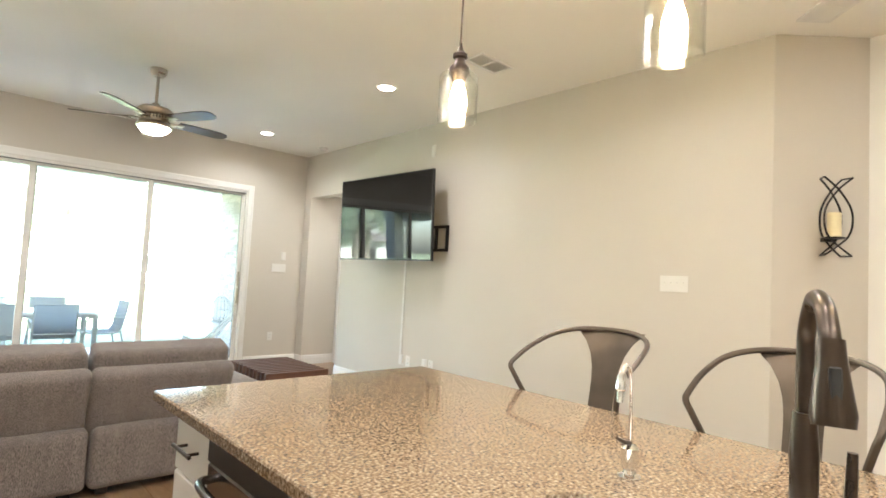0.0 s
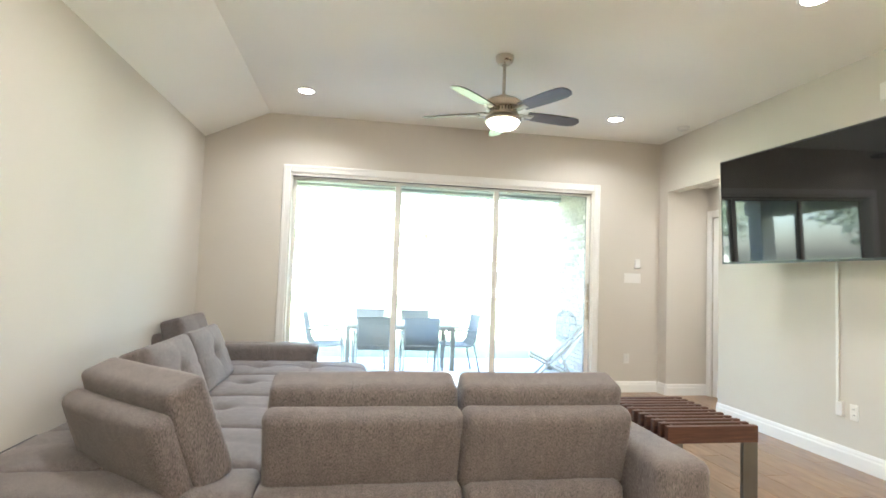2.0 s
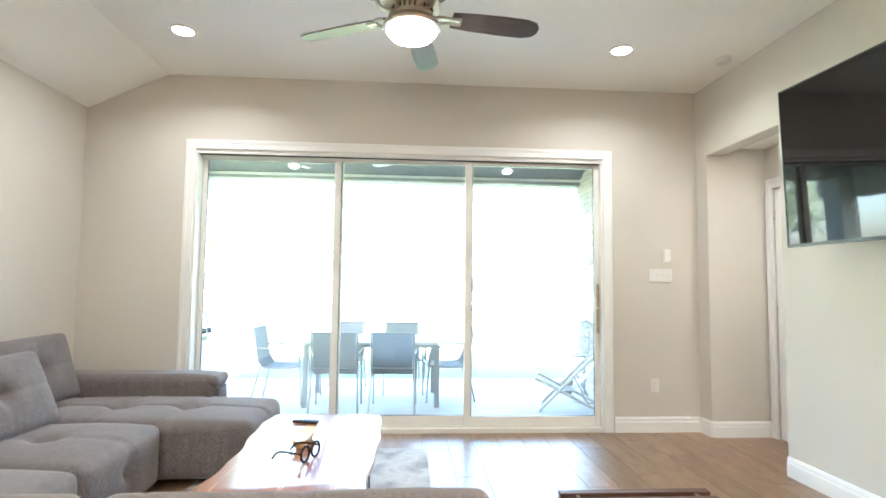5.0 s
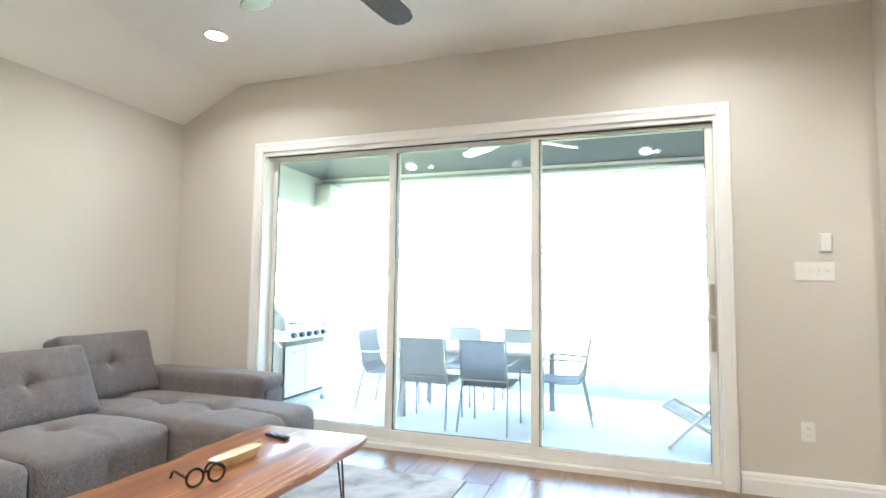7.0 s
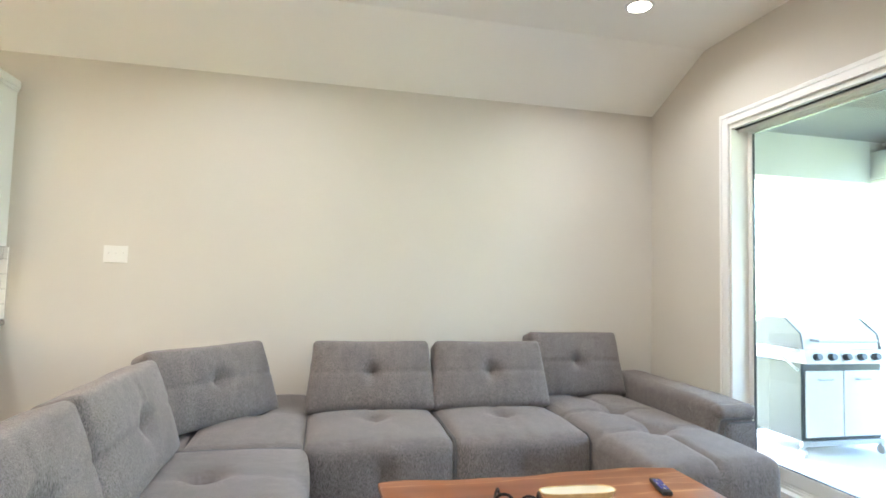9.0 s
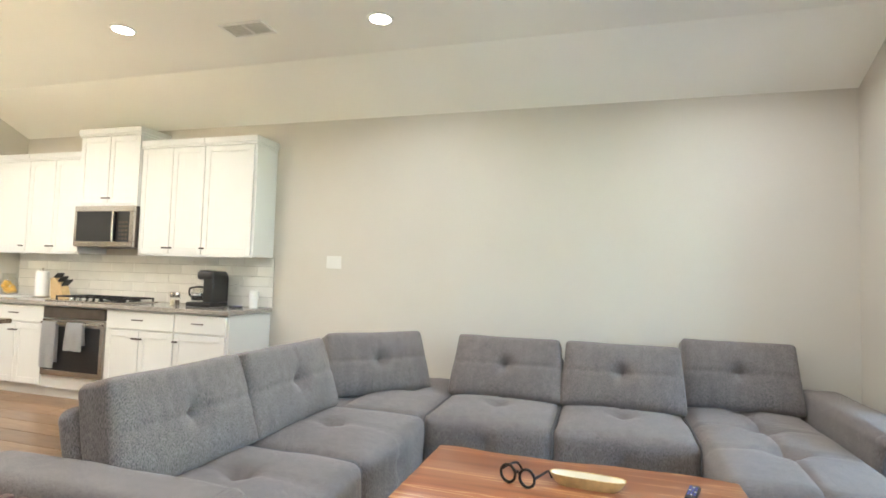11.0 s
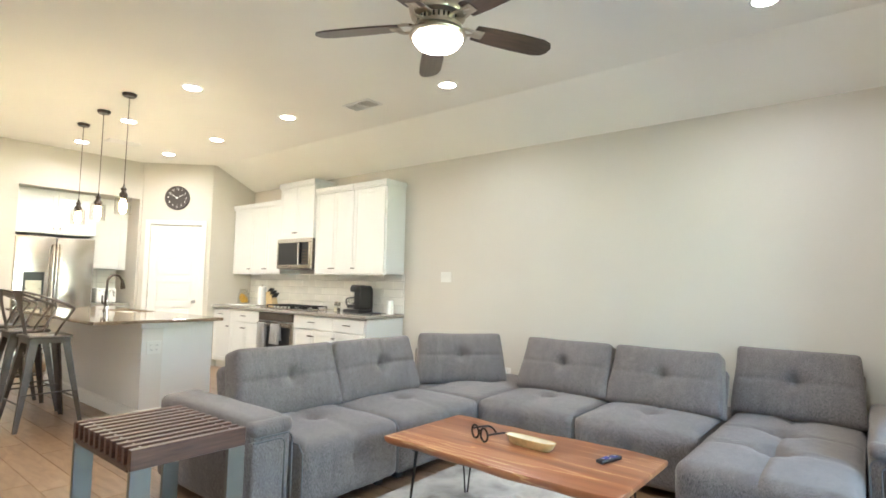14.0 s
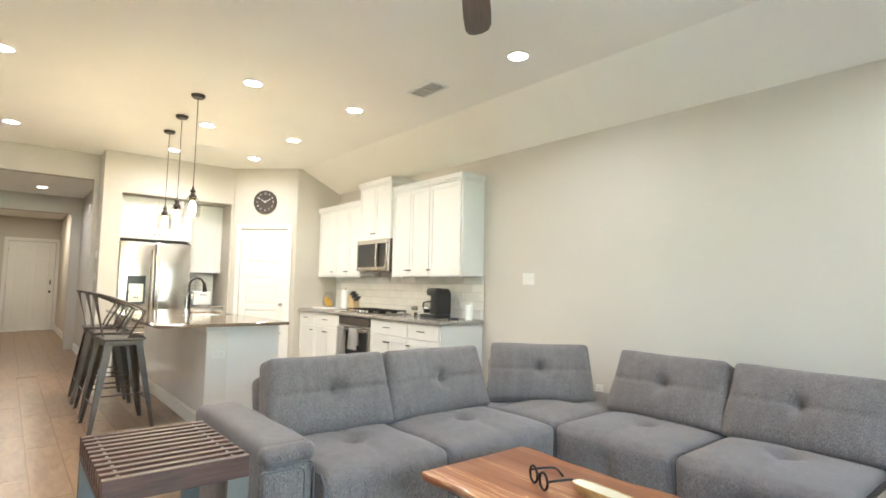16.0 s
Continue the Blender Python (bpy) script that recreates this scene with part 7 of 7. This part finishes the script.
def patio_chair(m):
    """Origin on the ground under the seat, +y to the front."""
    ob = thing("patio_chair", m, "grey patio chair with a mesh sling and thin metal arms", "patio chair", "chairs round the patio table")
    bm = bmesh.new()
    pts = [(0, 0.25, 0.43), (0, 0.0, 0.405), (0, -0.20, 0.415), (0, -0.26, 0.50), (0, -0.33, 0.86)]
    rows = [[bm.verts.new((x, p[1], p[2])) for x in (-0.235, 0.235)] for p in pts]
    for a, b in zip(rows, rows[1:]):
        bm.faces.new((a[0], a[1], b[1], b[0]))
    bmesh.ops.solidify(bm, geom=bm.faces[:], thickness=0.006)
    part("sling", bm, M["sling"], ob, "grey mesh sling")
    for sx in (-1, 1):
        x = sx * 0.25
        bm = bmesh.new()
        tube(bm, [(x, 0.25, 0.43), (x, 0.0, 0.405), (x, -0.20, 0.415), (x, -0.26, 0.50), (x, -0.33, 0.87)], 0.012, 8)
        part("side_rail", bm, M["alu"], ob, "bent side rail", True)
        bm = bmesh.new()
        tube(bm, curve_pts([(x + sx * 0.02, 0.26, 0.0), (x + sx * 0.02, 0.23, 0.44), (x + sx * 0.03, 0.20, 0.62), (x + sx * 0.03, 0.05, 0.645), (x + sx * 0.015, -0.20, 0.635), (x, -0.29, 0.64)], 4), 0.012, 8)
        part("front_leg", bm, M["alu"], ob, "front leg bent into the arm", True)
        bm = bmesh.new()
        tube(bm, [(x, -0.24, 0.44), (x + sx * 0.02, -0.34, 0.0)], 0.012, 8)
        part("rear_leg", bm, M["alu"], ob, "slanting rear leg", True)
    bm = bmesh.new()
    for y, z in ((0.25, 0.43), (-0.26, 0.48), (-0.33, 0.86)):
        tube(bm, [(-0.25, y, z), (0.25, y, z)], 0.011, 8)
    part("cross_rail", bm, M["alu"], ob, "thin cross rails", True)
    return ob


K = Matrix.Diagonal((0.95, 0.98, 1.0, 1))
c1 = patio_chair(pose(0.235, 8.36, PG, rz=1) @ K)
copy_thing(c1, pose(0.86, 8.36, PG, rz=-2) @ K)
copy_thing(c1, pose(0.20, 9.34, PG, rz=178) @ K)
copy_thing(c1, pose(0.95, 9.34, PG, rz=183) @ K)
copy_thing(c1, pose(1.47, 8.92, PG, rz=94) @ K)
copy_thing(c1, pose(-0.42, 8.80, PG, rz=-92) @ K)

ob = thing("bottle", pose(0.61, 8.82, PG + 0.7302) @ Matrix.Diagonal((1, 1, 1.1, 1)), "clear pump bottle on the patio table", "bottle")
bm = bmesh.new()
lathe(bm, [(0, 0), (0.033, 0), (0.035, 0.01), (0.035, 0.12), (0.015, 0.15), (0.015, 0.16), (0, 0.16)], 18)
part("bottle_body", bm, M["jarglass"], ob, "clear bottle body", True)
bm = bmesh.new()
lathe(bm, [(0, 0.21), (0.02, 0.205), (0.012, 0.18), (0.016, 0.165), (0, 0.161)], 14)
part("cap", bm, M["white"], ob, "white pump cap", True)


def grill():
    ob = thing("gas_grill", pose(-1.62, 8.46, PG, rz=90), "gas grill with dark sides, pale front doors and a side shelf", "grill")
    # local -y is the front, local -x the side with the shelf
    L, D = 0.41, 0.27
    bm = bmesh.new()
    box(bm, -L, L, -D, D, 0.13, 0.76, 0.008)
    part("cabinet", bm, M["grillside"], ob, "dark enamelled grill cabinet")
    # front doors and panel get pale paint in place of sky glare on steel
    for x0, x1 in ((-L + 0.03, -0.004), (0.004, L - 0.03)):
        bm = bmesh.new()
        box(bm, x0, x1, -D - 0.016, -D - 0.001, 0.16, 0.70, 0.004)
        d = part("door", bm, M["outwhite"], ob, "pale cabinet door")
        bm = bmesh.new()
        c = (x0 + x1) / 2
        tube(bm, [(c - 0.07, -D - 0.016, 0.63), (c - 0.06, -D - 0.04, 0.63), (c + 0.06, -D - 0.04, 0.63), (c + 0.07, -D - 0.016, 0.63)], 0.006, 8)
        part("handle", bm, M["alu"], d, "thin bar handle", True)
    # control panel leaning back, knobs on it
    bm = bmesh.new()
    extrude_poly(bm, [(-D - 0.05, 0.762), (0.0, 0.762), (0.0, 0.872), (-D - 0.02, 0.872)], -L, L, m=Matrix(((0, 0, 1, 0), (1, 0, 0, 0), (0, 1, 0, 0), (0, 0, 0, 1))))
    cp = part("control_panel", bm, M["outwhite"], ob, "metal control panel, pale to stand for glare")
    for i in range(5):
        bm = bmesh.new()
        lathe(bm, [(0, 0.045), (0.026, 0.042), (0.031, 0.0), (0, 0)], 16, m=pose(-0.30 + i * 0.15, -D - 0.036, 0.815, 75))
        part("knob", bm, M["grillside"], cp, "round dark knob", True)
    # lid: dark end caps, front painted pale for the sky mirrored in steel
    lid = [(-D, 0.874), (D, 0.874), (D, 1.02), (0.10, 1.12), (-0.10, 1.12), (-D + 0.02, 1.0)]
    turn = Matrix(((0, 0, 1, 0), (1, 0, 0, 0), (0, 1, 0, 0), (0, 0, 0, 1)))
    bm = bmesh.new()
    extrude_poly(bm, lid, -L + 0.02, L - 0.02, m=turn)
    l = part("lid", bm, M["outwhite"], ob, "metal lid, pale to stand for reflected sky")
    for x0, x1 in ((-L, -L + 0.019), (L - 0.019, L)):
        bm = bmesh.new()
        extrude_poly(bm, [(y * 1.03, 0.874 + (z - 0.874) * 1.03) for y, z in lid], x0, x1, m=turn)
        part("end_cap", bm, M["grillside"], l, "dark cast end of the lid")
    bm = bmesh.new()
    tube(bm, [(-0.30, -D + 0.03, 0.95), (-0.30, -D - 0.06, 0.95), (0.30, -D - 0.06, 0.95), (0.30, -D + 0.03, 0.95)], 0.011, 8)
    part("lid_handle", bm, M["alu"], l, "steel bar handle", True)
    for sx in (-1, 1):
        bm = bmesh.new()
        x0, x1 = sorted((sx * (L + 0.002), sx * (L + 0.26)))
        box(bm, x0, x1, -D, D - 0.02, 0.845, 0.872, 0.006)
        sh = part("side_shelf", bm, M["outwhite"], ob, "pale side shelf")
        bm = bmesh.new()
        for y in (-D + 0.02, D - 0.05):
            tube(bm, [(sx * (L + 0.20), y, 0.845), (sx * (L + 0.010), y, 0.70)], 0.010, 6)
        part("bracket", bm, M["outwhite"], sh, "slanting shelf bracket")
    bm = bmesh.new()
    for y0, y1 in ((-D - 0.02, -D + 0.02), (D - 0.04, D)):
        box(bm, -L - 0.01, L + 0.01, y0, y1, 0.09, 0.129, 0.004)
    part("bottom_rail", bm, M["alu"], ob, "lower grey frame rails")
    for x in (-L + 0.005, L - 0.005):
        for y in (-D + 0.0, D - 0.02):
            bm = bmesh.new()
            cyl(bm, 0.036, 0.036, -0.014, 0.014, 16, m=pose(x, y, 0.036, 0, 90))
            box(bm, x - 0.02, x + 0.02, y - 0.01, y + 0.01, 0.055, 0.0899)
            part("caster", bm, M["alu"], ob, "small swivel caster", True)


grill()


def deck_chair():
    ob = thing("folding_deck_chair", pose(2.87, 8.32, PG, rz=72) @ Matrix.Diagonal((0.90, 0.84, 0.80, 1)), "pale folding deck chair with crossed wooden legs", "deck chair")
    for sx in (-0.24, 0.24):
        bm = bmesh.new()
        tube(bm, [(sx, 0.42, 0.012), (sx, -0.42, 0.95)], 0.021, 6)
        part("back_rail", bm, M["greywood"], ob, "slanting rail")
        bm = bmesh.new()
        tube(bm, [(sx * 0.9, -0.42, 0.012), (sx * 0.9, 0.48, 0.44)], 0.021, 6)
        part("seat_rail", bm, M["greywood"], ob, "crossing rail")
        bm = bmesh.new()
        tube(bm, [(sx * 1.08, -0.02, 0.50), (sx * 1.08, -0.20, 0.14)], 0.016, 6)
        part("prop", bm, M["greywood"], ob, "short prop between the rails")
    bm = bmesh.new()
    for y, z, w in ((0.42, 0.012, 0.24), (-0.42, 0.95, 0.24), (-0.42, 0.012, 0.21), (0.48, 0.44, 0.21)):
        tube(bm, [(-w, y, z), (w, y, z)], 0.013, 8)
    part("cross_bar", bm, M["greywood"], ob, "thin cross bars", True)
    bm = bmesh.new()
    pts = [(0.48, 0.43), (0.2, 0.27), (-0.02, 0.30), (-0.22, 0.55), (-0.42, 0.93)]
    rows = [[bm.verts.new((x, y, z)) for x in (-0.19, 0.19)] for y, z in pts]
    for a, b in zip(rows, rows[1:]):
        bm.faces.new((a[0], a[1], b[1], b[0]))
    bmesh.ops.solidify(bm, geom=bm.faces[:], thickness=0.004)
    part("canvas_seat", bm, M["canvas"], ob, "pale canvas seat", True)


deck_chair()


def lantern():
    ob = thing("wire_lantern", pose(3.14, 8.72, PG) @ Matrix.Diagonal((1.06, 1.06, 1.06, 1)), "pale wire basket lantern on a low thin stand", "lantern")
    bm = bmesh.new()
    cyl(bm, 0.012, 0.012, 0.02, 0.52, 8)
    lathe(bm, [(0, 0), (0.13, 0), (0.13, 0.012), (0.01, 0.025), (0, 0.025)], 20)
    lathe(bm, [(0, 0.515), (0.16, 0.515), (0.165, 0.53), (0.155, 0.53), (0.15, 0.522), (0, 0.522)], 24)
    part("stand", bm, M["alu"], ob, "thin stand", True)
    for k in range(16):
        a = 2 * math.pi * k / 16
        c, d = math.cos(a), math.sin(a)
        bm = bmesh.new()
        tube(bm, curve_pts([(0.09 * c, 0.09 * d, 0.53), (0.135 * c, 0.135 * d, 0.60), (0.145 * c, 0.145 * d, 0.72), (0.12 * c, 0.12 * d, 0.84), (0.04 * c, 0.04 * d, 0.91)], 3), 0.004, 5)
        part("wire", bm, M["alu"], ob, "bent wire")
    for z, r in ((0.60, 0.135), (0.72, 0.145), (0.84, 0.12)):
        bm = bmesh.new()
        tube(bm, [(r * math.cos(a), r * math.sin(a), z) for a in np.linspace(0, 2 * math.pi, 24, endpoint=False)], 0.004, 5, closed=True)
        part("ring", bm, M["alu"], ob, "thin wire ring")


lantern()
ob = thing("plant_pot", pose(3.08, 9.20, PG), "small grey tapered pot on the patio slab", "pot")
bm = bmesh.new()
lathe(bm, [(0, 0), (0.055, 0), (0.075, 0.15), (0.082, 0.155), (0.082, 0.175), (0.07, 0.175), (0.066, 0.15), (0, 0.15)], 20)
part("pot_body", bm, M["alu"], ob, "grey tapered pot", True)


# far garden: trees and houses across the lawn
def tree(x, y, s, seed):
    rnd = random.Random(seed)
    ob = thing("tree", pose(x, y, -0.20), "broad leafy green tree on the far lawn", "tree", "trees across the lawn")
    bm = bmesh.new()
    tube(bm, curve_pts([(0, 0, 0), (0.1 * s, 0, 1.2 * s), (0, 0.1 * s, 2.6 * s), (0.1 * s, 0, 4.0 * s)], 3), [0.22 * s * (1 - 0.07 * i) for i in range(10)], 8)
    limbs = []
    for i in range(9):
        a, z = i * 2.4, (1.6 + 0.28 * i) * s
        L = rnd.uniform(1.0, 1.7) * s
        e = (L * math.cos(a), L * math.sin(a), z + L * 0.7)
        tube(bm, [(0, 0, z), (e[0] * 0.5, e[1] * 0.5, z + L * 0.25), e], [0.08 * s, 0.05 * s, 0.02 * s], 6)
        limbs.append(e)
    part("trunk", bm, M["trunk"], ob, "rough tapered trunk with limbs", True)
    vs, fs = [], []
    for k in range(2600):
        c = rnd.choice(limbs)
        r = 1.15 * s * rnd.random() ** 0.45
        th, ph = rnd.uniform(0, 2 * math.pi), math.acos(rnd.uniform(-1, 1))
        p = Vector((c[0] + r * math.sin(ph) * math.cos(th), c[1] + r * math.sin(ph) * math.sin(th), c[2] + 0.8 * r * math.cos(ph)))
        d1 = Vector((rnd.uniform(-1, 1), rnd.uniform(-1, 1), rnd.uniform(-1, 1))).normalized() * 0.13 * s
        d2 = d1.cross(Vector((rnd.uniform(-1, 1), rnd.uniform(-1, 1), rnd.uniform(-1, 1)))).normalized() * 0.08 * s
        i = len(vs)
        vs += [p - d1, p + d2, p + d1, p - d2]
        fs.append((i, i + 1, i + 2, i + 3))
    me = bpy.data.meshes.new("crown")
    me.from_pydata(vs, [], fs)
    me.materials.append(M["leaf"])
    o = new("crown", me)
    o.parent = ob
    tagged(o, "uneven crown of many small leaves", kind="stuff")
    return ob


t1 = tree(-9, 30, 1.5, 1)
for x, y, a in ((-15, 27, 40), (-3, 34, 110), (4, 31, 200), (11, 36, 290), (18, 32, 20), (-21, 33, 70), (-27, 25, 130), (-36, 30, 220)):
    copy_thing(t1, pose(x, y, -0.20, rz=a))


def far_house(x, y, rz, w):
    ob = thing("far_house", pose(x, y, -0.20, rz=rz), "single-storey pale house with a grey roof across the lawn", "house", "houses across the lawn")
    d, h = 8, 3
    bm = bmesh.new()
    box(bm, -w / 2, w / 2, -d / 2, d / 2, 0, h)
    part("wall", bm, M["outwhite"], ob, "pale walls")
    bm = bmesh.new()
    lo = [bm.verts.new(v) for v in ((-w / 2 - 0.5, -d / 2 - 0.5, h), (w / 2 + 0.5, -d / 2 - 0.5, h), (w / 2 + 0.5, d / 2 + 0.5, h), (-w / 2 - 0.5, d / 2 + 0.5, h))]
    hi = [bm.verts.new(v) for v in ((-w / 2 + 3, 0, h + 2.2), (w / 2 - 3, 0, h + 2.2))]
    bm.faces.new(lo)
    bm.faces.new((lo[0], lo[1], hi[1], hi[0])), bm.faces.new((lo[2], lo[3], hi[0], hi[1]))
    bm.faces.new((lo[1], lo[2], hi[1])), bm.faces.new((lo[3], lo[0], hi[0]))
    part("roof", bm, M["roof"], ob, "grey hipped roof")
    for i in range(4):
        bm = bmesh.new()
        xx = -w / 2 + 2 + i * (w - 4) / 3
        box(bm, xx - 0.6, xx + 0.6, -d / 2 - 0.05, -d / 2 + 0.02, 0.9, 2.2)
        part("window", bm, M["black"], ob, "dark window")


far_house(-22, 46, 12, 18)
far_house(4, 50, -4, 20)


# ---- floor tiles ----
def floor_tiles():
    w, L, gap = 0.199, 1.197, 0.003
    shared = {}
    made = 0

    def slab(x0, x1, y0, y1):
        nonlocal made
        key = (round(x1 - x0, 3), round(y1 - y0, 3))
        if key not in shared:
            bm = bmesh.new()
            a, b = key[0] / 2, key[1] / 2
            e = 0.0008
            lo = [bm.verts.new((sx * a, sy * b, -0.0025)) for sx, sy in ((-1, -1), (1, -1), (1, 1), (-1, 1))]
            hi = [bm.verts.new((sx * (a - e), sy * (b - e), 0)) for sx, sy in ((-1, -1), (1, -1), (1, 1), (-1, 1))]
            bm.faces.new(hi)
            for i in range(4):
                bm.faces.new((lo[i], lo[(i + 1) % 4], hi[(i + 1) % 4], hi[i]))
            me = bpy.data.meshes.new("floor_tile")
            bm.to_mesh(me)
            bm.free()
            me.materials.append(M["plank"])
            shared[key] = me
        ob = new("floor_tile", shared[key])
        ob.location = ((x0 + x1) / 2, (y0 + y1) / 2, 0)
        ob.parent = floor
        made += 1

    rest = []
    nx = int(5.3 / 0.202) + 2
    for i in range(nx):
        x0 = XW + i * 0.202
        x1 = min(x0 + w, XE + 0.15 if i == nx - 1 else x0 + w)
        if x0 > XE:
            break
        off = (0.0, 0.42, 0.83, 0.22, 0.64, 1.02)[i % 6]
        y = -2.3 - off
        while y < YN:
            y0, y1 = max(y, -2.35), min(y + L, YN)
            if y1 - y0 > 0.03:
                seen = (y0 > -1.9 and not (x1 < -0.5 and 3.3 < y0 and y1 < 6.2)) and not (x0 > 0.33 and x1 < 0.95 and y1 < 1.5)
                if seen and made < 300 and x1 <= XE + 0.01:
                    slab(x0, min(x1, XE), y0, y1)
                else:
                    rest.append((x0, min(x1, XE), y0, y1))
            y += L + gap
    xs = [HX0 + 0.202 * k for k in range(-1, 14)]
    for k, x0 in enumerate(xs):
        y = HEND - 0.3 * (k % 4)
        while y < HY - 0.01:
            y0, y1 = max(y, HEND), min(y + L, HY - 0.004)
            if y1 - y0 > 0.03:
                rest.append((x0, x0 + w, y0, y1))
            y += L + gap
    for x0 in (XE + 0.004, XE + 0.206, XE + 0.408, XE + 0.61, XE + 0.812, XE + 1.014, XE + 1.216):
        rest.append((x0, x0 + w, 4.9, 6.2))
        rest.append((x0, x0 + w, 6.204, 6.9))
    for x0 in (XE + 0.004, XE + 0.206):
        for k in range(3):
            rest.append((x0, x0 + w, -2.35 + k * 1.2, -1.154 + k * 1.2))
    bm = bmesh.new()
    for x0, x1, y0, y1 in rest:
        bm.faces.new([bm.verts.new(v) for v in ((x0, y0, 0), (x1, y0, 0), (x1, y1, 0), (x0, y1, 0))])
    part("floor_tile_rest", bm, M["plank"], floor, "further wood-look floor tiles", kind="stuff")


floor_tiles()
